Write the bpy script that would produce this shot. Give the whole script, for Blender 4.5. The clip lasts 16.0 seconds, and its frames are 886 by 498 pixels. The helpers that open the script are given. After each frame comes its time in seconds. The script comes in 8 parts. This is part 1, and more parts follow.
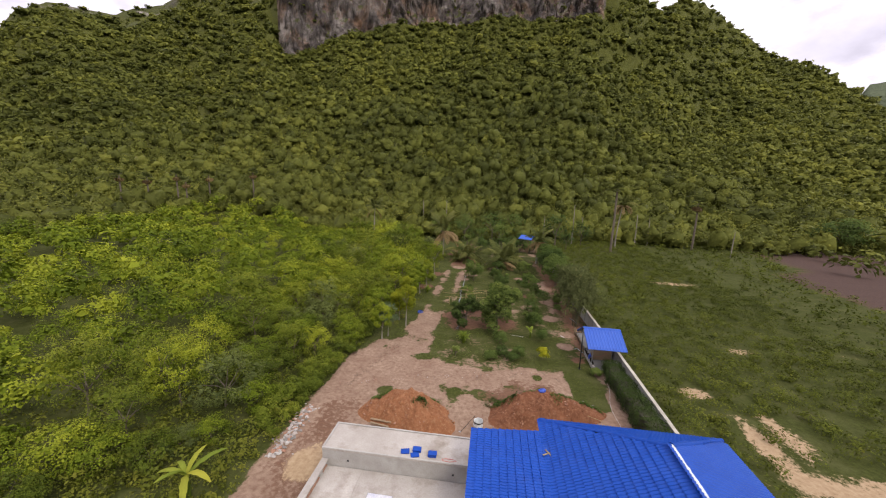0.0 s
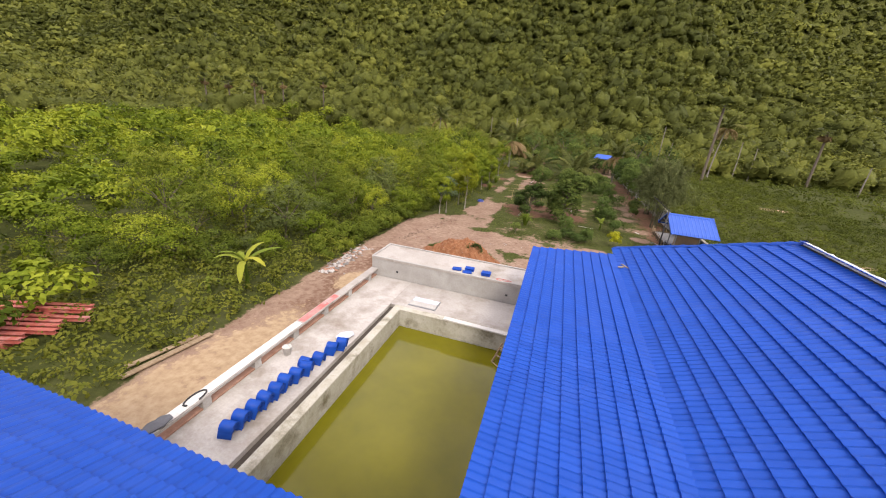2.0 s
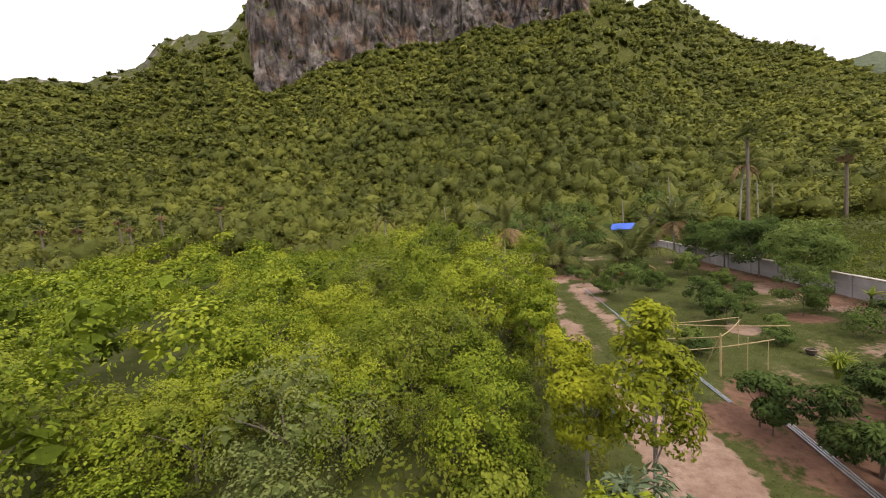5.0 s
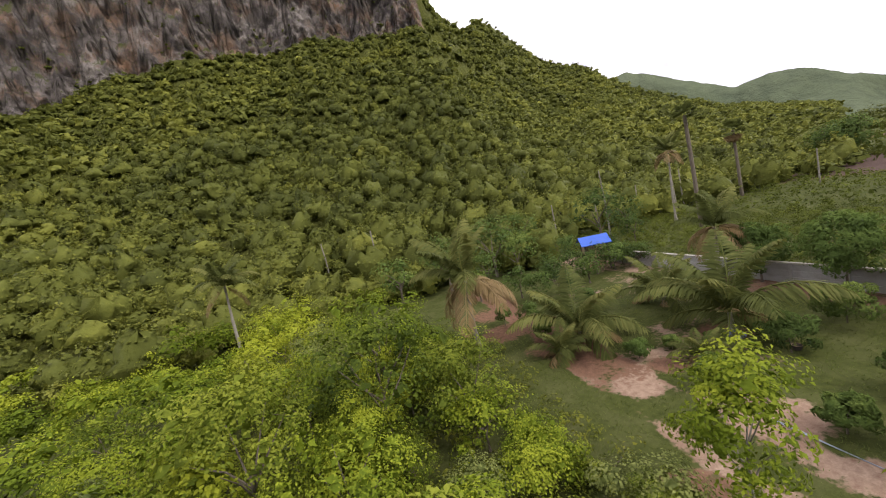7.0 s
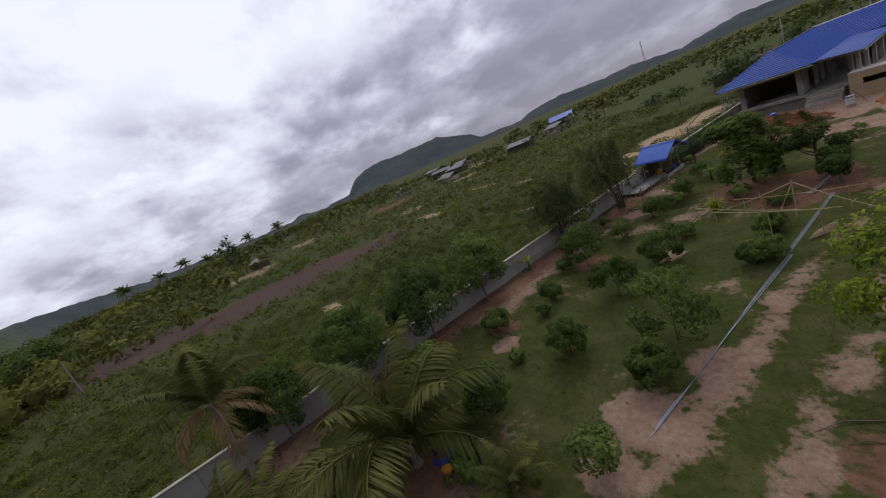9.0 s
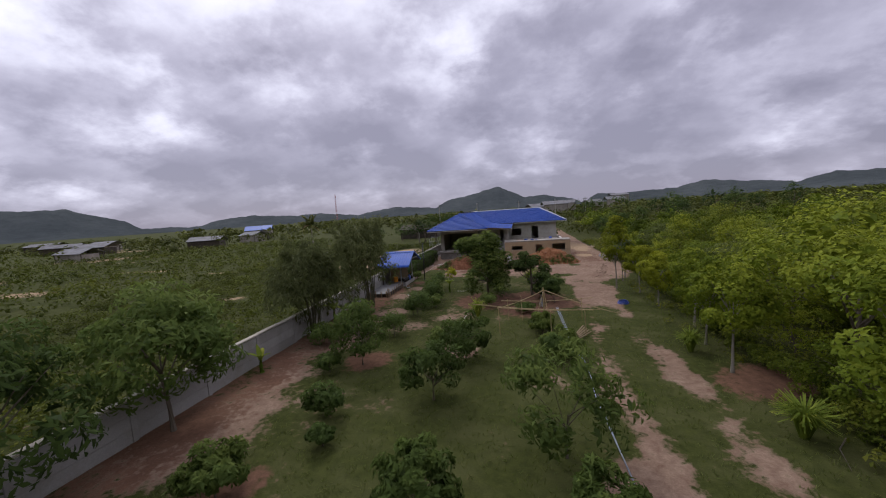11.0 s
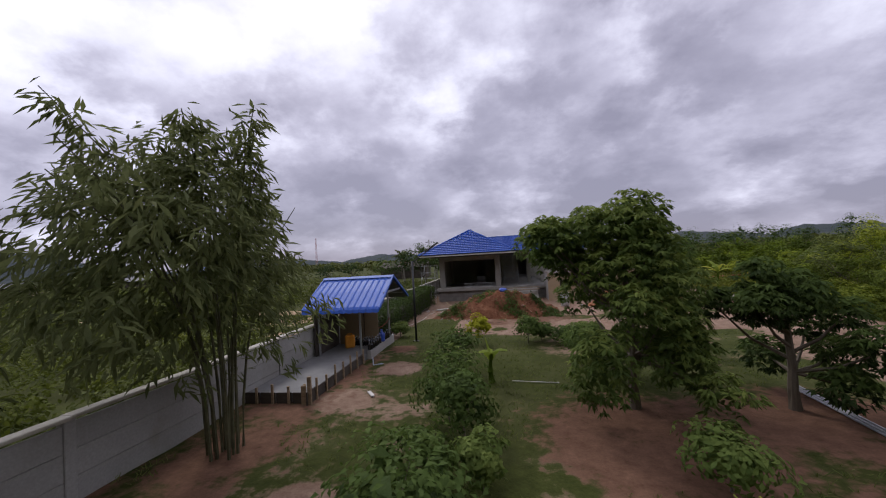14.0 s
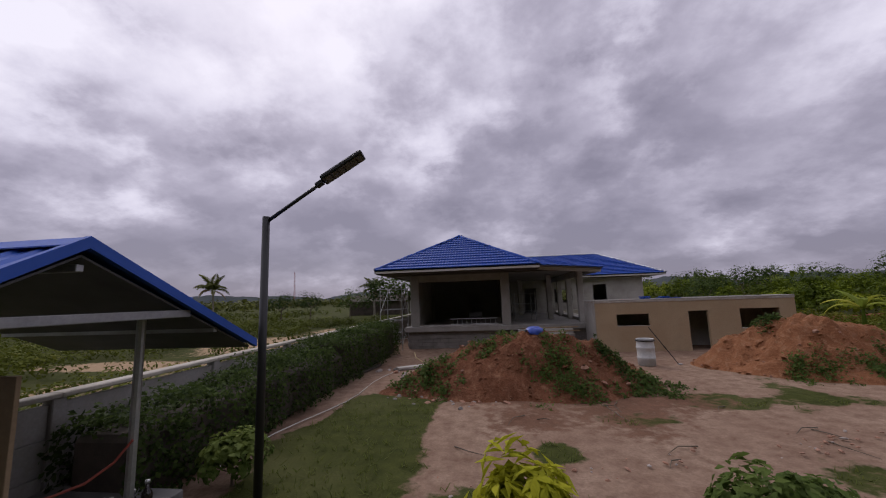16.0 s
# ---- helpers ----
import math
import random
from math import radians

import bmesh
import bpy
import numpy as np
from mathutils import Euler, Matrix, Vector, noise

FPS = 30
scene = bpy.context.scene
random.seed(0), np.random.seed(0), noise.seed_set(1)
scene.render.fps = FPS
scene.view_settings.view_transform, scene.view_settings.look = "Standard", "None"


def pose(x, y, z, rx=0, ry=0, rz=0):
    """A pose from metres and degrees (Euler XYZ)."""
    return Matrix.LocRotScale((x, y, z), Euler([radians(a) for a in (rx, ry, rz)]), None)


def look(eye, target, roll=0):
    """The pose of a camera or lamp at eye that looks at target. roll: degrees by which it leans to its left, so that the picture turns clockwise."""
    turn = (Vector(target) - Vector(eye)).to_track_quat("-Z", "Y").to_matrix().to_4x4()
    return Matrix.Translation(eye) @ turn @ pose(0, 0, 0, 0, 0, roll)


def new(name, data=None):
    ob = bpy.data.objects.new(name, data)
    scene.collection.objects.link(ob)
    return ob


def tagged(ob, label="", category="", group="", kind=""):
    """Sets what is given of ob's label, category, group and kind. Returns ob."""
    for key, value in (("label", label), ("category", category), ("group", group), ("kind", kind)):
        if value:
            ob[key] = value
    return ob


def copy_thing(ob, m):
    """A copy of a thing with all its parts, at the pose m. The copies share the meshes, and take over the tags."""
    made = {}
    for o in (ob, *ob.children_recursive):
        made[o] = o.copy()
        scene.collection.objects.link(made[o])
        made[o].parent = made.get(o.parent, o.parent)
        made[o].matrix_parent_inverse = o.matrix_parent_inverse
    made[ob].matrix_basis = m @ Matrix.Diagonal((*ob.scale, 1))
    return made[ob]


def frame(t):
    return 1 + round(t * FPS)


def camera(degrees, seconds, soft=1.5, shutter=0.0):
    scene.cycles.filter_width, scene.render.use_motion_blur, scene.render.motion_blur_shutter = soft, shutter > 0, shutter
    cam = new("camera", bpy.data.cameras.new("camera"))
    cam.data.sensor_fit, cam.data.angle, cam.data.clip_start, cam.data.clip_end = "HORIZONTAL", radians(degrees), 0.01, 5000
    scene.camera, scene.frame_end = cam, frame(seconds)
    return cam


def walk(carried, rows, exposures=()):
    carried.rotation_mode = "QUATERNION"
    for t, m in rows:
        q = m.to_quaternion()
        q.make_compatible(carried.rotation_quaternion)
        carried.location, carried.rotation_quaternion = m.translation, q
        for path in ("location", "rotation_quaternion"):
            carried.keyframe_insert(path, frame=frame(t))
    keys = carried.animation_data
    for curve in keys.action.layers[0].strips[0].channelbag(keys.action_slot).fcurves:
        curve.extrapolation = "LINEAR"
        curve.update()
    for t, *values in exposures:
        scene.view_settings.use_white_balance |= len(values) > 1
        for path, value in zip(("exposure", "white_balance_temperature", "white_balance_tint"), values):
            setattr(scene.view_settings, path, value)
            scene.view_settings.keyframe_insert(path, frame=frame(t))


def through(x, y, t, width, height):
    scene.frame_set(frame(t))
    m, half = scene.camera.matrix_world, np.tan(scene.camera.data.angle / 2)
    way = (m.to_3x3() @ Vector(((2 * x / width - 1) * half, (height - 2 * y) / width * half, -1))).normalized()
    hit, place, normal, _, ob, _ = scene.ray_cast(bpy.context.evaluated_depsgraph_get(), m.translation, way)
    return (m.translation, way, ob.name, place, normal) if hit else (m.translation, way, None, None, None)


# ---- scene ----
# camera
cam = camera(100.7, 16.0, soft=1.1)
PATH = [
    (0, (7.743, -15.308, 15.496), (7.489, -13.358, 15.132), 1.98),
    (0.5, (8.305, -16.671, 14.643), (7.971, -14.768, 14.127), 1.88),
    (1, (8.766, -17.193, 12.571), (8.338, -15.335, 11.968), 3.05),
    (1.5, (8.682, -16.653, 10.428), (8.174, -14.833, 9.774), 4.25),
    (2, (7.850, -14.810, 8.879), (7.323, -13.007, 8.194), 4.98),
    (2.5, (6.445, -11.949, 7.459), (5.912, -10.144, 6.783), 5.06),
    (3, (4.497, -8.040, 6.486), (4.007, -6.198, 5.879), 2.71),
    (3.5, (2.144, -3.246, 6.138), (1.735, -1.344, 5.673), -1.54),
    (4, (-0.065, 1.769, 6.393), (-0.443, 3.715, 6.122), -4.01),
    (6.5, (-8.668, 30.003, 10.457), (-8.482, 31.984, 10.259), -9.81),
    (7, (-9.291, 35.731, 10.632), (-8.826, 37.664, 10.412), -13.45),
    (7.5, (-8.983, 41.573, 10.482), (-8.022, 43.314, 10.276), -18.29),
    (8, (-7.864, 46.885, 10.488), (-6.241, 48.038, 10.292), -24.35),
    (8.5, (-5.587, 50.996, 10.625), (-3.624, 51.187, 10.296), -27.51),
    (9, (-2.716, 53.586, 10.277), (-0.979, 52.702, 9.828), -23.82),
    (9.5, (0.325, 54.403, 9.508), (1.444, 52.791, 9.116), -18.55),
    (10, (2.865, 54.034, 8.462), (3.497, 52.163, 8.143), -11.64),
    (12.5, (9.568, 42.096, 5.043), (9.961, 40.137, 4.939), -0.25),
    (13, (10.431, 38.635, 4.659), (10.828, 36.676, 4.597), 0.41),
    (13.5, (10.935, 35.296, 4.221), (11.327, 33.334, 4.210), -1.61),
    (14, (11.783, 32.086, 3.723), (12.097, 30.112, 3.780), -3.28),
    (14.5, (12.520, 28.761, 3.408), (12.757, 26.778, 3.519), -4.02),
    (15, (12.937, 25.395, 3.194), (13.137, 23.414, 3.381), -3.73),
    (15.5, (13.108, 22.470, 2.932), (13.313, 20.495, 3.178), -2.68),
    (16, (13.156, 19.652, 2.607), (13.385, 17.683, 2.874), -1.94),
]
EXPOSURES = [(0, 0.60, 6900, 11), (0.5, 0.96, 7000, 11), (1, 1.0, 7000, 11), (3, 1.12, 7050, 11), (4, 1.05, 7050, 11), (6.5, 0.95, 6900, 9), (7.5, 0.85, 6650, 6), (8.0, 0.45, 6400, 4), (8.5, -0.15, 6300, 5), (9, -0.42, 6300, 8), (10, -0.30, 6300, 11), (12.5, -0.13, 6300, 11), (13.5, -0.15, 6300, 11), (14.5, -0.08, 6300, 11), (15.5, -0.45, 6400, 13), (16, -0.50, 6500, 15)]
walk(cam, [(t, look(eye, target, roll)) for t, eye, target, roll in PATH], exposures=EXPOSURES)

# ---------------------------------------------------------------- light
world = bpy.data.worlds.new("overcast_sky")
scene.world = world
world.use_nodes = True
wt = world.node_tree
wt.nodes.clear()


def wnode(kind, **props):
    n = wt.nodes.new(kind)
    for key, value in props.items():
        n.inputs[key].default_value = value
    return n


def wmath(op, a, b=None):
    n = wt.nodes.new("ShaderNodeMath")
    n.operation = op
    for i, v in enumerate((a, b)):
        if v is None:
            continue
        if isinstance(v, (int, float)):
            n.inputs[i].default_value = v
        else:
            wt.links.new(v, n.inputs[i])
    return n.outputs[0]


SUN_AZ, SUN_EL = 147.0, 45.0
sun_dir = Vector((math.sin(radians(SUN_AZ)) * math.cos(radians(SUN_EL)), math.cos(radians(SUN_AZ)) * math.cos(radians(SUN_EL)), math.sin(radians(SUN_EL))))
coord = wt.nodes.new("ShaderNodeTexCoord")
split = wt.nodes.new("ShaderNodeSeparateXYZ")
wt.links.new(coord.outputs["Generated"], split.inputs[0])
lift = wmath("ADD", wmath("MAXIMUM", split.outputs[2], 0.0), 0.42)
plane = wt.nodes.new("ShaderNodeCombineXYZ")
wt.links.new(wmath("DIVIDE", split.outputs[0], lift), plane.inputs[0])
wt.links.new(wmath("DIVIDE", split.outputs[1], lift), plane.inputs[1])
puffs = wnode("ShaderNodeTexNoise", Scale=3.4, Detail=9.0, Roughness=0.58, Distortion=0.0)
banks = wnode("ShaderNodeTexNoise", Scale=1.1, Detail=3.0, Roughness=0.5)
wt.links.new(plane.outputs[0], puffs.inputs["Vector"])
wt.links.new(plane.outputs[0], banks.inputs["Vector"])
bend = wt.nodes.new("ShaderNodeVectorMath")
bend.operation = "MULTIPLY_ADD"
wt.links.new(puffs.outputs["Color"], bend.inputs[0])
bend.inputs[1].default_value = (0.55, 0.55, 0.0)
wt.links.new(plane.outputs[0], bend.inputs[2])
cells = wnode("ShaderNodeTexVoronoi", Scale=3.6)
cells.feature = "SMOOTH_F1"
wt.links.new(bend.outputs[0], cells.inputs["Vector"])
cover = wmath("ADD", wmath("MULTIPLY", puffs.outputs["Fac"], 0.62), wmath("MULTIPLY", banks.outputs["Fac"], 0.28))
cover = wmath("ADD", cover, wmath("MULTIPLY", cells.outputs["Distance"], 0.24))
cover = wmath("ADD", cover, wmath("ADD", wmath("MULTIPLY", split.outputs[0], -0.02), wmath("MINIMUM", wmath("MULTIPLY", wmath("SUBTRACT", split.outputs[2], 0.38), 0.33), 0.05)))
toward = wt.nodes.new("ShaderNodeVectorMath")
toward.operation = "DOT_PRODUCT"
wt.links.new(coord.outputs["Generated"], toward.inputs[0])
toward.inputs[1].default_value = sun_dir
bright_side = wt.nodes.new("ShaderNodeVectorMath")
bright_side.operation = "DOT_PRODUCT"
wt.links.new(coord.outputs["Generated"], bright_side.inputs[0])
bright_side.inputs[1].default_value = Vector((0.88, 0.26, 0.30)).normalized()
thin = wmath("POWER", wmath("MAXIMUM", bright_side.outputs["Value"], 0.0), 4.0)
cover = wmath("ADD", wmath("MULTIPLY", wmath("SUBTRACT", cover, 0.53), 0.84), 0.53)
cover = wmath("ADD", cover, wmath("MULTIPLY", thin, 0.16))
glow = wmath("POWER", wmath("MAXIMUM", toward.outputs["Value"], 0.0), 8.0)
cover = wmath("ADD", cover, wmath("SUBTRACT", wmath("MULTIPLY", glow, 0.12), 0.028))
cover = wmath("ADD", cover, wmath("MULTIPLY", wmath("MINIMUM", split.outputs[1], 0.0), 0.058))
ramp = wt.nodes.new("ShaderNodeValToRGB")
wt.links.new(cover, ramp.inputs[0])
stops = ramp.color_ramp.elements
stops[0].position, stops[0].color = 0.34, (0.28, 0.266, 0.345, 1)
stops[1].position, stops[1].color = 0.68, (1.0, 0.99, 1.10, 1)
for where, colour in ((0.43, (0.37, 0.353, 0.445, 1)), (0.50, (0.52, 0.50, 0.61, 1)), (0.58, (0.78, 0.765, 0.89, 1))):
    stops.new(where).color = colour
blue = wt.nodes.new("ShaderNodeTexSky")
blue.sky_type, blue.sun_disc = "NISHITA", False
blue.sun_elevation, blue.sun_rotation = radians(SUN_EL), radians(SUN_AZ)
blend = wt.nodes.new("ShaderNodeMix")
blend.data_type = "RGBA"
blend.inputs["Factor"].default_value = 0.05
wt.links.new(ramp.outputs[0], blend.inputs["A"])
dim = wt.nodes.new("ShaderNodeMix")
dim.data_type, dim.blend_type = "RGBA", "MULTIPLY"
dim.inputs["Factor"].default_value = 1.0
dim.inputs["B"].default_value = (0.1, 0.1, 0.1, 1)
wt.links.new(blue.outputs[0], dim.inputs["A"])
wt.links.new(dim.outputs["Result"], blend.inputs["B"])
back = wnode("ShaderNodeBackground", Strength=1.28)
wt.links.new(blend.outputs["Result"], back.inputs["Color"])
wout = wt.nodes.new("ShaderNodeOutputWorld")
wt.links.new(back.outputs[0], wout.inputs[0])

sun_lamp = bpy.data.lights.new("sun", "SUN")
sun_lamp.energy, sun_lamp.angle, sun_lamp.color = 1.15, radians(14), (1.0, 0.96, 0.90)
sun_ob = new("sun", sun_lamp)
sun_ob.matrix_world = look(sun_dir * 60, (0, 0, 0))

# ---------------------------------------------------------------- materials
def rgb(c):
    return (c[0], c[1], c[2], 1.0)


class Nodes:
    """A short way to wire up one material."""

    def __init__(self, name):
        self.mat = bpy.data.materials.new(name)
        self.mat.use_nodes = True
        self.tree = self.mat.node_tree
        self.bsdf = self.tree.nodes["Principled BSDF"]
        self.out = self.tree.nodes["Material Output"]

    def add(self, kind, **values):
        n = self.tree.nodes.new(kind)
        for key, value in values.items():
            n.inputs[key].default_value = value
        return n

    def link(self, a, b):
        self.tree.links.new(a, b)

    def put(self, v, socket):
        if isinstance(v, (int, float)):
            socket.default_value = v
        elif isinstance(v, tuple):
            socket.default_value = rgb(v)
        else:
            self.link(v, socket)

    def math(self, op, a, b=0.0, clamp=False):
        n = self.tree.nodes.new("ShaderNodeMath")
        n.operation, n.use_clamp = op, clamp
        self.put(a, n.inputs[0])
        self.put(b, n.inputs[1])
        return n.outputs[0]

    def mix(self, fac, a, b, blend="MIX"):
        n = self.tree.nodes.new("ShaderNodeMix")
        n.data_type, n.blend_type = "RGBA", blend
        self.put(fac, n.inputs["Factor"])
        self.put(a, n.inputs["A"])
        self.put(b, n.inputs["B"])
        return n.outputs["Result"]

    def place(self, local=False):
        if local:
            return self.add("ShaderNodeTexCoord").outputs["Object"]
        return self.add("ShaderNodeNewGeometry").outputs["Position"]

    def noise(self, where, scale, detail=4.0, rough=0.55, stretch=None):
        n = self.add("ShaderNodeTexNoise", Scale=scale, Detail=detail, Roughness=rough)
        if stretch:
            m = self.add("ShaderNodeMapping")
            m.inputs["Scale"].default_value = stretch
            self.link(where, m.inputs[0])
            where = m.outputs[0]
        self.link(where, n.inputs["Vector"])
        return n.outputs["Fac"]

    def steps(self, fac, lo, hi):
        n = self.add("ShaderNodeMapRange")
        n.inputs["From Min"].default_value, n.inputs["From Max"].default_value = lo, hi
        self.put(fac, n.inputs["Value"])
        return n.outputs[0]

    def bump(self, height, strength, distance=0.02):
        n = self.add("ShaderNodeBump", Strength=strength, Distance=distance)
        self.link(height, n.inputs["Height"])
        self.link(n.outputs[0], self.bsdf.inputs["Normal"])

    def finish(self, colour, rough=0.8, metal=0.0, spec=0.4):
        self.put(colour, self.bsdf.inputs["Base Color"])
        self.put(rough, self.bsdf.inputs["Roughness"])
        self.bsdf.inputs["Metallic"].default_value = metal
        self.bsdf.inputs["Specular IOR Level"].default_value = spec
        return self.mat


def surface(name, c1, c2, scale=1.5, fine=25.0, rough=0.85, metal=0.0, bump=0.3, distance=0.01, spec=0.3, dirt=None, dirt_amount=0.4, local=False, stretch=None):
    """A worn two-tone surface: broad patches, fine grain, stains and small relief."""
    s = Nodes(name)
    where = s.place(local)
    broad = s.noise(where, scale, 5.0, 0.6, stretch)
    grain = s.noise(where, fine, 4.0, 0.6, stretch)
    colour = s.mix(s.steps(broad, 0.3, 0.7), c1, c2)
    colour = s.mix(s.steps(grain, 0.25, 0.75), s.mix(0.22, colour, (0.0, 0.0, 0.0)), colour)
    rand = s.add("ShaderNodeObjectInfo").outputs["Random"]
    colour = s.mix(s.math("MULTIPLY", rand, 0.18), colour, (0.02, 0.02, 0.02))
    if dirt:
        stain = s.steps(s.noise(where, scale * 0.6 + 0.3, 6.0, 0.7), 0.5, 0.72)
        colour = s.mix(s.math("MULTIPLY", stain, dirt_amount), colour, dirt)
    s.bump(grain, bump, distance)
    return s.finish(colour, s.math("ADD", s.math("MULTIPLY", grain, 0.2), rough - 0.1), metal, spec)


def leaf_material(name, dark, mid, light, rough=0.6, through=0.3, grain=6.0, relief=0.05):
    """Leaves: a tone for each plant that also carries painted crown shading, a little change from leaf to leaf, and
    light that shines through.
    """
    s = Nodes(name)
    tone = s.add("ShaderNodeAttribute")
    tone.attribute_name = "tone"
    geo = s.add("ShaderNodeNewGeometry")
    rand = s.add("ShaderNodeObjectInfo").outputs["Random"]
    speck = s.noise(geo.outputs["Position"], grain, 4.0, 0.7)
    t = s.math("ADD", s.math("MULTIPLY", tone.outputs["Fac"], 0.72), s.math("MULTIPLY", geo.outputs["Random Per Island"], 0.13))
    t = s.math("ADD", t, s.math("MULTIPLY", s.math("SUBTRACT", speck, 0.5), 0.36))
    t = s.math("ADD", t, s.math("MULTIPLY", s.math("SUBTRACT", rand, 0.5), 0.42), True)
    colour = s.mix(s.steps(t, 0.0, 0.5), dark, s.mix(s.steps(t, 0.5, 1.0), mid, light))
    s.bump(speck, 0.7, relief)
    s.finish(colour, rough, 0.0, 0.08)
    tl = s.add("ShaderNodeBsdfTranslucent")
    s.link(colour, tl.inputs["Color"])
    mixer = s.add("ShaderNodeMixShader", Fac=through)
    s.link(s.bsdf.outputs[0], mixer.inputs[1])
    s.link(tl.outputs[0], mixer.inputs[2])
    s.link(mixer.outputs[0], s.out.inputs["Surface"])
    return s.mat


M_LEAF_JUNGLE = leaf_material("jungle_leaf", (0.032, 0.052, 0.007), (0.139, 0.186, 0.015), (0.365, 0.392, 0.036), grain=5.0)
M_LEAF_GREEN = leaf_material("fresh_leaf", (0.032, 0.052, 0.008), (0.118, 0.152, 0.017), (0.30, 0.32, 0.040), grain=5.0)
M_LEAF_OLIVE = leaf_material("olive_leaf", (0.040, 0.055, 0.016), (0.120, 0.145, 0.040), (0.27, 0.29, 0.085), grain=5.0)
M_LEAF_HILL = leaf_material("hill_leaf", (0.046, 0.056, 0.014), (0.130, 0.142, 0.029), (0.250, 0.252, 0.046), through=0.25, grain=1.6, relief=0.35)
M_LEAF_DARK = leaf_material("mango_leaf", (0.034, 0.056, 0.018), (0.100, 0.145, 0.034), (0.26, 0.31, 0.07), through=0.42)
M_LEAF_BUSH = leaf_material("bush_leaf", (0.036, 0.060, 0.018), (0.105, 0.155, 0.036), (0.24, 0.29, 0.07), through=0.4)
M_LEAF_BAMBOO = leaf_material("bamboo_leaf", (0.062, 0.076, 0.030), (0.165, 0.185, 0.068), (0.37, 0.38, 0.15), through=0.45)
M_LEAF_YELLOW = leaf_material("yellow_leaf", (0.11, 0.14, 0.012), (0.29, 0.31, 0.020), (0.50, 0.47, 0.03))
M_LEAF_PALE = leaf_material("pale_leaf", (0.08, 0.11, 0.05), (0.15, 0.19, 0.10), (0.27, 0.31, 0.18))
M_LEAF_PALM = leaf_material("palm_leaf", (0.040, 0.052, 0.014), (0.115, 0.130, 0.036), (0.27, 0.26, 0.08), through=0.4)
M_LEAF_DRY = leaf_material("dry_leaf", (0.12, 0.08, 0.035), (0.26, 0.18, 0.085), (0.42, 0.31, 0.17))
M_LEAF_BANANA = leaf_material("banana_leaf", (0.10, 0.15, 0.02), (0.22, 0.28, 0.04), (0.46, 0.44, 0.06), through=0.4)
M_GRASS = leaf_material("grass_blade", (0.060, 0.080, 0.022), (0.12, 0.148, 0.040), (0.22, 0.235, 0.07), through=0.5, grain=2.0)
M_FIELD = leaf_material("weed_leaf", (0.037, 0.050, 0.009), (0.110, 0.130, 0.018), (0.235, 0.222, 0.032), through=0.3, grain=3.0, relief=0.1)
M_BARK = surface("bark", (0.11, 0.085, 0.06), (0.19, 0.16, 0.12), 3, 30, 0.9, bump=0.6, stretch=(3, 3, 0.6))
M_BARK_PALE = surface("pale_bark", (0.24, 0.21, 0.17), (0.33, 0.30, 0.25), 3, 30, 0.9, bump=0.5)
M_CULM = surface("bamboo_culm", (0.06, 0.06, 0.03), (0.14, 0.13, 0.07), 3, 20, 0.5, bump=0.2)
M_BAMBOO_POLE = surface("dry_bamboo", (0.36, 0.26, 0.12), (0.50, 0.39, 0.20), 4, 40, 0.6, bump=0.3)
M_CONCRETE = surface("concrete", (0.40, 0.375, 0.34), (0.55, 0.53, 0.49), 0.9, 18, 0.85, bump=0.3, dirt=(0.22, 0.20, 0.17), dirt_amount=0.55)
M_CONCRETE_PALE = surface("pale_screed", (0.39, 0.35, 0.305), (0.53, 0.49, 0.445), 0.5, 14, 0.75, bump=0.2, dirt=(0.22, 0.18, 0.14), dirt_amount=0.95)
M_SLAB = surface("damp_new_slab", (0.13, 0.128, 0.128), (0.23, 0.225, 0.22), 1.1, 18, 0.7, bump=0.2, dirt=(0.10, 0.095, 0.09), dirt_amount=0.6)
M_CONCRETE_WALL = surface("grey_render", (0.30, 0.285, 0.26), (0.42, 0.40, 0.37), 0.8, 20, 0.9, bump=0.25, dirt=(0.18, 0.16, 0.13), dirt_amount=0.5)
M_TAN = surface("tan_render", (0.38, 0.275, 0.17), (0.47, 0.365, 0.235), 0.7, 20, 0.9, bump=0.25, dirt=(0.24, 0.19, 0.13), dirt_amount=0.6)
M_POOLWALL = surface("stained_pool_wall", (0.40, 0.37, 0.28), (0.56, 0.53, 0.45), 1.6, 14, 0.85, bump=0.3, dirt=(0.12, 0.10, 0.05), dirt_amount=1.0)
M_BLOCK = surface("grey_block", (0.20, 0.185, 0.165), (0.29, 0.27, 0.25), 2, 25, 0.95, bump=0.5)
M_WALLPANEL = surface("precast_panel", (0.30, 0.285, 0.26), (0.40, 0.385, 0.36), 0.6, 22, 0.9, bump=0.3, dirt=(0.16, 0.14, 0.10), dirt_amount=0.5)
M_WALLCAP = surface("wall_coping", (0.42, 0.38, 0.31), (0.55, 0.51, 0.44), 1.2, 25, 0.9, bump=0.3, dirt=(0.22, 0.19, 0.14))
# Dimness of the rooms put into the colour: darker than the outside render.
M_DARKROOM = surface("dimmed_interior", (0.20, 0.19, 0.18), (0.28, 0.27, 0.25), 0.7, 15, 0.95, bump=0.2)
M_WHITE = surface("white_fascia", (0.62, 0.59, 0.54), (0.75, 0.72, 0.67), 0.8, 20, 0.6, bump=0.1)
M_MORTAR = surface("white_mortar", (0.66, 0.68, 0.70), (0.85, 0.86, 0.86), 3, 16, 0.7, bump=0.5, distance=0.03, dirt=(0.30, 0.32, 0.35))
M_WOOD = surface("weathered_wood", (0.24, 0.16, 0.09), (0.40, 0.30, 0.19), 2, 30, 0.85, bump=0.4, stretch=(1, 6, 6))
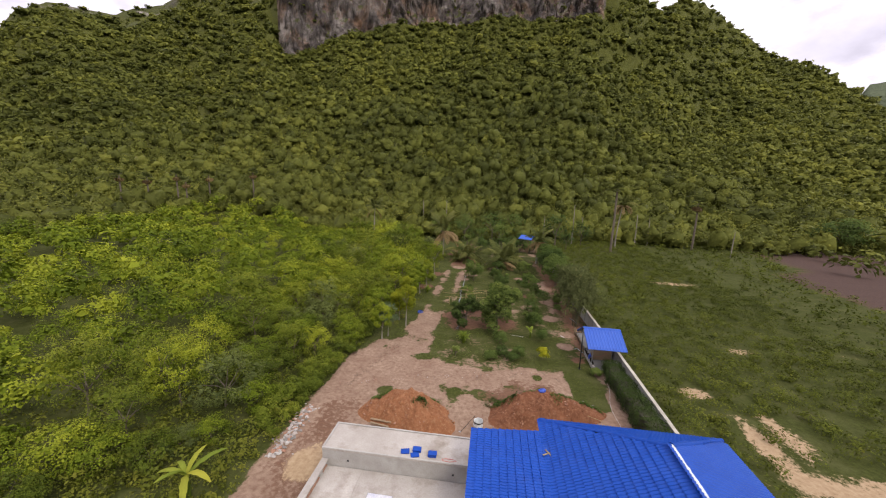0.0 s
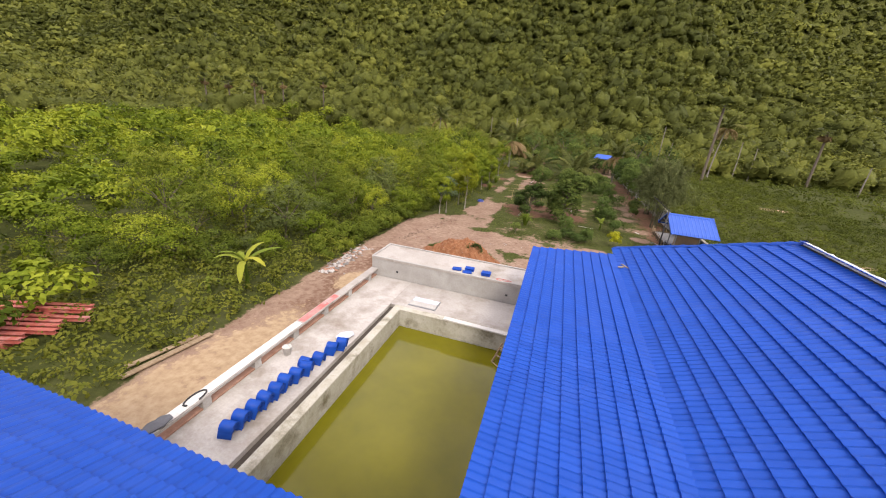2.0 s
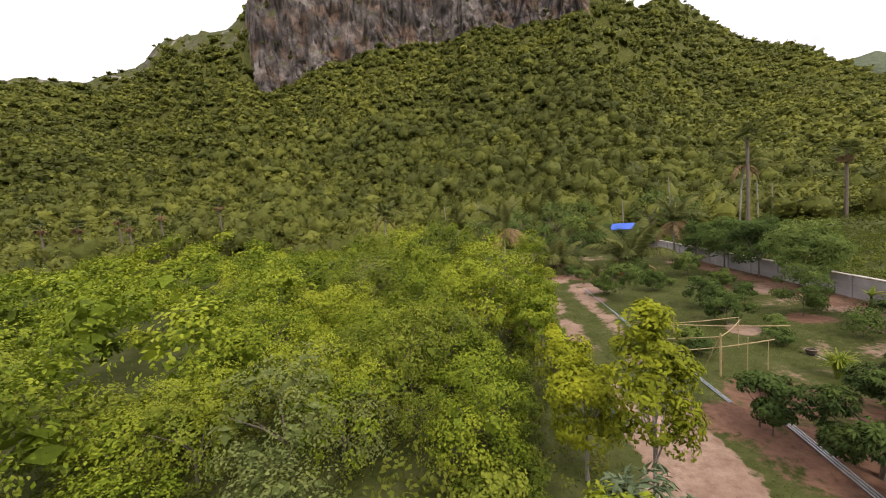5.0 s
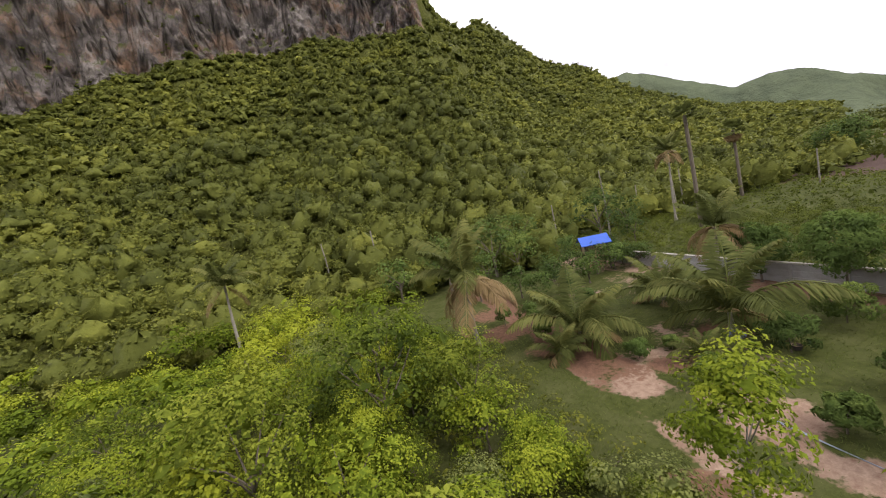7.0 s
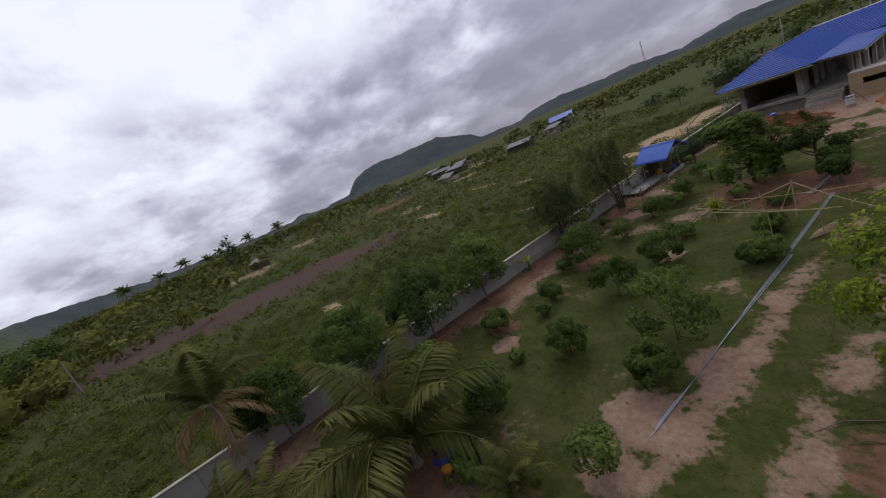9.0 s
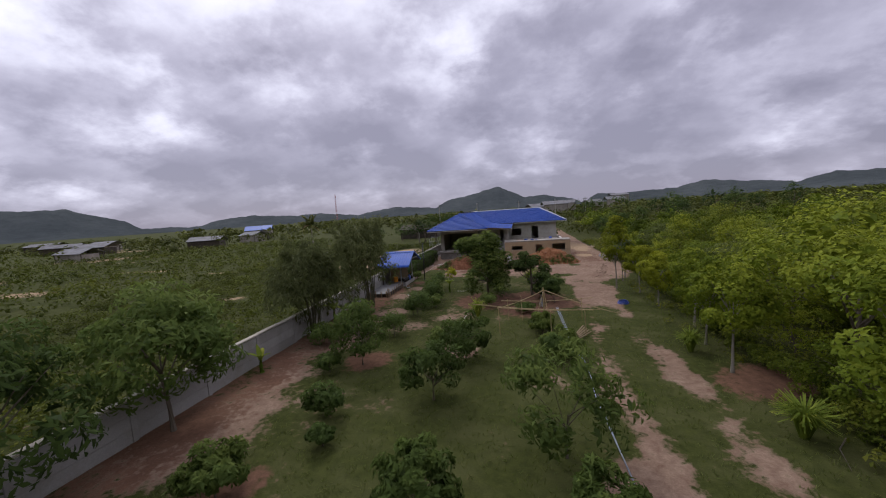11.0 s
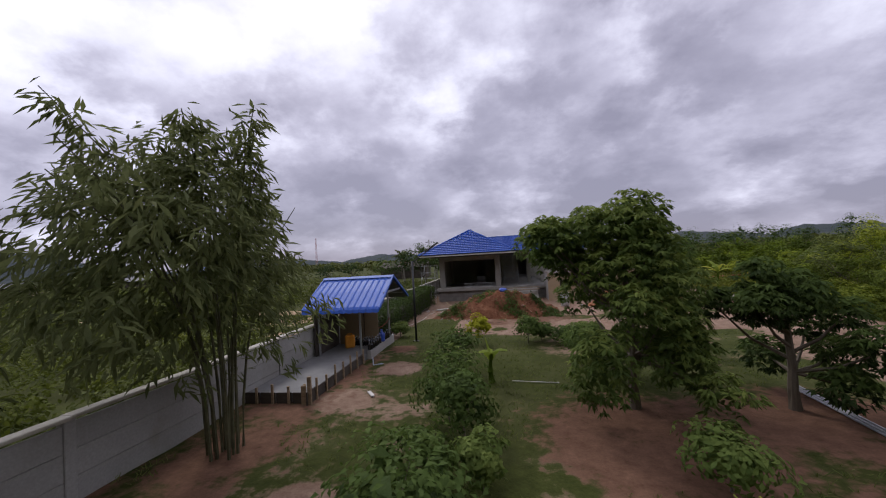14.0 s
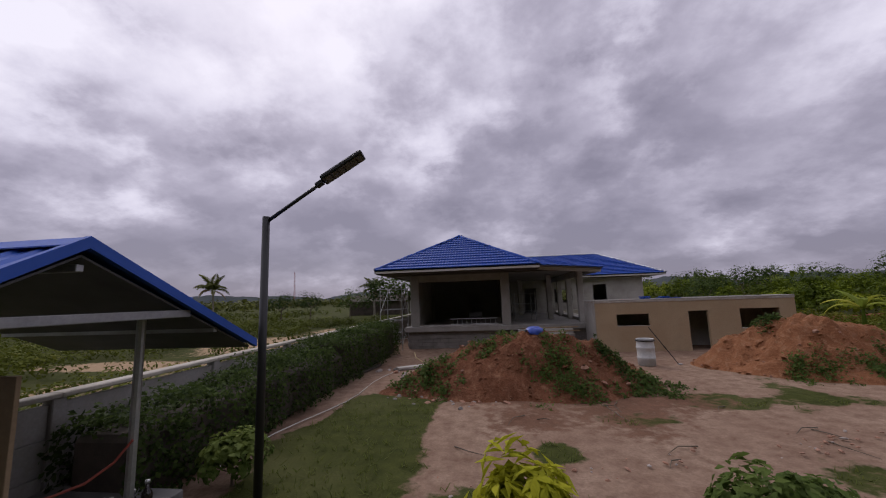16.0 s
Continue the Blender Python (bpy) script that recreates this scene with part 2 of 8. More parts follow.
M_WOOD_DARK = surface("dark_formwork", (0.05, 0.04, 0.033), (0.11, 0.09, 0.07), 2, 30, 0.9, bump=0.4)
M_PLYWOOD = surface("tan_board", (0.27, 0.19, 0.11), (0.36, 0.26, 0.16), 0.8, 24, 0.8, bump=0.15)
M_STEEL = surface("galvanised_steel", (0.36, 0.37, 0.38), (0.52, 0.53, 0.54), 3, 30, 0.45, metal=0.8, bump=0.1)
M_BLACK = surface("black_paint", (0.008, 0.008, 0.009), (0.016, 0.016, 0.017), 3, 30, 0.45, bump=0.05, spec=0.5)
M_PANEL = surface("solar_panel", (0.03, 0.028, 0.026), (0.05, 0.045, 0.04), 6, 40, 0.3, bump=0.05)
M_LED = surface("led_tiles", (0.10, 0.09, 0.07), (0.15, 0.14, 0.11), 8, 40, 0.4, bump=0.05)
M_PIPE_BLUE = surface("pale_blue_pipe", (0.32, 0.37, 0.46), (0.44, 0.48, 0.55), 2, 20, 0.5, bump=0.05)
M_PVC_BLUE = surface("blue_plastic", (0.02, 0.06, 0.35), (0.04, 0.10, 0.50), 2, 20, 0.4, bump=0.1, spec=0.5)
M_RED_STEEL = surface("red_primer_steel", (0.36, 0.07, 0.05), (0.52, 0.16, 0.12), 1.2, 20, 0.7, bump=0.2, dirt=(0.6, 0.45, 0.42))
M_RED = surface("red_paint", (0.55, 0.08, 0.07), (0.72, 0.28, 0.25), 2.0, 12, 0.7, bump=0.1, dirt=(0.66, 0.6, 0.56), dirt_amount=0.8)
M_ORANGE = surface("orange_plastic", (0.60, 0.22, 0.02), (0.75, 0.32, 0.04), 3, 25, 0.5, bump=0.1)
M_GLASS_DARK = surface("dark_bottle", (0.012, 0.010, 0.010), (0.03, 0.024, 0.022), 5, 30, 0.15, bump=0.03, spec=0.6)
M_BAG = surface("white_sack", (0.62, 0.62, 0.68), (0.78, 0.77, 0.80), 6, 20, 0.6, bump=0.5, distance=0.02, dirt=(0.25, 0.28, 0.5))
M_GREY_PLASTIC = surface("grey_drum_plastic", (0.46, 0.48, 0.48), (0.60, 0.61, 0.60), 3, 18, 0.6, bump=0.15, dirt=(0.40, 0.30, 0.20))
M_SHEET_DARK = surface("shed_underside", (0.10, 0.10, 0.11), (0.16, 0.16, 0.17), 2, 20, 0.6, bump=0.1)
M_RUBBLE = surface("broken_rubble", (0.34, 0.30, 0.27), (0.52, 0.46, 0.42), 3, 20, 0.95, bump=0.4)
M_BRICKRED = surface("red_stone", (0.34, 0.17, 0.11), (0.45, 0.27, 0.19), 4, 20, 0.95, bump=0.4)
M_ROOF_FAR = surface("rusty_sheet_roof", (0.14, 0.13, 0.13), (0.30, 0.30, 0.32), 0.6, 5, 0.7, bump=0.1)
M_WALL_FAR = surface("far_house_wall", (0.26, 0.23, 0.20), (0.42, 0.38, 0.34), 0.5, 4, 0.9, bump=0.1)


def tile_material():
    s = Nodes("blue_glazed_tile")
    where = s.place()
    rand = s.add("ShaderNodeObjectInfo").outputs["Random"]
    isl = s.add("ShaderNodeNewGeometry").outputs["Random Per Island"]
    t = s.math("FRACT", s.math("ADD", isl, rand))
    colour = s.mix(t, (0.004, 0.049, 0.295), (0.006, 0.058, 0.335))
    dust = s.steps(s.noise(where, 1.3, 6, 0.65), 0.52, 0.75)
    colour = s.mix(s.math("MULTIPLY", dust, 0.04), colour, (0.22, 0.27, 0.45))
    grain = s.noise(where, 60, 3)
    s.bump(grain, 0.12, 0.004)
    return s.finish(colour, s.math("ADD", s.math("MULTIPLY", grain, 0.16), 0.40), 0.0, 0.2)


M_TILE = tile_material()


def metal_roof_material(name, c1, c2):
    s = Nodes(name)
    where = s.place()
    streak = s.noise(where, 2.2, 5, 0.6, (4.0, 0.6, 0.6))
    colour = s.mix(s.steps(streak, 0.3, 0.7), c1, c2)
    s.bump(s.noise(where, 14, 3), 0.05, 0.01)
    return s.finish(colour, s.math("ADD", s.math("MULTIPLY", streak, 0.15), 0.42), 0.0, 0.3)


M_SHEET = metal_roof_material("blue_metal_sheet", (0.022, 0.078, 0.36), (0.034, 0.10, 0.43))


def water_material():
    s = Nodes("green_pool_water")
    where = s.place()
    cloud = s.noise(where, 0.5, 4, 0.6)
    colour = s.mix(s.steps(cloud, 0.3, 0.7), (0.105, 0.098, 0.005), (0.155, 0.138, 0.008))
    s.bump(s.noise(where, 3.0, 3), 0.03, 0.02)
    return s.finish(colour, 0.10, 0.0, 0.28)


M_WATER = water_material()


def ground_material():
    """Lawn, pinkish sandy dirt and red earth, told apart by the weights stored on the sheet."""
    s = Nodes("ground_soil_and_turf")
    where = s.place()
    w = {}
    for key in ("dirt", "red", "sand", "mud"):
        a = s.add("ShaderNodeAttribute")
        a.attribute_name = key
        w[key] = a.outputs["Fac"]
    n1 = s.noise(where, 0.55, 6, 0.62)
    n2 = s.noise(where, 3.5, 5, 0.6)
    n3 = s.noise(where, 22, 4, 0.65)
    ragged = s.math("ADD", s.math("MULTIPLY", s.math("SUBTRACT", n1, 0.5), 0.9), s.math("MULTIPLY", s.math("SUBTRACT", n2, 0.5), 0.8))
    turf = s.mix(s.steps(n2, 0.3, 0.7), (0.038, 0.047, 0.012), (0.076, 0.085, 0.022))
    turf = s.mix(s.steps(n1, 0.45, 0.7), turf, (0.095, 0.098, 0.036))
    turf = s.mix(s.steps(n3, 0.3, 0.7), s.mix(0.35, turf, (0.01, 0.012, 0.004)), turf)
    dirt = s.mix(s.steps(n1, 0.3, 0.7), (0.245, 0.158, 0.112), (0.375, 0.272, 0.198))
    dirt = s.mix(s.steps(n2, 0.4, 0.75), dirt, (0.185, 0.112, 0.077))
    dirt = s.mix(s.steps(n3, 0.25, 0.7), s.mix(0.42, dirt, (0.07, 0.042, 0.028)), dirt)
    red = s.mix(s.steps(n2, 0.3, 0.7), (0.115, 0.062, 0.040), (0.195, 0.110, 0.072))
    red = s.mix(s.steps(n3, 0.25, 0.7), s.mix(0.3, red, (0.03, 0.012, 0.006)), red)
    sand = s.mix(s.steps(n2, 0.3, 0.7), (0.28, 0.19, 0.112), (0.40, 0.295, 0.185))
    colour = s.mix(s.steps(s.math("ADD", w["dirt"], ragged), 0.42, 0.58), turf, dirt)
    colour = s.mix(s.steps(s.math("ADD", w["red"], ragged), 0.42, 0.62), colour, red)
    colour = s.mix(s.steps(s.math("ADD", w["sand"], ragged), 0.42, 0.58), colour, sand)
    mud = s.mix(s.steps(n2, 0.3, 0.7), (0.050, 0.034, 0.031), (0.105, 0.066, 0.052))
    colour = s.mix(s.steps(s.math("ADD", w["mud"], s.math("MULTIPLY", ragged, 0.5)), 0.40, 0.62), colour, mud)
    s.bump(s.math("ADD", s.math("MULTIPLY", n2, 0.7), s.math("MULTIPLY", n3, 0.4)), 0.6, 0.05)
    return s.finish(colour, 0.95, 0.0, 0.06)


M_GROUND = ground_material()


def earth_material(name, c1, c2, c3):
    s = Nodes(name)
    where = s.place()
    n1, n2, n3 = s.noise(where, 0.9, 6, 0.65), s.noise(where, 6, 5, 0.65), s.noise(where, 30, 4, 0.7)
    colour = s.mix(s.steps(n1, 0.3, 0.7), c1, c2)
    colour = s.mix(s.steps(n2, 0.5, 0.75), colour, c3)
    colour = s.mix(s.steps(n3, 0.25, 0.65), s.mix(0.4, colour, (0.03, 0.015, 0.008)), colour)
    s.bump(s.math("ADD", n2, s.math("MULTIPLY", n3, 0.5)), 0.9, 0.08)
    return s.finish(colour, 0.95, 0.0, 0.15)


M_MOUND_RED = earth_material("red_brown_earth", (0.135, 0.054, 0.028), (0.245, 0.102, 0.052), (0.32, 0.170, 0.098))
M_CLOD = earth_material("dry_clod", (0.16, 0.105, 0.075), (0.25, 0.175, 0.13), (0.33, 0.24, 0.18))
M_MOUND_ORANGE = earth_material("orange_earth", (0.235, 0.094, 0.042), (0.34, 0.150, 0.072), (0.40, 0.220, 0.125))


def mountain_material():
    """Limestone where it is steep, forest floor elsewhere."""
    s = Nodes("limestone_and_scrub")
    where = s.place()
    rockiness = s.add("ShaderNodeAttribute")
    rockiness.attribute_name = "rock"
    n1 = s.noise(where, 0.05, 6, 0.65)
    n2 = s.noise(where, 0.11, 8, 0.7, (1.0, 1.0, 0.8))
    n3 = s.noise(where, 0.9, 5, 0.7, (1.0, 1.0, 0.75))
    n4 = s.noise(where, 0.07, 9, 0.72, (1.0, 1.0, 0.7))
    crack = s.add("ShaderNodeTexVoronoi", Scale=0.09)
    crack.feature = "DISTANCE_TO_EDGE"
    s.link(where, crack.inputs["Vector"])
    rock = s.mix(s.steps(n2, 0.36, 0.62), (0.10, 0.082, 0.078), (0.25, 0.215, 0.20))
    rock = s.mix(s.steps(n1, 0.50, 0.66), rock, (0.30, 0.185, 0.125))
    rock = s.mix(s.steps(n4, 0.40, 0.56), s.mix(0.65, rock, (0.06, 0.05, 0.05)), rock)
    rock = s.mix(s.steps(crack.outputs["Distance"], 0.0, 0.10), s.mix(0.5, rock, (0.05, 0.045, 0.045)), rock)
    rock = s.mix(s.steps(n3, 0.56, 0.66), rock, (0.10, 0.115, 0.04))
    scrub = s.mix(s.steps(n3, 0.3, 0.7), (0.055, 0.062, 0.014), (0.115, 0.12, 0.024))
    upright = s.add("ShaderNodeSeparateXYZ")
    s.link(s.add("ShaderNodeNewGeometry").outputs["Normal"], upright.inputs[0])
    scrubby = s.steps(s.math("ADD", upright.outputs[2], s.math("MULTIPLY", n1, 0.4)), 0.62, 0.82)
    rock = s.mix(s.math("MULTIPLY", scrubby, 0.9), rock, (0.075, 0.085, 0.024))
    pale = s.noise(where, 0.045, 8, 0.7)
    rock = s.mix(s.steps(pale, 0.54, 0.66), rock, (0.34, 0.30, 0.27))
    fac = s.steps(s.math("ADD", rockiness.outputs["Fac"], s.math("MULTIPLY", s.math("SUBTRACT", n2, 0.5), 0.7)), 0.34, 0.48)
    colour = s.mix(fac, scrub, rock)
    s.bump(s.math("ADD", n2, s.math("MULTIPLY", n3, 0.5)), 1.0, 3.0)
    return s.finish(colour, 0.95, 0.0, 0.1)


M_MOUNTAIN = mountain_material()


def far_hill_material():
    s = Nodes("hazy_wooded_hills")
    where = s.place()
    n1, n2 = s.noise(where, 0.004, 6, 0.65), s.noise(where, 0.03, 5, 0.7)
    # Blue-grey haze of distance put into the hill colours.
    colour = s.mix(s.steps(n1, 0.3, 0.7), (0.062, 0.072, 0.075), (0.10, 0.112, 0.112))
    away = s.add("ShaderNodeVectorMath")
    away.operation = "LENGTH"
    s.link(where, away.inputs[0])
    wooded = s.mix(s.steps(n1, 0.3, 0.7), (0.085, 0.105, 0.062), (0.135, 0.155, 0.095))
    # Past 1300 m the wooded green gives way to the hazier grey.
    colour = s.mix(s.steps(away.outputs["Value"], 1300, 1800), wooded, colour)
    colour = s.mix(s.steps(n2, 0.35, 0.7), s.mix(0.3, colour, (0.02, 0.025, 0.03)), colour)
    s.bump(n2, 0.6, 20.0)
    return s.finish(colour, 1.0, 0.0, 0.0)


M_FARHILL = far_hill_material()

# ---------------------------------------------------------------- mesh helpers


def mesh_data(name, verts, faces, material, smooth=False, **weights):
    me = bpy.data.meshes.new(name)
    verts = np.asarray(verts, dtype=np.float32).reshape(-1, 3)
    if isinstance(faces, np.ndarray):
        k = faces.shape[1]
        me.vertices.add(len(verts))
        me.vertices.foreach_set("co", verts.ravel())
        me.loops.add(faces.size)
        me.loops.foreach_set("vertex_index", faces.astype(np.int32).ravel())
        me.polygons.add(len(faces))
        me.polygons.foreach_set("loop_start", np.arange(0, faces.size, k, dtype=np.int32))
        me.update(calc_edges=True)
    else:
        me.from_pydata(verts.tolist(), [], faces)
        me.update()
    for key, values in weights.items():
        me.attributes.new(key, "FLOAT", "POINT").data.foreach_set("value", np.asarray(values, dtype=np.float32).ravel())
    if smooth:
        me.polygons.foreach_set("use_smooth", np.ones(len(me.polygons), dtype=bool))
    me.materials.append(material)
    return me


class Shape:
    """Boxes, tubes and turned forms gathered into one mesh."""

    def __init__(self):
        self.v, self.f = [], []

    def grid(self, pts, closed_u=False, closed_v=False):
        pts = np.asarray(pts, float)
        nu, nv = pts.shape[:2]
        base = len(self.v)
        self.v += [tuple(p) for p in pts.reshape(-1, 3)]
        for i in range(nu if closed_u else nu - 1):
            for j in range(nv if closed_v else nv - 1):
                a, b = i, (i + 1) % nu
                c, d = j, (j + 1) % nv
                self.f.append((base + a * nv + c, base + b * nv + c, base + b * nv + d, base + a * nv + d))
        return self

    def box(self, x0, x1, y0, y1, z0, z1, bevel=0.0):
        c, b = len(self.v), min(bevel, (x1 - x0) * 0.45, (y1 - y0) * 0.45, (z1 - z0) * 0.45)
        if b <= 0:
            self.v += [(x, y, z) for z in (z0, z1) for y in (y0, y1) for x in (x0, x1)]
            for q in ((0, 2, 3, 1), (4, 5, 7, 6), (0, 1, 5, 4), (2, 6, 7, 3), (0, 4, 6, 2), (1, 3, 7, 5)):
                self.f.append(tuple(c + i for i in q))
            return self
        rings = [(z0, b), (z0 + b, 0), (z1 - b, 0), (z1, b)]
        for z, s in rings:
            self.v += [(x0 + s + (b if s == 0 else 0), y0 + s, z), (x1 - s - (b if s == 0 else 0), y0 + s, z),
                       (x1 - s, y0 + s + (b if s == 0 else 0), z), (x1 - s, y1 - s - (b if s == 0 else 0), z),
                       (x1 - s - (b if s == 0 else 0), y1 - s, z), (x0 + s + (b if s == 0 else 0), y1 - s, z),
                       (x0 + s, y1 - s - (b if s == 0 else 0), z), (x0 + s, y0 + s + (b if s == 0 else 0), z)]
        for k in range(3):
            for i in range(8):
                j = (i + 1) % 8
                self.f.append((c + k * 8 + i, c + k * 8 + j, c + k * 8 + 8 + j, c + k * 8 + 8 + i))
        self.f.append(tuple(c + i for i in range(7, -1, -1)))
        self.f.append(tuple(c + 24 + i for i in range(8)))
        return self

    def tube(self, path, radii, sides=8, cap=True):
        path = [Vector(p) for p in path]
        if isinstance(radii, (int, float)):
            radii = [radii] * len(path)
        base, n = len(self.v), len(path)
        for i, p in enumerate(path):
            d = (path[min(i + 1, n - 1)] - path[max(i - 1, 0)]).normalized()
            side = d.cross(Vector((0, 0, 1)))
            side = Vector((1, 0, 0)) if side.length < 0.05 else side.normalized()
            up = side.cross(d)
            for k in range(sides):
                a = 2 * math.pi * k / sides
                self.v.append(tuple(p + float(radii[i]) * (math.cos(a) * side + math.sin(a) * up)))
        for i in range(n - 1):
            for k in range(sides):
                j = (k + 1) % sides
                self.f.append((base + i * sides + k, base + i * sides + j, base + (i + 1) * sides + j, base + (i + 1) * sides + k))
        if cap:
            self.f.append(tuple(base + k for k in range(sides - 1, -1, -1)))
            self.f.append(tuple(base + (n - 1) * sides + k for k in range(sides)))
        return self

    def turned(self, profile, centre=(0, 0, 0), sides=16):
        pts = [[(centre[0] + r * math.cos(2 * math.pi * k / sides), centre[1] + r * math.sin(2 * math.pi * k / sides), centre[2] + z) for k in range(sides)] for r, z in profile]
        return self.grid(pts, closed_v=True)

    def slab(self, corners, thick):
        """A sloping sheet through the corners, thickened downwards."""
        c, n = len(self.v), len(corners)
        self.v += [tuple(p) for p in corners] + [(p[0], p[1], p[2] - thick) for p in corners]
        self.f.append(tuple(c + i for i in range(n)))
        self.f.append(tuple(c + n + i for i in range(n - 1, -1, -1)))
        for i in range(n):
            j = (i + 1) % n
            self.f.append((c + i, c + n + i, c + n + j, c + j))
        return self

    def mesh(self, name, material, smooth=False):
        return mesh_data(name, self.v, self.f, material, smooth)


def part(name, shape, material, parent, label="", smooth=False):
    me = shape if isinstance(shape, bpy.types.Mesh) else shape.mesh(name, material, smooth)
    ob = new(name, me)
    ob.parent = parent
    if label:
        ob["label"] = label
    return ob


def thing(name, label, category, m=None, group="", kind=""):
    ob = new(name)
    ob.empty_display_size = 0.2
    if m is not None:
        ob.matrix_world = m
    return tagged(ob, label, category, group, kind)


def solo(name, shape, material, label, category, m=None, group="", kind="", smooth=False):
    me = shape if isinstance(shape, bpy.types.Mesh) else shape.mesh(name, material, smooth)
    ob = new(name, me)
    if m is not None:
        ob.matrix_world = m
    return tagged(ob, label, category, group, kind)


def unit(v):
    return v / np.maximum(np.linalg.norm(v, axis=-1, keepdims=True), 1e-6)


def leaf_quads(centres, normals, length, width, tone, r, droop=0.0, along=None):
    """Four-cornered folded leaves. Returns vertices, faces and tones."""
    n = len(centres)
    normals = unit(normals)
    t = along if along is not None else r.normal(size=(n, 3))
    t = t - (t * normals).sum(1, keepdims=True) * normals
    t = unit(t)
    if droop:
        t = unit(t + np.array([0, 0, -droop]))
    b = np.cross(normals, t)
    length = np.broadcast_to(length, (n,))[:, None]
    width = np.broadcast_to(width, (n,))[:, None]
    p0 = centres - t * length * 0.5
    p2 = centres + t * length * 0.5 - normals * length * 0.12
    mid = centres + normals * width * 0.15
    p1, p3 = mid + b * width * 0.5, mid - b * width * 0.5
    verts = np.stack([p0, p1, p2, p3], 1).reshape(-1, 3)
    faces = np.arange(4 * n).reshape(-1, 4)
    return verts, faces, np.repeat(np.broadcast_to(tone, (n,)), 4)


def gather(pieces):
    vs, fs, ts, base = [], [], [], 0
    for v, f, t in pieces:
        vs.append(v)
        fs.append(f + base)
        ts.append(t)
        base += len(v)
    return np.concatenate(vs), np.concatenate(fs), np.concatenate(ts)


def crown_leaves(r, size, clumps, per, leaf, aspect=0.55, tone=0.5, low=-0.25, droop=0.0, spread=0.36, fill=0.1, core=0, core_shade=-0.22, core_size=1.0):
    """A leafy crown: clumps of leaves over an uneven dome; core: broad leaves inside each clump, coloured darker as
    shade.
    """
    size = np.asarray(size, float)
    d = unit(r.normal(size=(clumps, 3)))
    d[:, 2] = np.where(d[:, 2] < low, -d[:, 2] * 0.6, d[:, 2])
    rad = r.uniform(0.4, 1.0, clumps) ** 0.6
    cc = d * rad[:, None] * size * (1 - spread * 0.6)
    cr = r.uniform(0.6, 1.15, clumps) * spread * size.mean()
    # Crown shading put into the tone: lighter upward and outward.
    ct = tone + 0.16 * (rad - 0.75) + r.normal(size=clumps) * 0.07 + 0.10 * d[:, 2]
    k = np.repeat(np.arange(clumps), per)
    e = unit(r.normal(size=(len(k), 3)) + np.array([0, 0, 0.35]) + 0.35 * d[k])
    depth = np.where(r.uniform(size=len(k)) < fill, r.uniform(0.3, 0.8, len(k)), r.uniform(0.85, 1.12, len(k)))
    p = cc[k] + e * (cr[k] * depth)[:, None] * np.array([1.15, 1.15, 0.85])
    nrm = e * 0.7 + d[k] * 0.6 + np.array([0, 0, 0.45]) + 0.28 * r.normal(size=e.shape)
    # Leaf tone rises on top of a clump and drops inside it, as painted shade.
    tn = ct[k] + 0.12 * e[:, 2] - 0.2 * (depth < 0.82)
    ln = leaf * r.uniform(0.7, 1.35, len(k))
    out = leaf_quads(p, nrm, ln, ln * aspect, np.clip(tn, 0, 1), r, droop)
    if core:
        q = np.repeat(np.arange(clumps), core)
        e = unit(r.normal(size=(len(q), 3)) + np.array([0, 0, 0.5]))
        inner = cc[q] * 0.9 + e * (cr[q] * r.uniform(0.2, 0.7, len(q)))[:, None]
        big = core_size * cr[q] * r.uniform(0.5, 0.95, len(q))
        out = gather([out, leaf_quads(inner, e + np.array([0, 0, 0.8]), big, big * 0.65, np.clip(ct[q] + core_shade, 0, 1), r)])
    return out


def leaf_mesh(name, pieces, material, smooth=True):
    v, f, t = gather(pieces) if isinstance(pieces, list) else pieces
    return mesh_data(name, v, f, material, smooth, tone=t)


def fbm(x, y, scale, seed=0.0, octaves=4):
    """Cheap smooth noise from turned sine waves, about -1 to 1."""
    out, amp, tot = np.zeros(np.broadcast(x, y).shape), 1.0, 0.0
    for o in range(octaves):
        for k in range(3):
            a = seed * 1.7 + o * 2.399 + k * 2.1
            out += amp * np.sin((x * math.cos(a) + y * math.sin(a)) * scale * (1 + 0.23 * k) + seed * 5.1 + 1.3 * k + o)
            tot += amp * 0.62
        amp *= 0.55
        scale *= 2.07
    return out / tot


def smooth_in(a, lo, hi):
    t = np.clip((np.asarray(a, float) - lo) / (hi - lo), 0, 1)
    return t * t * (3 - 2 * t)


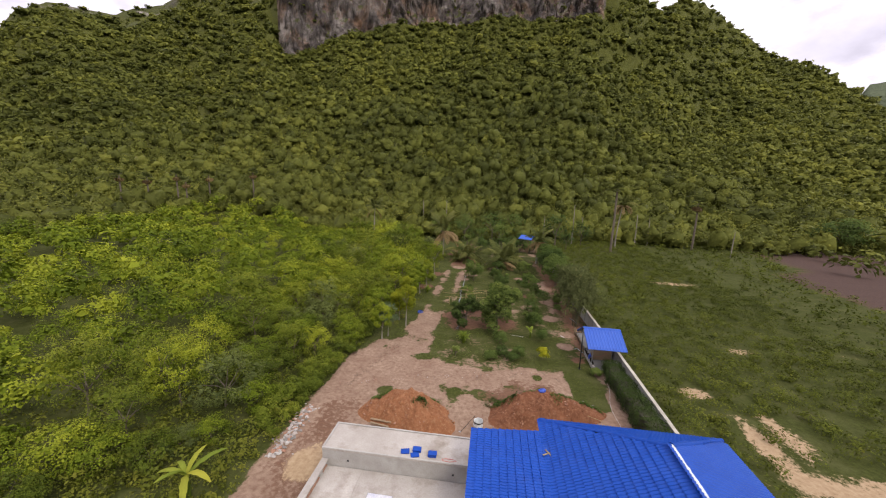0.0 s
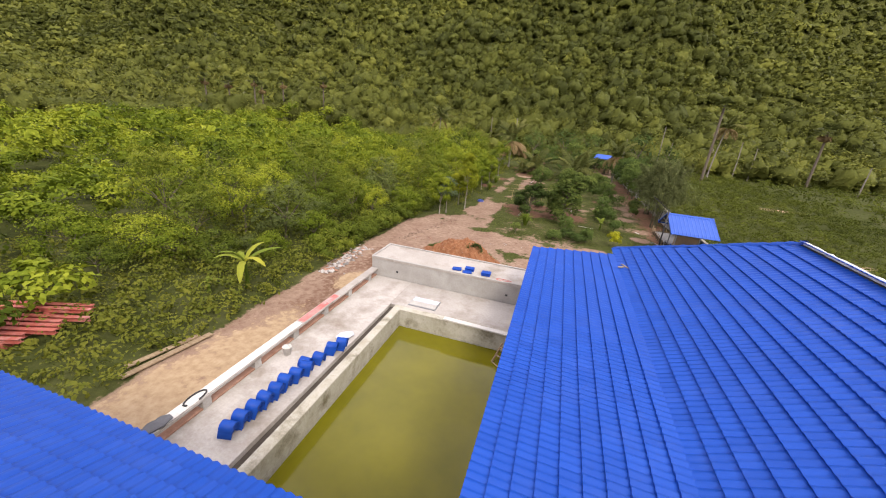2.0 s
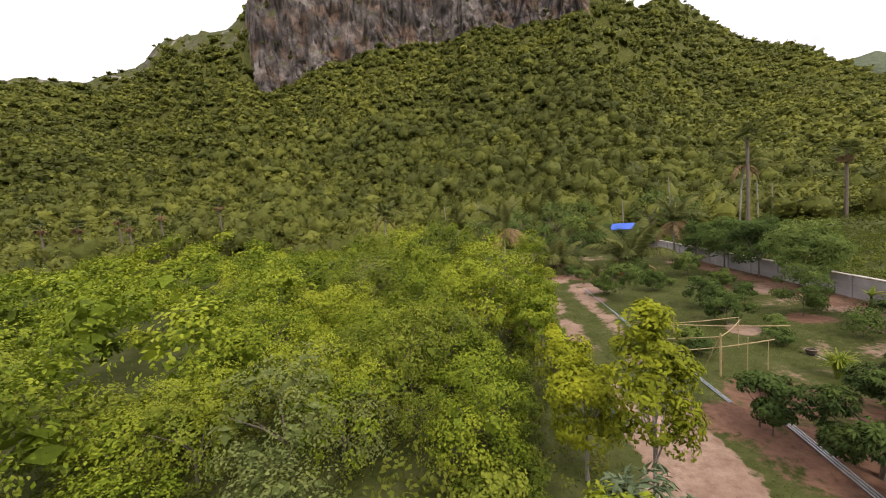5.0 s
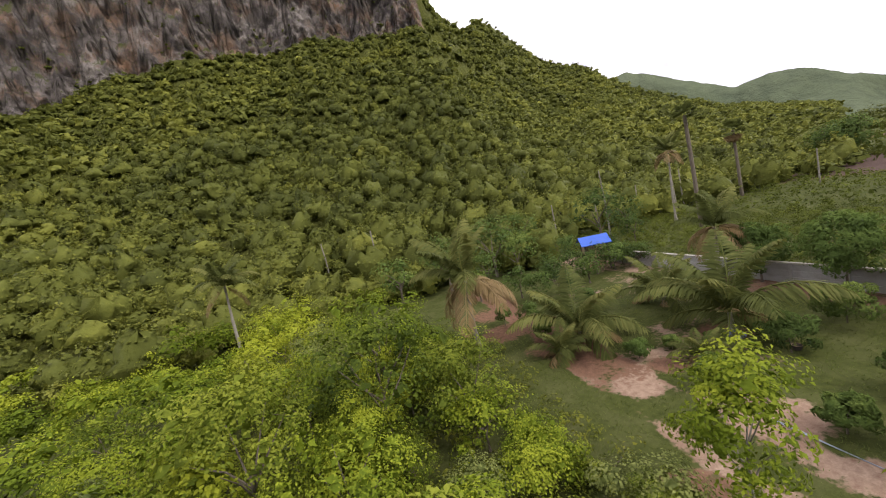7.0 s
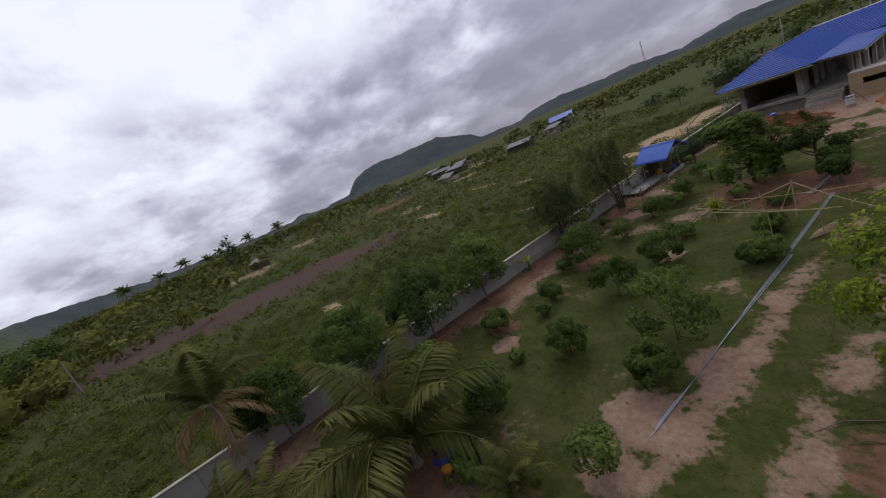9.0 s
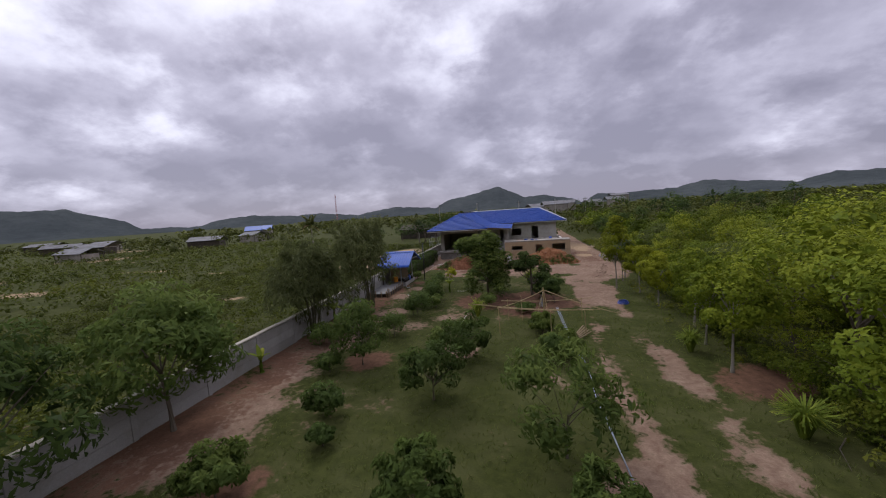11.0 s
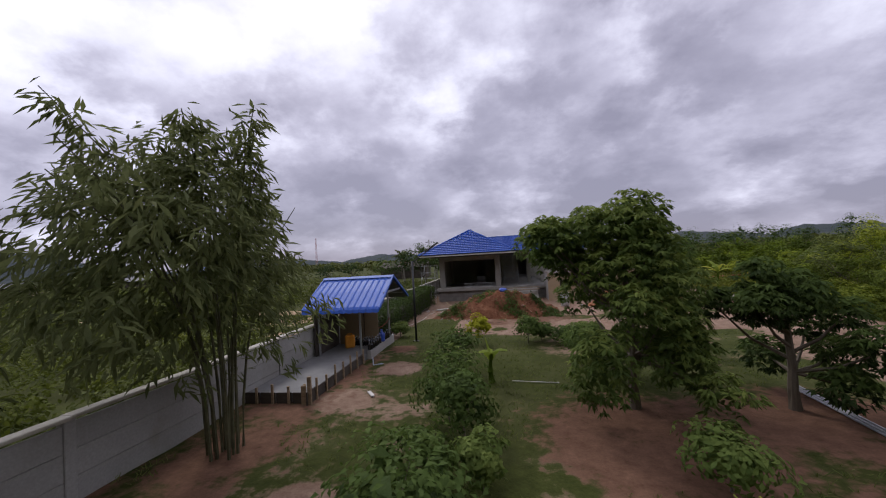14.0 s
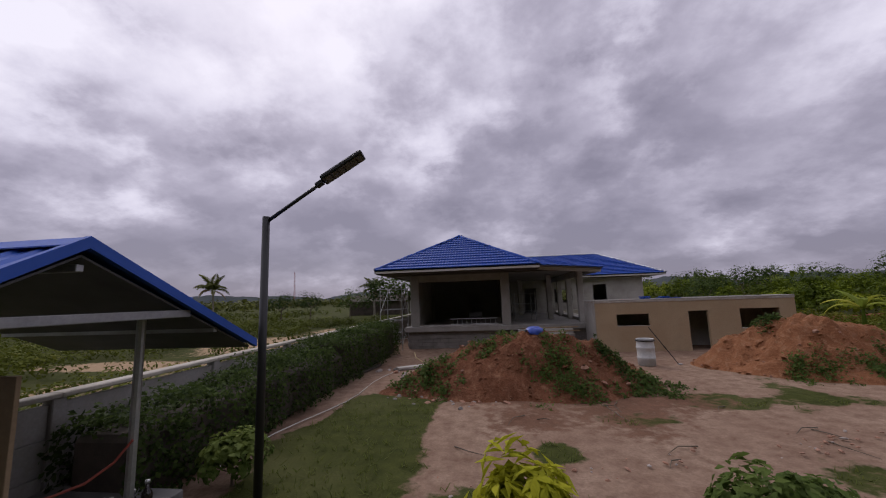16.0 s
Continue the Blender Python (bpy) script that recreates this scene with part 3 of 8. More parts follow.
def rosette_crown(r, lumps, per, leaf, tone, blades=9):
    """Lumps (centre, radius) carrying rosettes of long hanging leaves on their outsides."""
    c = np.array([l[:3] for l in lumps], float)
    rad = np.array([l[3] for l in lumps], float)
    k = np.repeat(np.arange(len(lumps)), (per * (rad / rad.mean()) ** 2).astype(int))
    e = unit(r.normal(size=(len(k), 3)) + np.array([0, 0, 0.35]))
    p = c[k] + e * (rad[k] * r.uniform(0.72, 1.1, len(k)))[:, None] * np.array([1, 1, 0.8])
    # Rosettes that face up get a lighter tone, top light put into colour.
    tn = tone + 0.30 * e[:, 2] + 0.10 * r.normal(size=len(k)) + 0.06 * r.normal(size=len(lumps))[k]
    j = np.repeat(np.arange(len(k)), blades)
    a = r.uniform(0, 2 * math.pi, len(j))
    d = unit(np.stack([np.cos(a), np.sin(a), 0 * a], 1) + 0.7 * e[j] + np.array([0, 0, -0.35]) + 0.25 * r.normal(size=(len(j), 3)))
    ln = leaf * r.uniform(0.65, 1.25, len(j))
    nrm = np.array([0, 0, 1.0]) + 0.35 * e[j] + 0.35 * r.normal(size=d.shape)
    out = leaf_quads(p[j] + d * (ln * 0.5)[:, None], nrm, ln, ln * 0.30, np.clip(tn[j] + 0.05 * r.normal(size=len(j)), 0, 1), r, 0.25, along=d)
    # Filler leaves inside each lump, darkened to stand in for shade.
    inner = c[np.repeat(np.arange(len(lumps)), 60)]
    rr = np.repeat(rad, 60)
    e = unit(r.normal(size=inner.shape))
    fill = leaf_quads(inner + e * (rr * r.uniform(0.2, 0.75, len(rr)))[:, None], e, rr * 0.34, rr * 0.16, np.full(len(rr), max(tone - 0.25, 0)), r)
    return gather([out, fill])

# ---------------------------------------------------------------- ground sheet
def spaced(lo, hi, step, reach, grow=1.28):
    core = list(np.arange(lo, hi + 1e-6, step))
    left, right, s = [], [], step
    while True:
        s = min(s * grow, 400)
        left.append((left[-1] if left else lo) - s)
        right.append((right[-1] if right else hi) + s)
        if right[-1] > reach:
            return np.array(left[::-1] + core + right)


ROAD_Y = np.array([-30, 2, 8, 15, 20, 26, 33, 40, 52, 60, 75])
ROAD_X = np.array([-2.4, -2.0, -1.0, -0.4, 0.9, 1.4, 1.7, 1.8, 2.0, 3.0, 3.2])
ROAD_W = np.array([1.9, 2.2, 3.4, 3.3, 1.9, 1.5, 1.7, 1.9, 1.9, 1.6, 1.2])
RED_BEDS = [(9.0, 24.2, 3.0), (5.4, 23.4, 2.6), (6.2, 27.0, 2.2), (3.6, 25.5, 1.6), (17.6, 25.2, 1.6), (17.6, 31, 1.7), (18, 41, 2.0), (18, 45.5, 2.0), (14, 43.5, 1.2), (13.6, 35.3, 1.5), (-1.6, 44, 2.2), (-1.8, 36.5, 2.0),
            (2.0, 57, 2.6), (0.5, 62, 2.4), (1.0, 67, 2.4), (9.4, 51.8, 1.8), (4.6, 51, 1.2), (16.2, 16.8, 0.8)]
BARE = [(4.4, 45.6, 2.0), (3.6, 42.2, 1.4), (9.3, 34.2, 1.2), (12.6, 44.6, 1.2), (15.6, 33, 1.3), (15.2, 27, 1.4), (16.3, 22.5, 1.3), (15.6, 19.5, 1.2), (2.2, 50.5, 1.8), (4.4, 47.8, 1.3)]
SANDS = [(25.4, 6.5, 1.2, 5.5), (70, 17.5, 9, 3), (70, 0.5, 11, 1.8), (29.5, 4.0, 7.5, 2.2), (27.8, -4, 6.0, 7.5), (26, -13, 4.5, 7), (88, -16, 12, 1.1), (60, -34, 16, 1.0), (50, 5, 4, 1.0), (45, 28, 2.0, 1.6), (38, 48, 5, 1.6), (47, 48, 2, 1.5), (24, 13, 1.6, 1.2), (27.5, 9, 1.3, 3.5), (66, 29, 5, 1.2), (33, 22, 1.6, 1.0), (-2.4, -9, 2.2, 9.5), (13.5, 9.2, 3.5, 0.7), (-1.6, 1.5, 1.6, 2.2)]
STRIP_Y = np.array([26, 32, 42, 58, 75, 92, 112])
STRIP_X = np.array([67, 70, 71, 75, 84, 90, 112])
STRIP_W = np.array([2.5, 7.5, 10.5, 13, 13.5, 12, 10])


def ground_weights(x, y):
    wob = 0.45 * fbm(x, y, 0.9, 2.0)
    road = 1 - smooth_in(np.abs(x - np.interp(y, ROAD_Y, ROAD_X) + wob * 0.7) / np.interp(y, ROAD_Y, ROAD_W), 0.75, 1.2)
    road = road * (y < 80)
    yard = smooth_in(x, -4.6, -3.6) * (1 - smooth_in(x, 14.2, 14.9) * (1 - smooth_in(x, 16.7, 17.2)) * smooth_in(y, 8.6, 9.8)) * (x < 19.1) * smooth_in(y, -25, -20) * (1 - smooth_in(y + wob * 2.6 - np.interp(x, [1.5, 4.5, 9.0, 11.5], [1.4, -0.4, 0.0, 1.2]) + 1.2 * fbm(x, y, 0.35, 4.0, 2), 13.0, 15.4))
    dirt = np.maximum(road * (0.86 - 0.16 * smooth_in(y, 22, 30)), yard * 0.95)
    verge = 0.55 * np.clip(fbm(x, y, 0.55, 5.0, 3), 0, 1) * (y > 14)
    middle = np.exp(-((x - np.interp(y, ROAD_Y, ROAD_X)) / 0.75) ** 2) * smooth_in(y, 24, 30)
    dirt = dirt - 0.85 * middle * (0.6 + 0.5 * fbm(x, y, 0.5, 8.0, 2)) - verge * (np.abs(x - np.interp(y, ROAD_Y, ROAD_X)) < 2.6)
    for gx, gy, rx, ry in ((5.7, 9.4, 1.1, 1.5), (7.9, 9.7, 1.4, 0.6), (2.2, 14.8, 0.9, 0.7), (-1.4, 18.6, 1.3, 2.2), (10.1, 11.2, 0.9, 0.5), (12.1, 12.9, 0.6, 0.5), (10.2, 8.7, 0.9, 0.5), (15.8, 12.6, 1.3, 2.9), (0.3, 9.0, 0.9, 0.7)):
        dirt = dirt - 0.8 * (1 - smooth_in(np.hypot((x - gx) / rx, (y - gy) / ry) + 0.75 * fbm(x, y, 1.3, 7.0, 4), 0.2, 1.4))
    orchard = (x > 3) & (x < 19.2) & (y > 14)
    dirt = np.where(orchard, np.maximum(dirt, 0.21 + 0.36 * fbm(x, y, 0.42, 9.0, 3) + 0.30 * smooth_in(x, 13.5, 17.5) * (y > 17)), dirt)
    red = np.zeros_like(dirt)
    for bx, by, br in BARE:
        dirt = np.maximum(dirt, 0.78 * (1 - smooth_in(np.hypot(x - bx, y - by) / br, 0.3, 1.3)))
    for bx, by, br in RED_BEDS:
        red = np.maximum(red, 0.76 * (1 - smooth_in(np.hypot(x - bx, y - by) / br, 0.3, 1.45)))
    red = np.maximum(red, 0.58 * smooth_in(x, 14.4, 17.2) * (x < 19.3) * (y > 18) * (y < 60))
    red = np.maximum(red, 0.56 * (1 - smooth_in(np.abs(x + 1.8 + wob) / 2.0, 0.3, 1.4)) * smooth_in(y, -6, -2) * (1 - smooth_in(y, 6, 11)))
    red = np.maximum(red, 0.72 * road * smooth_in(y, 47, 54))
    red = np.maximum(red, np.clip(0.48 + 0.28 * fbm(x, y, 0.7, 6.0, 3), 0, 1) * (1 - smooth_in(np.hypot((x - 11.5) / 5.6, (y - 8.0) / 6.0) + 0.3 * fbm(x, y, 0.6, 2.0, 3), 0.6, 1.15)))
    strip = 1 - smooth_in(np.abs(x - np.interp(y, STRIP_Y, STRIP_X) + 1.5 * fbm(x, y, 0.12, 3.0)) / np.interp(y, STRIP_Y, STRIP_W), 0.75, 1.1)
    mud = strip * (y > 25) * (y < 114)
    red = np.maximum(red, 0.9 * mud)
    bands = np.sin((x - 0.25 * y) * 0.19 + 1.2 * fbm(x, y, 0.03, 5.0, 2))
    red = np.maximum(red, 0.62 * smooth_in(bands, 0.55, 0.95) * smooth_in(x, 92, 100) * (x < 190) * (y > -60))
    sand = np.zeros_like(dirt)
    for sx, sy, rx, ry in SANDS:
        sand = np.maximum(sand, 0.72 * (1 - smooth_in(np.hypot((x - sx) / rx, (y - sy) / ry), 0.3, 1.25)))
    field = x > 20
    sand = np.where(field, np.maximum(sand, 0.02 + 0.30 * fbm(x, y, 0.20, 11.0, 3)), sand)
    sand = np.maximum(sand, 0.6 * smooth_in(-bands, 0.88, 0.99) * smooth_in(x, 84, 92) * (x < 190))
    return np.clip(dirt, 0, 1), np.clip(red, 0, 1), np.clip(sand, 0, 1), np.clip(mud - 0.3 * np.clip(fbm(x, y, 0.3, 1.0, 3), 0, 1), 0, 1)


def ground_height(x, y):
    z = 0.05 * fbm(x, y, 0.5, 1.0) + 0.025 * fbm(x, y, 1.9, 4.0)
    yard = (x > -5) & (x < 19) & (y > -22) & (y < 3)
    return np.where(yard, np.minimum(z, 0.0), z)


def build_ground():
    gx, gy = spaced(-12, 24, 0.3, 4600), spaced(-14, 62, 0.32, 4600)
    X, Y = np.meshgrid(gx, gy)
    Z = ground_height(X, Y) * (np.hypot(X, Y) < 300)
    pit = (X > 0.6) & (X < 8.0) & (Y > -21) & (Y < -0.3)
    Z = np.where(pit, -1.2, Z)
    dirt, red, sand, mud = ground_weights(X, Y)
    n = len(gx)
    i, j = np.meshgrid(np.arange(n - 1), np.arange(len(gy) - 1))
    a = (j * n + i).ravel()
    faces = np.stack([a, a + 1, a + n + 1, a + n], 1)
    me = mesh_data("ground", np.stack([X, Y, Z], -1), faces, M_GROUND, True, dirt=dirt, red=red, sand=sand, mud=mud)
    tagged(new("ground", me), "patchy lawn, sandy pink track and red soil", "ground", kind="structure")


build_ground()


# ---------------------------------------------------------------- mountain
AZ_T = np.array([-100, -82, -70, -64, -61.6, -59.8, -58.6, -57.4, -56.2, -54.3, -49.7, -48.2, -46, -43.8, -42.8, -40.5, -37.6, -35.3, -33, -29, -24, -18, -10, -3, 4, 10, 14.8, 17.6, 19.6, 22.6, 23.7, 25.4, 27, 28.7, 31, 33.5, 36, 38.4, 41, 45, 52, 62])
TOP_T = np.array([1.5, 4.5, 8.5, 11, 12, 13.1, 14.5, 16.5, 17.2, 18, 18.2, 19.3, 20, 21.2, 23.2, 24.5, 25.3, 26, 27.3, 28.4, 31, 33.5, 33, 33.5, 32.5, 31.2, 30.1, 29.2, 26.2, 23.6, 23.3, 23.9, 23.4, 21.6, 19.2, 16.5, 15, 14, 11.8, 8.6, 4.6, 1.0]) - 0.3
CLIFF_AZ = np.array([-33, -32.4, -27, -20.5, -13.3, -8, -3.5, 3, 12, 16, 20])
CLIFF_EL = np.array([18.2, 18.3, 19.9, 22.2, 23.9, 24.6, 24.9, 24.9, 24.7, 24.7, 25.2])
HUB = (-9.0, 32.0, 10.0)


def hill_profile(az):
    """Foot radius, cliff radius, its foot height and top height, ridge radius and height, by azimuth."""
    foot = np.interp(az, [-100, -60, -30, 0, 25, 40, 62], [120, 80, 62, 50, 62, 92, 140])
    ridge = np.interp(az, [-100, -60, -42, -35, -20, 15, 20, 26, 32, 62], [600, 600, 560, 450, 440, 430, 470, 600, 800, 800])
    top = np.interp(az, AZ_T, TOP_T)
    return foot, ridge, HUB[2] + np.tan(np.radians(top)) * ridge


def hill_height(az, r):
    """Height and rockiness of the mountain by azimuth and distance from the hub."""
    foot, ridge, ztop = hill_profile(az)
    ex, ey = np.sin(np.radians(az)) * r, np.cos(np.radians(az)) * r
    wob = fbm(ex, ey, 0.022, 6.0, 4)
    rc = 330 + 9 * fbm(az, az * 0.0, 0.55, 3.0, 4) + 2 * fbm(az, r * 0.1, 2.3, 8.0, 3)
    zc = HUB[2] + np.tan(np.radians(np.interp(az, CLIFF_AZ, CLIFF_EL))) * 335
    has = smooth_in(az, -33.2, -31.8) * (1 - smooth_in(az, 13, 25))
    t = np.clip((r - foot) / (ridge - foot), 0, 1)
    plain = ztop * (0.72 * t**1.25 + 0.28 * t**2.2)
    tc = np.clip((r - foot) / np.maximum(rc - foot, 1), 0, 1)
    below = zc * (0.62 * tc**1.15 + 0.38 * tc**2.1)
    step = smooth_in(r, rc, rc + 20)
    step = np.clip(step + 0.16 * np.sin(step * math.pi) * np.round(3.5 * fbm(ex, ey, 0.07, 12.0, 3)) / 3.5, 0, 1)
    u = np.clip((r - rc - 20) / np.maximum(ridge - rc - 20, 1), 0, 1)
    above = zc + (ztop - zc) * np.where(r > rc, 0.72 * step + 0.28 * u, 0)
    cliffed = np.where(r < rc, below, above)
    z = plain * (1 - has) + cliffed * has
    z = z + 9.0 * fbm(az, r * 0.02, 0.16, 4.0, 3) * smooth_in(t, 0.12, 0.5) * (1 - smooth_in(t, 0.7, 0.95)) * (1 - 0.7 * has)
    z = z + (5.5 * wob + 2.0 * fbm(ex, ey, 0.09, 2.0, 3)) * smooth_in(t, 0.05, 0.4) * (1 - 0.8 * smooth_in(t, 0.85, 1.0))
    z = z + np.where(t > 0.93, 3.0 * fbm(ex, ey, 0.16, 5.0, 4), 0)
    rock = smooth_in(has, 0.5, 0.8) * smooth_in(r, rc - 5, rc + 0.5) * (1.1 - 0.3 * u) * (r < rc + 70) + 0.42 * smooth_in(t, 0.93, 1.0) * (az > -62) * (az < 36)
    rock = rock + (0.36 + 0.3 * fbm(ex, ey, 0.06, 8.0, 3)) * (1 - has) * smooth_in(az, -58, -46) * (az < -31) * smooth_in(t, 0.78, 0.9)
    down = smooth_in(r, ridge, ridge + 160)
    z = np.where(r > ridge, z * (1 - 0.75 * down), z)
    return np.where(r < foot, -1.0 + 0 * z, z - 0.6), np.clip(rock, 0, 1)


def hill_at(x, y):
    dx, dy = x - HUB[0], y - HUB[1]
    return hill_height(np.degrees(np.arctan2(dx, dy)), np.hypot(dx, dy))


def build_mountain():
    az = np.concatenate([np.arange(-100, -34, 0.8), np.arange(-34, 22, 0.22), np.arange(22, 62.01, 0.8)])
    r = np.concatenate([np.arange(46, 300, 5.0), np.arange(300, 312, 3.0), np.arange(312, 366, 0.5), np.arange(366, 372, 3.0), np.arange(372, 980, 9.0)])
    A, R = np.meshgrid(az, r)
    Z, rock = hill_height(A, R)
    wallish = smooth_in(rock, 0.4, 0.8) * smooth_in(R, 318, 326)
    R = R - wallish * (5.0 * fbm(A * 1.1, Z * 0.16, 1.0, 3.0, 3) + 3.0 * fbm(A * 4.0, Z * 0.6, 1.0, 9.0, 3))
    X, Y = HUB[0] + np.sin(np.radians(A)) * R, HUB[1] + np.cos(np.radians(A)) * R
    n = len(az)
    i, j = np.meshgrid(np.arange(n - 1), np.arange(len(r) - 1))
    a = (j * n + i).ravel()
    faces = np.stack([a, a + n, a + n + 1, a + 1], 1)
    me = mesh_data("mountain", np.stack([X, Y, Z], -1), faces, M_MOUNTAIN, True, rock=rock)
    tagged(new("mountain", me), "steep forested limestone mountain with bare cliffs", "mountain", kind="structure")


build_mountain()

FAR_AZ = [33, 38, 41, 42.6, 45.2, 49.2, 53.2, 55.5, 57, 59.5, 62, 65.4, 72.4, 76.9, 79.3, 85, 92, 97.5, 98.9, 100.5, 102.6, 106.6, 108, 110, 112, 117.3, 122.2, 125.5, 127, 128.6, 134.3, 137, 141.3, 146, 150.3, 155]
FAR_EL = [4, 6, 11.6, 11.8, 10.5, 8.3, 5.9, 6.2, 6.2, 5.5, 4.0, 2.3, 1.7, 1.1, 0.7, 0.5, 0.3, 0.3, 0.8, 0.4, 0.2, 0.6, 2.0, 2.9, 3.2, 3.1, 3.05, 2.1, 1.5, 0.5, 0.4, 1.1, 1.4, 1.0, 1.1, 0.5]
FAR_AZ2 = [160.5, 167.2, 169, 172.5, 174, 176.9, 181, 183.8, 187.6, 189.2, 191.2, 193.2, 198.2, 201, 203.8, 206.3, 209.2, 212.5, 215.5, 222, 228, 235, 245, 255, 262]
FAR_EL2 = [1.4, 0.8, 1.9, 2.4, 2.7, 3.5, 1.5, 1.65, 0.9, 0.1, 1.25, 1.1, 1.2, 1.2, 2.0, 1.6, 1.3, 0.9, 1.6, 1.2, 1.6, 1.8, 2.0, 1.6, 1.5]


def build_far_hills():
    az = np.arange(33, 262, 0.25)
    el = np.interp(az, FAR_AZ + FAR_AZ2, FAR_EL + FAR_EL2)
    base = np.where(az < 66, 1100.0, 2400.0)
    base = 1100 + 1300 * smooth_in(az, 62, 74)
    h = 6 + np.tan(np.radians(el)) * base + base * 0.0022 * fbm(az, az * 0, 1.9, 3.0, 5)
    rows = []
    for dr, k in ((-420, 0.0), (-300, 0.16), (-170, 0.5), (-70, 0.84), (0, 1.0), (160, 0.7), (400, 0.1)):
        r = base + dr * (base / 2400) + 22 * fbm(az, az * 0 + k * 9, 0.5, 7.0, 2)
        rows.append(np.stack([np.sin(np.radians(az)) * r, 20 + np.cos(np.radians(az)) * r, h * k * (1 + 0.015 * fbm(az, az * 0 + k * 20, 0.8, 1.0, 3) * (0 < k < 1)) - 2], -1))
    P = np.stack(rows)
    n = len(az)
    i, j = np.meshgrid(np.arange(n - 1), np.arange(len(rows) - 1))
    a = (j * n + i).ravel()
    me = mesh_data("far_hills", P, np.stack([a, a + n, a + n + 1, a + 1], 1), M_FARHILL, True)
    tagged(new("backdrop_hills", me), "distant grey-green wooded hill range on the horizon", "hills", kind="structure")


build_far_hills()

# ---------------------------------------------------------------- boundary wall
def wall_x(y):
    return float(np.interp(y, [20, 54], [19.2, 18.68]))


def build_wall():
    wall = thing("wall_east", "grey precast concrete boundary wall with pale coping", "wall", kind="structure")
    step, y0 = 3.0, -24.0
    count = 33
    post = Shape().box(-0.09, 0.09, -0.09, 0.09, -0.1, 1.42, 0.012).mesh("post", M_WALLPANEL)
    panel = Shape().box(-0.035, 0.035, -step / 2 + 0.09, step / 2 - 0.09, 0.0, 0.452, 0.008).mesh("panel", M_WALLPANEL)
    cap = Shape().box(-0.12, 0.12, -step / 2, step / 2, 0.0, 0.07, 0.015).mesh("coping", M_WALLCAP)
    for i in range(count):
        y = y0 + i * step
        o = part("post", post, None, wall)
        o.location = (wall_x(y), y, 0)
        if i == count - 1:
            continue
        for k in range(3):
            o = part("panel", panel, None, wall)
            o.location = (wall_x(y + step / 2), y + step / 2, -0.02 + 0.46 * k)
        o = part("coping", cap, None, wall)
        o.location = (wall_x(y + step / 2), y + step / 2, 1.42)


build_wall()


# ---------------------------------------------------------------- house under construction
EAVE, RIDGE_A, RIDGE_B = 4.12, 6.28, 6.32
AX, AW, AE = 14.70, 10.58, 18.85      # ridge of the long wing, its kink and its east eave
PX = 7.40                             # porch eave
AY = 1.42                             # hip eave to the north
APEX_Y = -2.41
BY, BN, BS = -16.90, -12.20, -21.60   # ridge and eaves of the cross wing
BWX, BAPEX = -1.35, 2.66


def roof_planes():
    """Each plane: eave start, eave end, the two upper corners; from eave to ridge."""
    zk = EAVE
    zp = 3.88
    return {
        "west": [(AW, AY, zk), (AW, BY, zk), (AX, BY, RIDGE_A), (AX, APEX_Y, RIDGE_A)],
        "porch": [(PX, 0.53, zp), (PX, -15.0, zp), (AW, -15.0, zk + 0.02), (AW, 0.53, zk + 0.02)],
        "north": [(AE, AY, zk), (AW, AY, zk), (AX, APEX_Y, RIDGE_A), (AX, APEX_Y, RIDGE_A)],
        "east": [(AE, BS, zk), (AE, AY, zk), (AX, APEX_Y, RIDGE_A), (AX, BY, RIDGE_A)],
        "court": [(AX, BN, EAVE), (BWX, BN, EAVE), (BAPEX, BY, RIDGE_B), (AX, BY, RIDGE_B)],
        "end": [(BWX, BN, EAVE), (BWX, BS, EAVE), (BAPEX, BY, RIDGE_B), (BAPEX, BY, RIDGE_B)],
        "south": [(BWX, BS, EAVE), (AE, BS, EAVE), (AX, BY, RIDGE_B), (BAPEX, BY, RIDGE_B)],
    }


def tile_mesh():
    """One waved tile, local x across, y up the slope, z out of the roof."""
    w, length, n = 0.30, 0.40, 8
    s = Shape()
    xs = np.linspace(0, w, n + 1)
    wave = 0.030 * (0.5 - 0.5 * np.cos(xs / w * 4 * math.pi)) ** 0.8
    top = [[(x, y, 0.060 * (1 - y / length) + h + 0.012) for x, h in zip(xs, wave)] for y in (0.0, length)]
    front = [[(x, 0.0, h + 0.020) for x, h in zip(xs, wave)], [(x, 0.0, 0.072 + h) for x, h in zip(xs, wave)]]
    s.grid(top)
    s.grid(front)
    return s.mesh("roof_tile", M_TILE)


def inside(poly, p):
    hit = False
    for (x0, y0), (x1, y1) in zip(poly, poly[1:] + poly[:1]):
        if (y0 > p[1]) != (y1 > p[1]) and p[0] < (x1 - x0) * (p[1] - y0) / (y1 - y0) + x0:
            hit = not hit
    return hit


def height_over(x, y):
    """Tops of the two wings, to drop what lies under the other."""
    za = zb = 0.0
    if BS <= y <= AY and AW <= x <= AE:
        za = min(EAVE + (x - AW) * 0.5, EAVE + (AE - x) * 0.5)
    if PX <= x < AW and -15 <= y <= 0.2:
        za = 3.88 + (x - PX) * 0.075
    if BS <= y <= BN and BWX <= x <= AE:
        zb = min(EAVE + (BN - y) * 0.472, EAVE + (y - BS) * 0.472, EAVE + (x - BWX) * 0.55)
    return za, zb


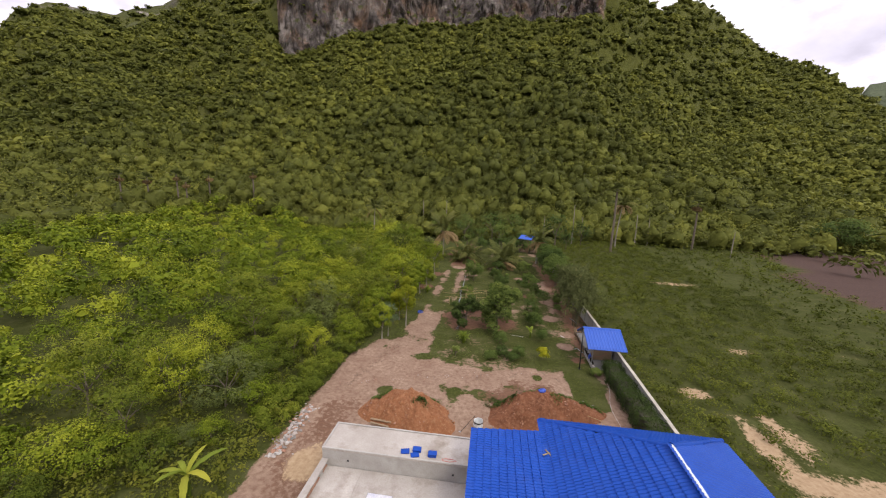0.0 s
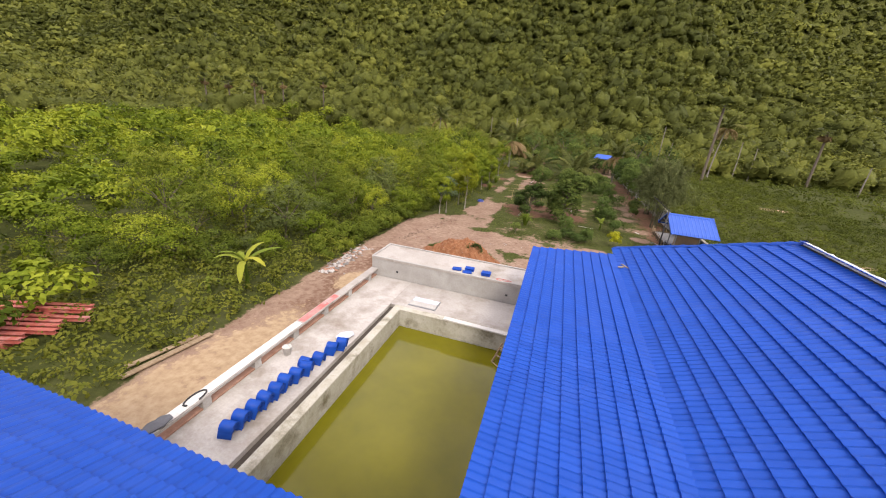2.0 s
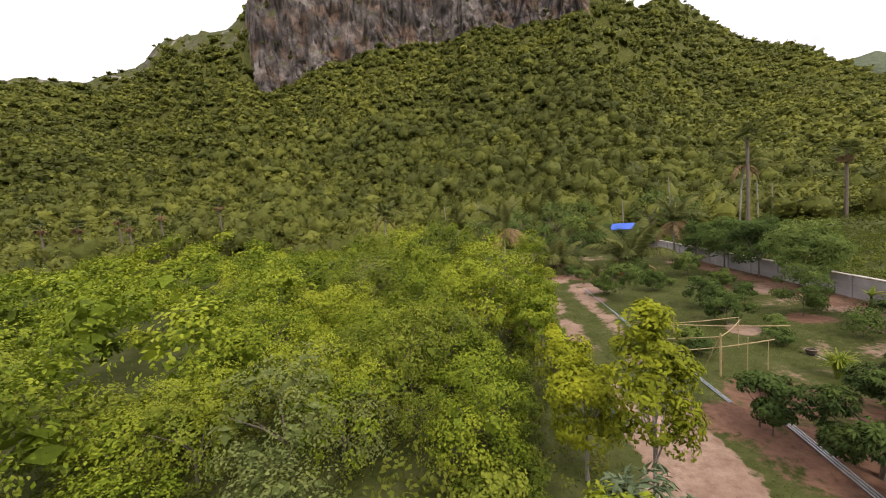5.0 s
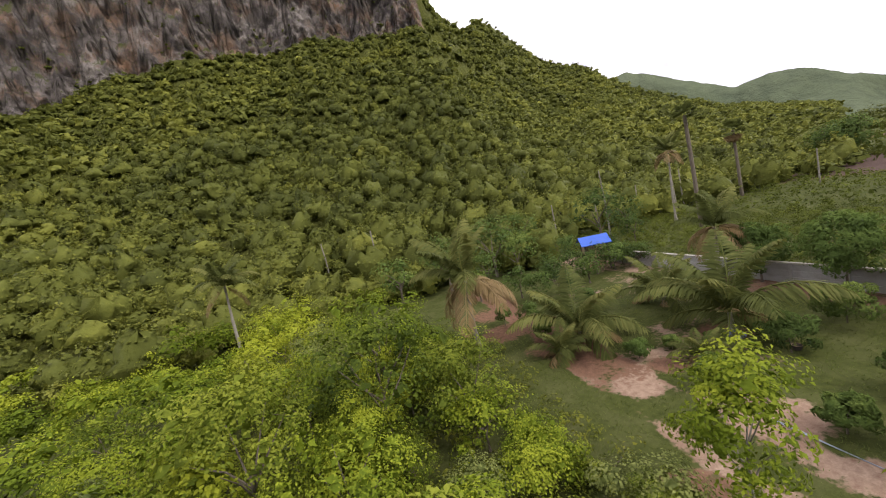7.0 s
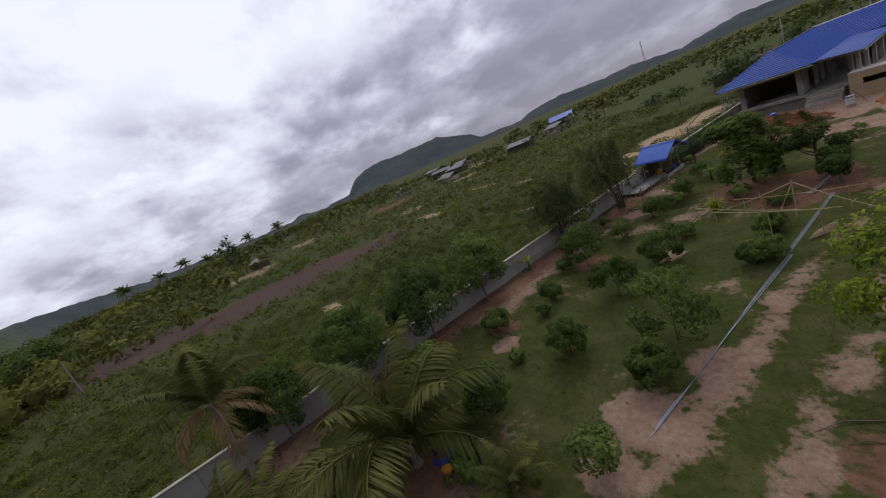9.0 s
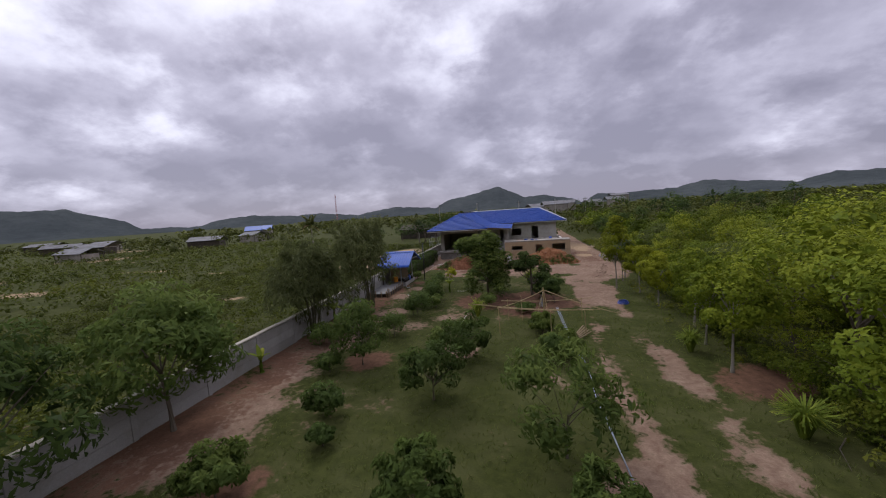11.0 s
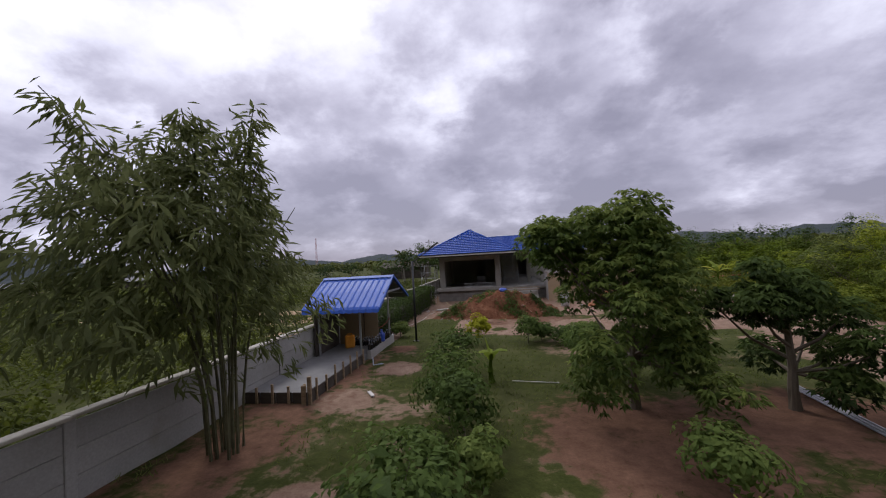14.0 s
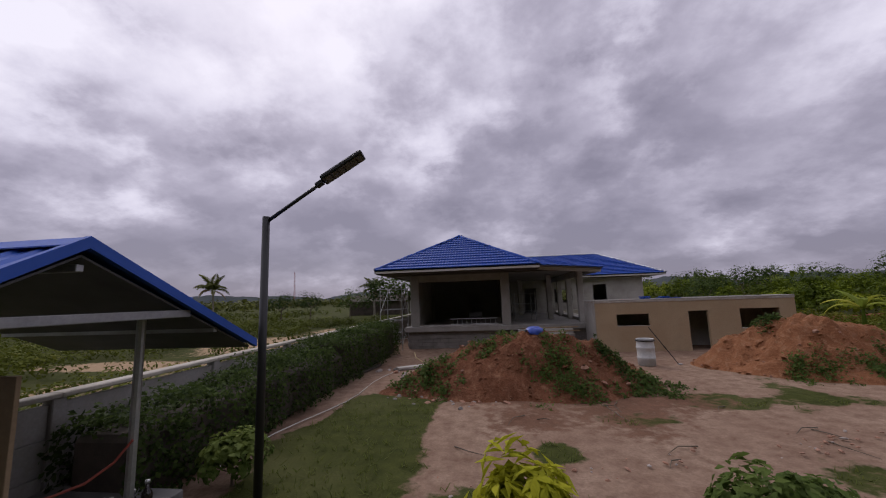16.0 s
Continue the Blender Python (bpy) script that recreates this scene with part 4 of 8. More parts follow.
def build_roof(house):
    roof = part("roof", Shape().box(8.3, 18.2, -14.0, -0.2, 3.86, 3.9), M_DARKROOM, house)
    tile = tile_mesh()
    tv = np.array([v.co for v in tile.vertices])
    tf = np.array([list(p.vertices) for p in tile.polygons])
    planes = roof_planes()
    rest = []
    singles = 0
    for name, quad in planes.items():
        a, b, c, d = (Vector(q) for q in quad)
        part("deck_sheet", Shape().slab([a, b, c, d] if (c - d).length > 0.01 else [a, b, c], 0.05), M_WOOD_DARK, roof)
        across = (b - a).normalized()
        normal = across.cross(d - a).normalized()
        if normal.z < 0:
            normal = -normal
        up = normal.cross(across).normalized()
        if up.z < 0:
            up = -up
        basis = Matrix((across, up, normal)).transposed()
        if basis.determinant() < 0:
            across = -across
            basis = Matrix((across, up, normal)).transposed()
            a, b, c, d = b, a, d, c
        flat = [((q - a).dot(across), (q - a).dot(up)) for q in (a, b, c, d)]
        width, slope = (b - a).length, max(f[1] for f in flat)
        m3 = np.array(basis)
        for row in range(int(slope / 0.325) + 1):
            for col in range(int(width / 0.30) + 1):
                u, v = col * 0.30, row * 0.325 - 0.05
                if not inside(flat, (u + 0.15, max(v + 0.16, 0.02))):
                    continue
                p = a + across * u + up * v + normal * 0.005
                mid = p + across * 0.15 + up * 0.16
                za, zb = height_over(mid.x, mid.y)
                if (name in ("court", "end", "south") and za > zb + 0.05) or (name in ("west", "porch", "east") and zb > za + 0.05):
                    continue
                if name == "porch" and mid.y > -8.9 and singles < 300:
                    o = part("roof_tile", tile, None, roof)
                    o.matrix_local = Matrix.Translation(p) @ basis.to_4x4()
                    singles += 1
                else:
                    rest.append(tv @ m3.T + np.array(p))
    n = len(tv)
    v = np.concatenate(rest)
    f = (tf[None] + n * np.arange(len(rest))[:, None, None]).reshape(-1, 4)
    o = part("roof_tiles", mesh_data("roof_tiles", v, f, M_TILE), None, roof)
    o["kind"] = "stuff"
    # ridge and hip beds of white mortar
    r = random.Random(3)

    def bed(p, q, w, h, material, name, lift=0.03):
        p, q = Vector(p), Vector(q)
        n = max(2, int((q - p).length / 0.16))
        side = (q - p).cross(Vector((0, 0, 1))).normalized()
        rows = []
        for i in range(n + 1):
            c = p.lerp(q, i / n) + Vector((0, 0, lift))
            k = 1 + r.uniform(-0.18, 0.18) + (0.12 if i % 2 else 0)
            rows.append([tuple(c + side * w * k * math.cos(t) + Vector((0, 0, h * k * math.sin(t)))) for t in np.linspace(0, math.pi, 6)])
        part(name, Shape().grid(rows), material, roof, smooth=True)

    bed((AX, APEX_Y, RIDGE_A), (AX, BY, RIDGE_A), 0.065, 0.075, M_MORTAR, "ridge_mortar")
    bed((BAPEX, BY, RIDGE_B), (AX, BY, RIDGE_B), 0.13, 0.10, M_MORTAR, "ridge_mortar")
    bed((BWX, BN, EAVE), (BAPEX, BY, RIDGE_B), 0.12, 0.09, M_MORTAR, "hip_mortar")
    bed((BWX, BS, EAVE), (BAPEX, BY, RIDGE_B), 0.12, 0.09, M_MORTAR, "hip_mortar")
    bed((AE, AY, EAVE), (AX, APEX_Y, RIDGE_A), 0.10, 0.09, M_TILE, "hip_cap")
    bed((AW, AY, EAVE), (AX, APEX_Y, RIDGE_A), 0.10, 0.09, M_TILE, "hip_cap")
    # fascias and verge
    f = 0.16
    for name, box in (("fascia", (AW, AE, AY - 0.04, AY, EAVE - f, EAVE + 0.0)), ("fascia", (AE - 0.04, AE, BS, AY, EAVE - f, EAVE)), ("fascia", (PX, PX + 0.04, -12.2, 0.2, 3.70, 3.88)),
                      ("fascia", (BWX, PX, BN - 0.04, BN, EAVE - f, EAVE)), ("fascia", (BWX, BWX + 0.04, BS, BN, EAVE - f, EAVE)), ("fascia", (BWX, AE, BS, BS + 0.04, EAVE - f, EAVE))):
        part(name, Shape().box(*box, 0.006), M_WHITE, roof)
    verge = Shape().slab([(PX, 0.24, 3.90), (PX, 0.19, 3.90), (AW + 0.1, 0.19, 4.15), (AW + 0.1, 0.24, 4.15)], 0.22)
    part("verge_board", verge, M_WHITE, roof)
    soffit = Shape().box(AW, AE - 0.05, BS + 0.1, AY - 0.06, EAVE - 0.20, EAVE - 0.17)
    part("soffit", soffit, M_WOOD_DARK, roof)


def wall_with_holes(axis, at, thick, lo, hi, z0, z1, holes):
    """One solid upright wall along x or y with its openings cut right through it."""
    s = Shape()
    us = sorted({lo, hi, *(v for h in holes for v in h[:2])})
    zs = sorted({z0, z1, *(min(max(v, z0), z1) for h in holes for v in h[2:])})
    seen = {}

    def corner(i, k, side):
        key = (i, k, side)
        if key not in seen:
            seen[key] = len(s.v)
            w = at + thick * side
            s.v.append((us[i], w, zs[k]) if axis == "x" else (w, us[i], zs[k]))
        return seen[key]

    def solid(i, k):
        if not (0 <= i < len(us) - 1 and 0 <= k < len(zs) - 1):
            return False
        u, z = (us[i] + us[i + 1]) / 2, (zs[k] + zs[k + 1]) / 2
        return not any(h[0] < u < h[1] and h[2] < z < h[3] for h in holes)

    def face(*corners):
        ids = tuple(corner(*c) for c in corners)
        s.f.append(ids if axis == "x" else ids[::-1])

    for i in range(len(us) - 1):
        for k in range(len(zs) - 1):
            if not solid(i, k):
                continue
            face((i, k, 0), (i + 1, k, 0), (i + 1, k + 1, 0), (i, k + 1, 0))
            face((i, k, 1), (i, k + 1, 1), (i + 1, k + 1, 1), (i + 1, k, 1))
            if not solid(i - 1, k):
                face((i, k, 0), (i, k + 1, 0), (i, k + 1, 1), (i, k, 1))
            if not solid(i + 1, k):
                face((i + 1, k, 0), (i + 1, k, 1), (i + 1, k + 1, 1), (i + 1, k + 1, 0))
            if not solid(i, k - 1):
                face((i, k, 0), (i, k, 1), (i + 1, k, 1), (i + 1, k, 0))
            if not solid(i, k + 1):
                face((i, k + 1, 0), (i + 1, k + 1, 0), (i + 1, k + 1, 1), (i, k + 1, 1))
    return s


def build_house():
    house = thing("house", "unfinished one-storey house with blue tiled hip roofs", "house")
    build_roof(house)
    floor = 1.12
    part("floor_slab", Shape().box(7.9, 17.65, -20.4, -0.05, 0.86, floor, 0.02), M_CONCRETE_WALL, house, "pale concrete floor slab edge")
    part("floor_slab", Shape().box(0.2, 7.88, -20.4, -13.0, 0.86, floor, 0.02), M_CONCRETE_WALL, house)
    # plinth of blocks under the slab
    plinth = part("plinth", Shape().box(8.1, 17.5, -20.2, -0.32, -0.5, 0.855), M_BLOCK, house, "grey block plinth")
    block = Shape().box(-0.19, 0.19, -0.03, 0.03, -0.09, 0.09, 0.008).mesh("block", M_BLOCK)
    for row in range(7):
        for k in range(24):
            x = 8.35 + 0.4 * k + (0.2 if row % 2 else 0)
            if x > 17.35:
                continue
            o = part("block", block, None, plinth)
            o.location = (x, -0.30, -0.38 + 0.192 * row)
    # posts
    for x, y in ((17.12, -0.53), (12.22, -0.53), (12.22, -6.4), (17.12, -6.4)):
        part("column", Shape().box(x - 0.23, x + 0.23, y - 0.23, y + 0.23, floor, 3.9, 0.015), M_CONCRETE_WALL, house)
    for x, y in ((8.15, -1.25), (8.15, -4.1), (8.15, -7.1), (8.15, -10.1), (9.3, -4.4), (10.6, -10.2)):
        part("column", Shape().box(x - 0.15, x + 0.15, y - 0.15, y + 0.15, floor, 3.86, 0.012), M_CONCRETE, house)
    part("beam", Shape().box(11.99, 17.35, -0.70, -0.36, 3.52, 3.9, 0.012), M_CONCRETE_WALL, house)
    part("beam", Shape().box(8.02, 8.28, -12.7, -1.0, 3.52, 3.86, 0.012), M_CONCRETE, house)
    part("sill", Shape().box(12.46, 16.88, -0.62, -0.2, floor, floor + 0.07, 0.012), M_CONCRETE, house)
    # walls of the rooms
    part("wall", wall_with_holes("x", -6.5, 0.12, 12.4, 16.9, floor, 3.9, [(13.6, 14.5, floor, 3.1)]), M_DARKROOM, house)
    part("wall", wall_with_holes("y", 12.15, 0.12, -6.2, -0.76, floor, 3.9, [(-4.6, -3.0, floor, 3.1)]), M_CONCRETE_WALL, house)
    part("wall", wall_with_holes("y", 17.1, 0.12, -20.2, -0.76, floor, 3.9, [(-12.5, -10.5, 2.0, 3.2), (-17, -15, 2.0, 3.2)]), M_CONCRETE_WALL, house)
    part("wall", wall_with_holes("y", 12.15, 0.12, -12.9, -6.62, floor, 3.9, [(-9.2, -8.2, floor, 3.1), (-12.4, -10.9, 2.0, 3.1)]), M_CONCRETE_WALL, house)
    part("wall", wall_with_holes("x", -13.0, 0.12, 0.28, 12.1, floor, 3.9, [(3.2, 4.3, floor, 3.35), (6.0, 7.6, 1.9, 3.1), (9.0, 10.0, floor, 3.2)]), M_CONCRETE, house)
    part("wall", wall_with_holes("y", 0.28, 0.12, -20.2, -13.01, floor, 3.9, [(-18, -16, 2.0, 3.1)]), M_CONCRETE, house)
    part("wall", wall_with_holes("x", -20.2, 0.12, 0.41, 17.1, floor, 3.9, [(4, 6, 2.0, 3.1), (10, 12, 2, 3.1)]), M_CONCRETE_WALL, house)
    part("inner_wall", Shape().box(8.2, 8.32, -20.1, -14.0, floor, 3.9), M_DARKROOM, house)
    # steps to the porch
    for k in range(4):
        part("step", Shape().box(9.0, 11.7, 0.05 + 0.3 * (3 - k), 0.35 + 0.3 * (3 - k), -0.2, 0.25 + 0.22 * k, 0.012), M_CONCRETE, house)
    return house


build_house()


# ---------------------------------------------------------------- pump house with flat roof
def build_pump_house():
    h = thing("pump_house", "low tan rendered pump house with flat screed roof", "outbuilding")
    part("wall", wall_with_holes("x", 1.80, 0.15, 0.02, 8.30, -0.2, 2.14, [(6.0, 7.41, 1.12, 1.62), (3.54, 4.36, -0.15, 1.70), (0.66, 2.26, 0.92, 1.74)]), M_TAN, h, "tan rendered wall with bare openings")
    part("wall", Shape().box(0.02, 8.30, 0.0, 0.14, -0.2, 2.14), M_CONCRETE, h, "grey rendered courtyard wall")
    part("wall", Shape().box(0.02, 0.16, 0.145, 1.795, -0.2, 2.14), M_TAN, h)
    part("wall", Shape().box(8.16, 8.30, 0.145, 1.795, -0.2, 2.14), M_CONCRETE, h)
    part("floor", Shape().box(0.165, 8.155, 0.145, 1.795, -0.2, -0.1), M_DARKROOM, h)
    top = part("flat_roof", Shape().box(0.0, 8.32, -0.02, 1.97, 2.142, 2.23, 0.01), M_CONCRETE_PALE, h, "pale wet screed roof")
    for box in ((0.0, 8.32, -0.02, 0.07, 2.232, 2.275), (0.0, 8.32, 1.87, 1.97, 2.232, 2.285), (0.0, 0.09, 0.072, 1.868, 2.232, 2.285), (8.23, 8.32, 0.072, 1.868, 2.232, 2.275)):
        part("rim", Shape().box(*box, 0.012), M_CONCRETE, top, "rough grey rim")
    for x in (1.35, 6.6):
        part("outlet", Shape().box(x - 0.05, x + 0.05, -0.018, -0.003, 1.62, 1.71), M_BLACK, h, "dark pipe outlet")
    for x0, x1, z0, z1 in ((6.0, 7.41, 1.12, 1.62), (0.66, 2.26, 0.92, 1.74)):
        part("window_reveal", Shape().box(x0, x1, 1.8, 1.955, z0 - 0.03, z0, 0.005), M_CONCRETE, h)


build_pump_house()


# ---------------------------------------------------------------- courtyard and pool
DECK = 1.30


def build_courtyard():
    court = thing("pool_deck", "damp grey concrete deck round an unfinished pool", "deck", kind="structure")
    part("deck", Shape().box(0.12, 2.12, -12.7, -0.03, 0.2, DECK, 0.01), M_CONCRETE_PALE, court)
    part("deck", Shape().box(2.124, 8.05, -2.30, -0.03, 0.2, DECK - 0.004, 0.01), M_CONCRETE_PALE, court)
    part("channel", Shape().box(2.124, 2.36, -12.7, -2.304, 0.2, DECK - 0.15), M_WOOD_DARK, court, "dark drain channel")
    part("pool_rim", Shape().box(2.364, 2.68, -12.7, -2.62, -1.0, DECK + 0.01, 0.015), M_POOLWALL, court)
    part("pool_rim", Shape().box(2.364, 7.66, -2.616, -2.304, -1.0, DECK + 0.01, 0.015), M_POOLWALL, court)
    part("pool_rim", Shape().box(7.36, 7.66, -12.7, -2.62, -1.0, DECK + 0.01, 0.015), M_POOLWALL, court)
    part("pool_rim", Shape().box(2.364, 7.66, -12.95, -12.704, -1.0, DECK + 0.01, 0.015), M_POOLWALL, court)
    part("deck", Shape().box(7.664, 8.05, -12.7, -2.304, 0.2, DECK - 0.01, 0.01), M_CONCRETE, court)
    part("deck_edge", Shape().box(0.10, 0.116, -12.7, -0.03, -0.2, DECK - 0.02), M_BLOCK, court)
    tagged(new("water", Shape().box(2.70, 7.34, -12.65, -2.64, 0.2, 0.57).mesh("water", M_WATER)), "murky olive green water filling the pool", "water", kind="structure")


build_courtyard()


def build_parapet():
    p = thing("parapet", "low pale concrete rail on short posts beside the deck", "parapet")
    part("coping", Shape().box(0.02, 0.36, -12.7, -0.04, 1.60, 1.69, 0.012), M_CONCRETE_PALE, p)
    for k in range(8):
        y = -0.75 - 1.72 * k
        part("post", Shape().box(0.08, 0.32, y - 0.13, y + 0.13, DECK, 1.598, 0.01), M_CONCRETE, p)
    part("kerb", Shape().box(0.09, 0.30, -12.7, -0.05, DECK, DECK + 0.06, 0.01), M_BRICKRED, p)
    part("white_board", Shape().box(0.05, 0.33, -12.4, -5.6, 1.692, 1.712, 0.006), M_WHITE, p, "long white painted board")
    part("red_streak", Shape().box(0.06, 0.32, -5.5, -3.3, 1.692, 1.699, 0.002), M_RED, p, "smeared red paint")


build_parapet()

# ---------------------------------------------------------------- plants
def trunk_shape(r, height, radius, limbs, reach, rise, sides=7, lean=0.06):
    s = Shape()
    lx, ly = r.uniform(-lean, lean) * height, r.uniform(-lean, lean) * height
    pts = [(lx * t * t, ly * t * t, height * t) for t in (0, 0.15, 0.4, 0.7, 1.0)]
    s.tube(pts, [radius * 1.5, radius * 1.05, radius * 0.9, radius * 0.75, radius * 0.55], sides)
    for k in range(limbs):
        a = 2 * math.pi * (k + r.uniform(-0.3, 0.3)) / max(limbs, 1)
        t0 = r.uniform(0.55, 1.0)
        p = np.array([lx * t0 * t0, ly * t0 * t0, height * t0])
        d = np.array([math.cos(a), math.sin(a), 0.0])
        ln = reach * r.uniform(0.55, 0.95)
        q1 = p + d * ln * 0.4 + np.array([0, 0, rise * 0.35])
        q2 = p + d * ln + np.array([0, 0, rise * r.uniform(0.6, 1.0)])
        s.tube([p, q1, q2], [radius * 0.55, radius * 0.36, radius * 0.12], 5)
    return s


def leafy(name, label, category, height, width, material, seed, clumps=30, per=40, leaf=0.2, aspect=0.5, base=0.25, tone=0.5, droop=0.0, spread=0.34, bark=None, radius=None, limbs=5, low=-0.75, m=None, group="", core=3):
    """A tree or bush: a trunk with limbs, and a crown that starts at base times the height."""
    r = np.random.default_rng(seed)
    ob = thing(name, label, category, m, group)
    z0 = height * base
    half = (height - z0) / 2
    radius = radius or 0.018 * height + 0.02
    part("trunk", trunk_shape(r, z0 + half * 0.7, radius, limbs, width * 0.36, half * 0.8), bark or M_BARK, ob)
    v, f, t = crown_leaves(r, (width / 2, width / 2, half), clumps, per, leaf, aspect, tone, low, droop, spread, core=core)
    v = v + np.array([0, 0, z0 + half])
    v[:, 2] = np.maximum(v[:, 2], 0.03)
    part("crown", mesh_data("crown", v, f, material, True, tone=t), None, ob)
    return ob


def at(x, y, turn=0.0, scale=1.0, z=0.0):
    return pose(x, y, z, 0, 0, turn) @ Matrix.Diagonal((scale, scale, scale, 1))


def bamboo_clump(x, y, height, width, seed, sprays=2100, drift=(0.0, 0.0)):
    """Thin bare culms from a narrow base into a shaggy crown of hanging sprays, with a few plumes above it."""
    r = np.random.default_rng(seed)
    ob = thing("bamboo_clump", "clump of thin dark bamboo with drooping narrow leaves", "bamboo", at(x, y), "bamboo along the wall")
    size = np.array([width / 2, width / 2, 0.37 * height])
    mid = np.array([drift[0], drift[1], 0.57 * height])
    d = unit(r.normal(size=(sprays, 3)))
    lump = 0.82 + 0.30 * fbm(d[:, 0] * 2 + seed, d[:, 1] * 2 + d[:, 2] * 3, 1.1, 3.0, 2)
    p = d * size * (r.uniform(0.12, 1.0, sprays) ** 0.45 * lump)[:, None]
    p = mid + p * np.stack([1.12 - 0.5 * p[:, 2] / size[2], 1.12 - 0.5 * p[:, 2] / size[2], 1.0 + 0 * d[:, 2]], 1)
    head = unit(d * np.array([1, 1, 0.3]) + 0.35 * r.normal(size=d.shape))
    # Spray tone rises with height.
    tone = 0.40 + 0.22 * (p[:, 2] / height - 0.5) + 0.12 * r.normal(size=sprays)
    tips, heads, tones = [p], [head], [tone]
    ts = np.linspace(0, 1, 7)
    for k in range(16):
        a = 2.4 * k + r.uniform(-0.3, 0.3)
        out = np.array([math.cos(a), math.sin(a), 0.0])
        plume = k < 6
        h = height * (r.uniform(0.86, 1.0) if plume else r.uniform(0.62, 0.86))
        reach = width * (r.uniform(0.10, 0.34) if plume else r.uniform(0.2, 0.42))
        foot = out * r.uniform(0.05, 0.38)
        path = np.array([foot + (out * reach + mid * [1, 1, 0]) * t**2.1 + np.array([0, 0, h * (t - 0.10 * t**4) / 0.92]) for t in ts])
        part("culm", Shape().tube(path, [0.030 * (1 - 0.85 * t) + 0.004 for t in ts], 5), M_CULM, ob)
        if plume:
            n = 46
            t = r.uniform(0.62, 1.0, n)
            q = np.stack([np.interp(t, ts, path[:, i]) for i in range(3)], 1)
            g = unit(r.normal(size=(n, 3)) * [1, 1, 0.3] + 0.5 * out)
            tips.append(q + g * (r.uniform(0.05, 0.6, n) * (1.15 - t))[:, None])
            heads.append(g)
            tones.append(0.52 + 0.1 * r.normal(size=n))
    p, hd, tn = np.concatenate(tips), np.concatenate(heads), np.concatenate(tones)
    j = np.repeat(np.arange(len(p)), 7)
    al = unit(hd[j] * 0.75 + r.normal(size=(len(j), 3)) * 0.45 + np.array([0, 0, -0.75]))
    ln = r.uniform(0.20, 0.40, len(j))
    c = p[j] + al * (ln * 0.5 + 0.04)[:, None] + r.normal(size=(len(j), 3)) * 0.08
    c[:, 2] = np.maximum(c[:, 2], 0.5)
    nrm = r.normal(size=c.shape) * 0.4 + np.array([0, 0, 0.7]) + hd[j] * 0.6
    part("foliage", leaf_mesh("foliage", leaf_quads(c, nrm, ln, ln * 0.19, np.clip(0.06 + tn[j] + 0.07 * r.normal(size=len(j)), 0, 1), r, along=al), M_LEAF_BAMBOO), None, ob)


def frond_mesh(name, length, rise, bend, material, seed, ragged=0.0):
    """A feathered palm leaf that grows along x, rises and bends over."""
    r = np.random.default_rng(seed)
    n = 30
    s = np.linspace(0, 1, n)
    ang = np.radians(rise - bend * s**1.3)
    step = length / (n - 1)
    x = np.concatenate([[0], np.cumsum(np.cos(ang[:-1]) * step)])
    z = np.concatenate([[0], np.cumsum(np.sin(ang[:-1]) * step)])
    spine = np.stack([x, 0 * x, z], 1)
    tang = np.stack([np.cos(ang), 0 * ang, np.sin(ang)], 1)
    pieces = []
    w = 0.028 * (1 - 0.8 * s) + 0.004
    sv = np.concatenate([spine + np.array([0, 1, 0]) * w[:, None], spine - np.array([0, 1, 0]) * w[:, None]])
    i = np.arange(n - 1)
    pieces.append((sv, np.stack([i, i + 1, i + n + 1, i + n], 1), np.full(2 * n, 0.75)))
    for sign in (-1, 1):
        k = np.repeat(np.arange(3, n), 3)
        keep = r.uniform(size=len(k)) > ragged
        k = k[keep]
        off = r.uniform(-0.5, 0.5, len(k)) * step
        ln = length * 0.25 * np.sin(np.pi * np.clip(0.12 + 0.83 * s[k], 0, 1)) ** 0.7 * r.uniform(0.85, 1.1, len(k))
        d = unit(np.array([0, sign, 0]) * 0.75 + tang[k] * 0.62 + np.array([0, 0, -0.42]) + 0.08 * r.normal(size=(len(k), 3)))
        a0 = spine[k] + tang[k] * off[:, None]
        tip = a0 + d * ln[:, None] + np.array([0, 0, -1]) * (0.16 * ln)[:, None]
        mid = a0 + d * (ln * 0.5)[:, None]
        b = tang[k] * (0.024 * length**0.5)
        v = np.stack([a0, mid + b, tip, mid - b], 1).reshape(-1, 3)
        pieces.append((v, np.arange(len(v)).reshape(-1, 4), np.repeat(0.42 + 0.4 * s[k] + 0.1 * r.normal(size=len(k)), 4)))
    v, f, t = gather(pieces)
    return mesh_data(name, v, f, material, tone=np.clip(t, 0, 1))


FRONDS = {
    "up": frond_mesh("frond", 3.4, 78, 66, M_LEAF_PALM, 1), "arch": frond_mesh("frond", 3.6, 52, 96, M_LEAF_PALM, 2),
    "low": frond_mesh("frond", 3.3, 18, 92, M_LEAF_PALM, 3, 0.12), "dry": frond_mesh("frond", 3.2, 8, 110, M_LEAF_DRY, 4, 0.25), "hang": frond_mesh("frond", 2.9, -20, 66, M_LEAF_DRY, 5, 0.3),
}


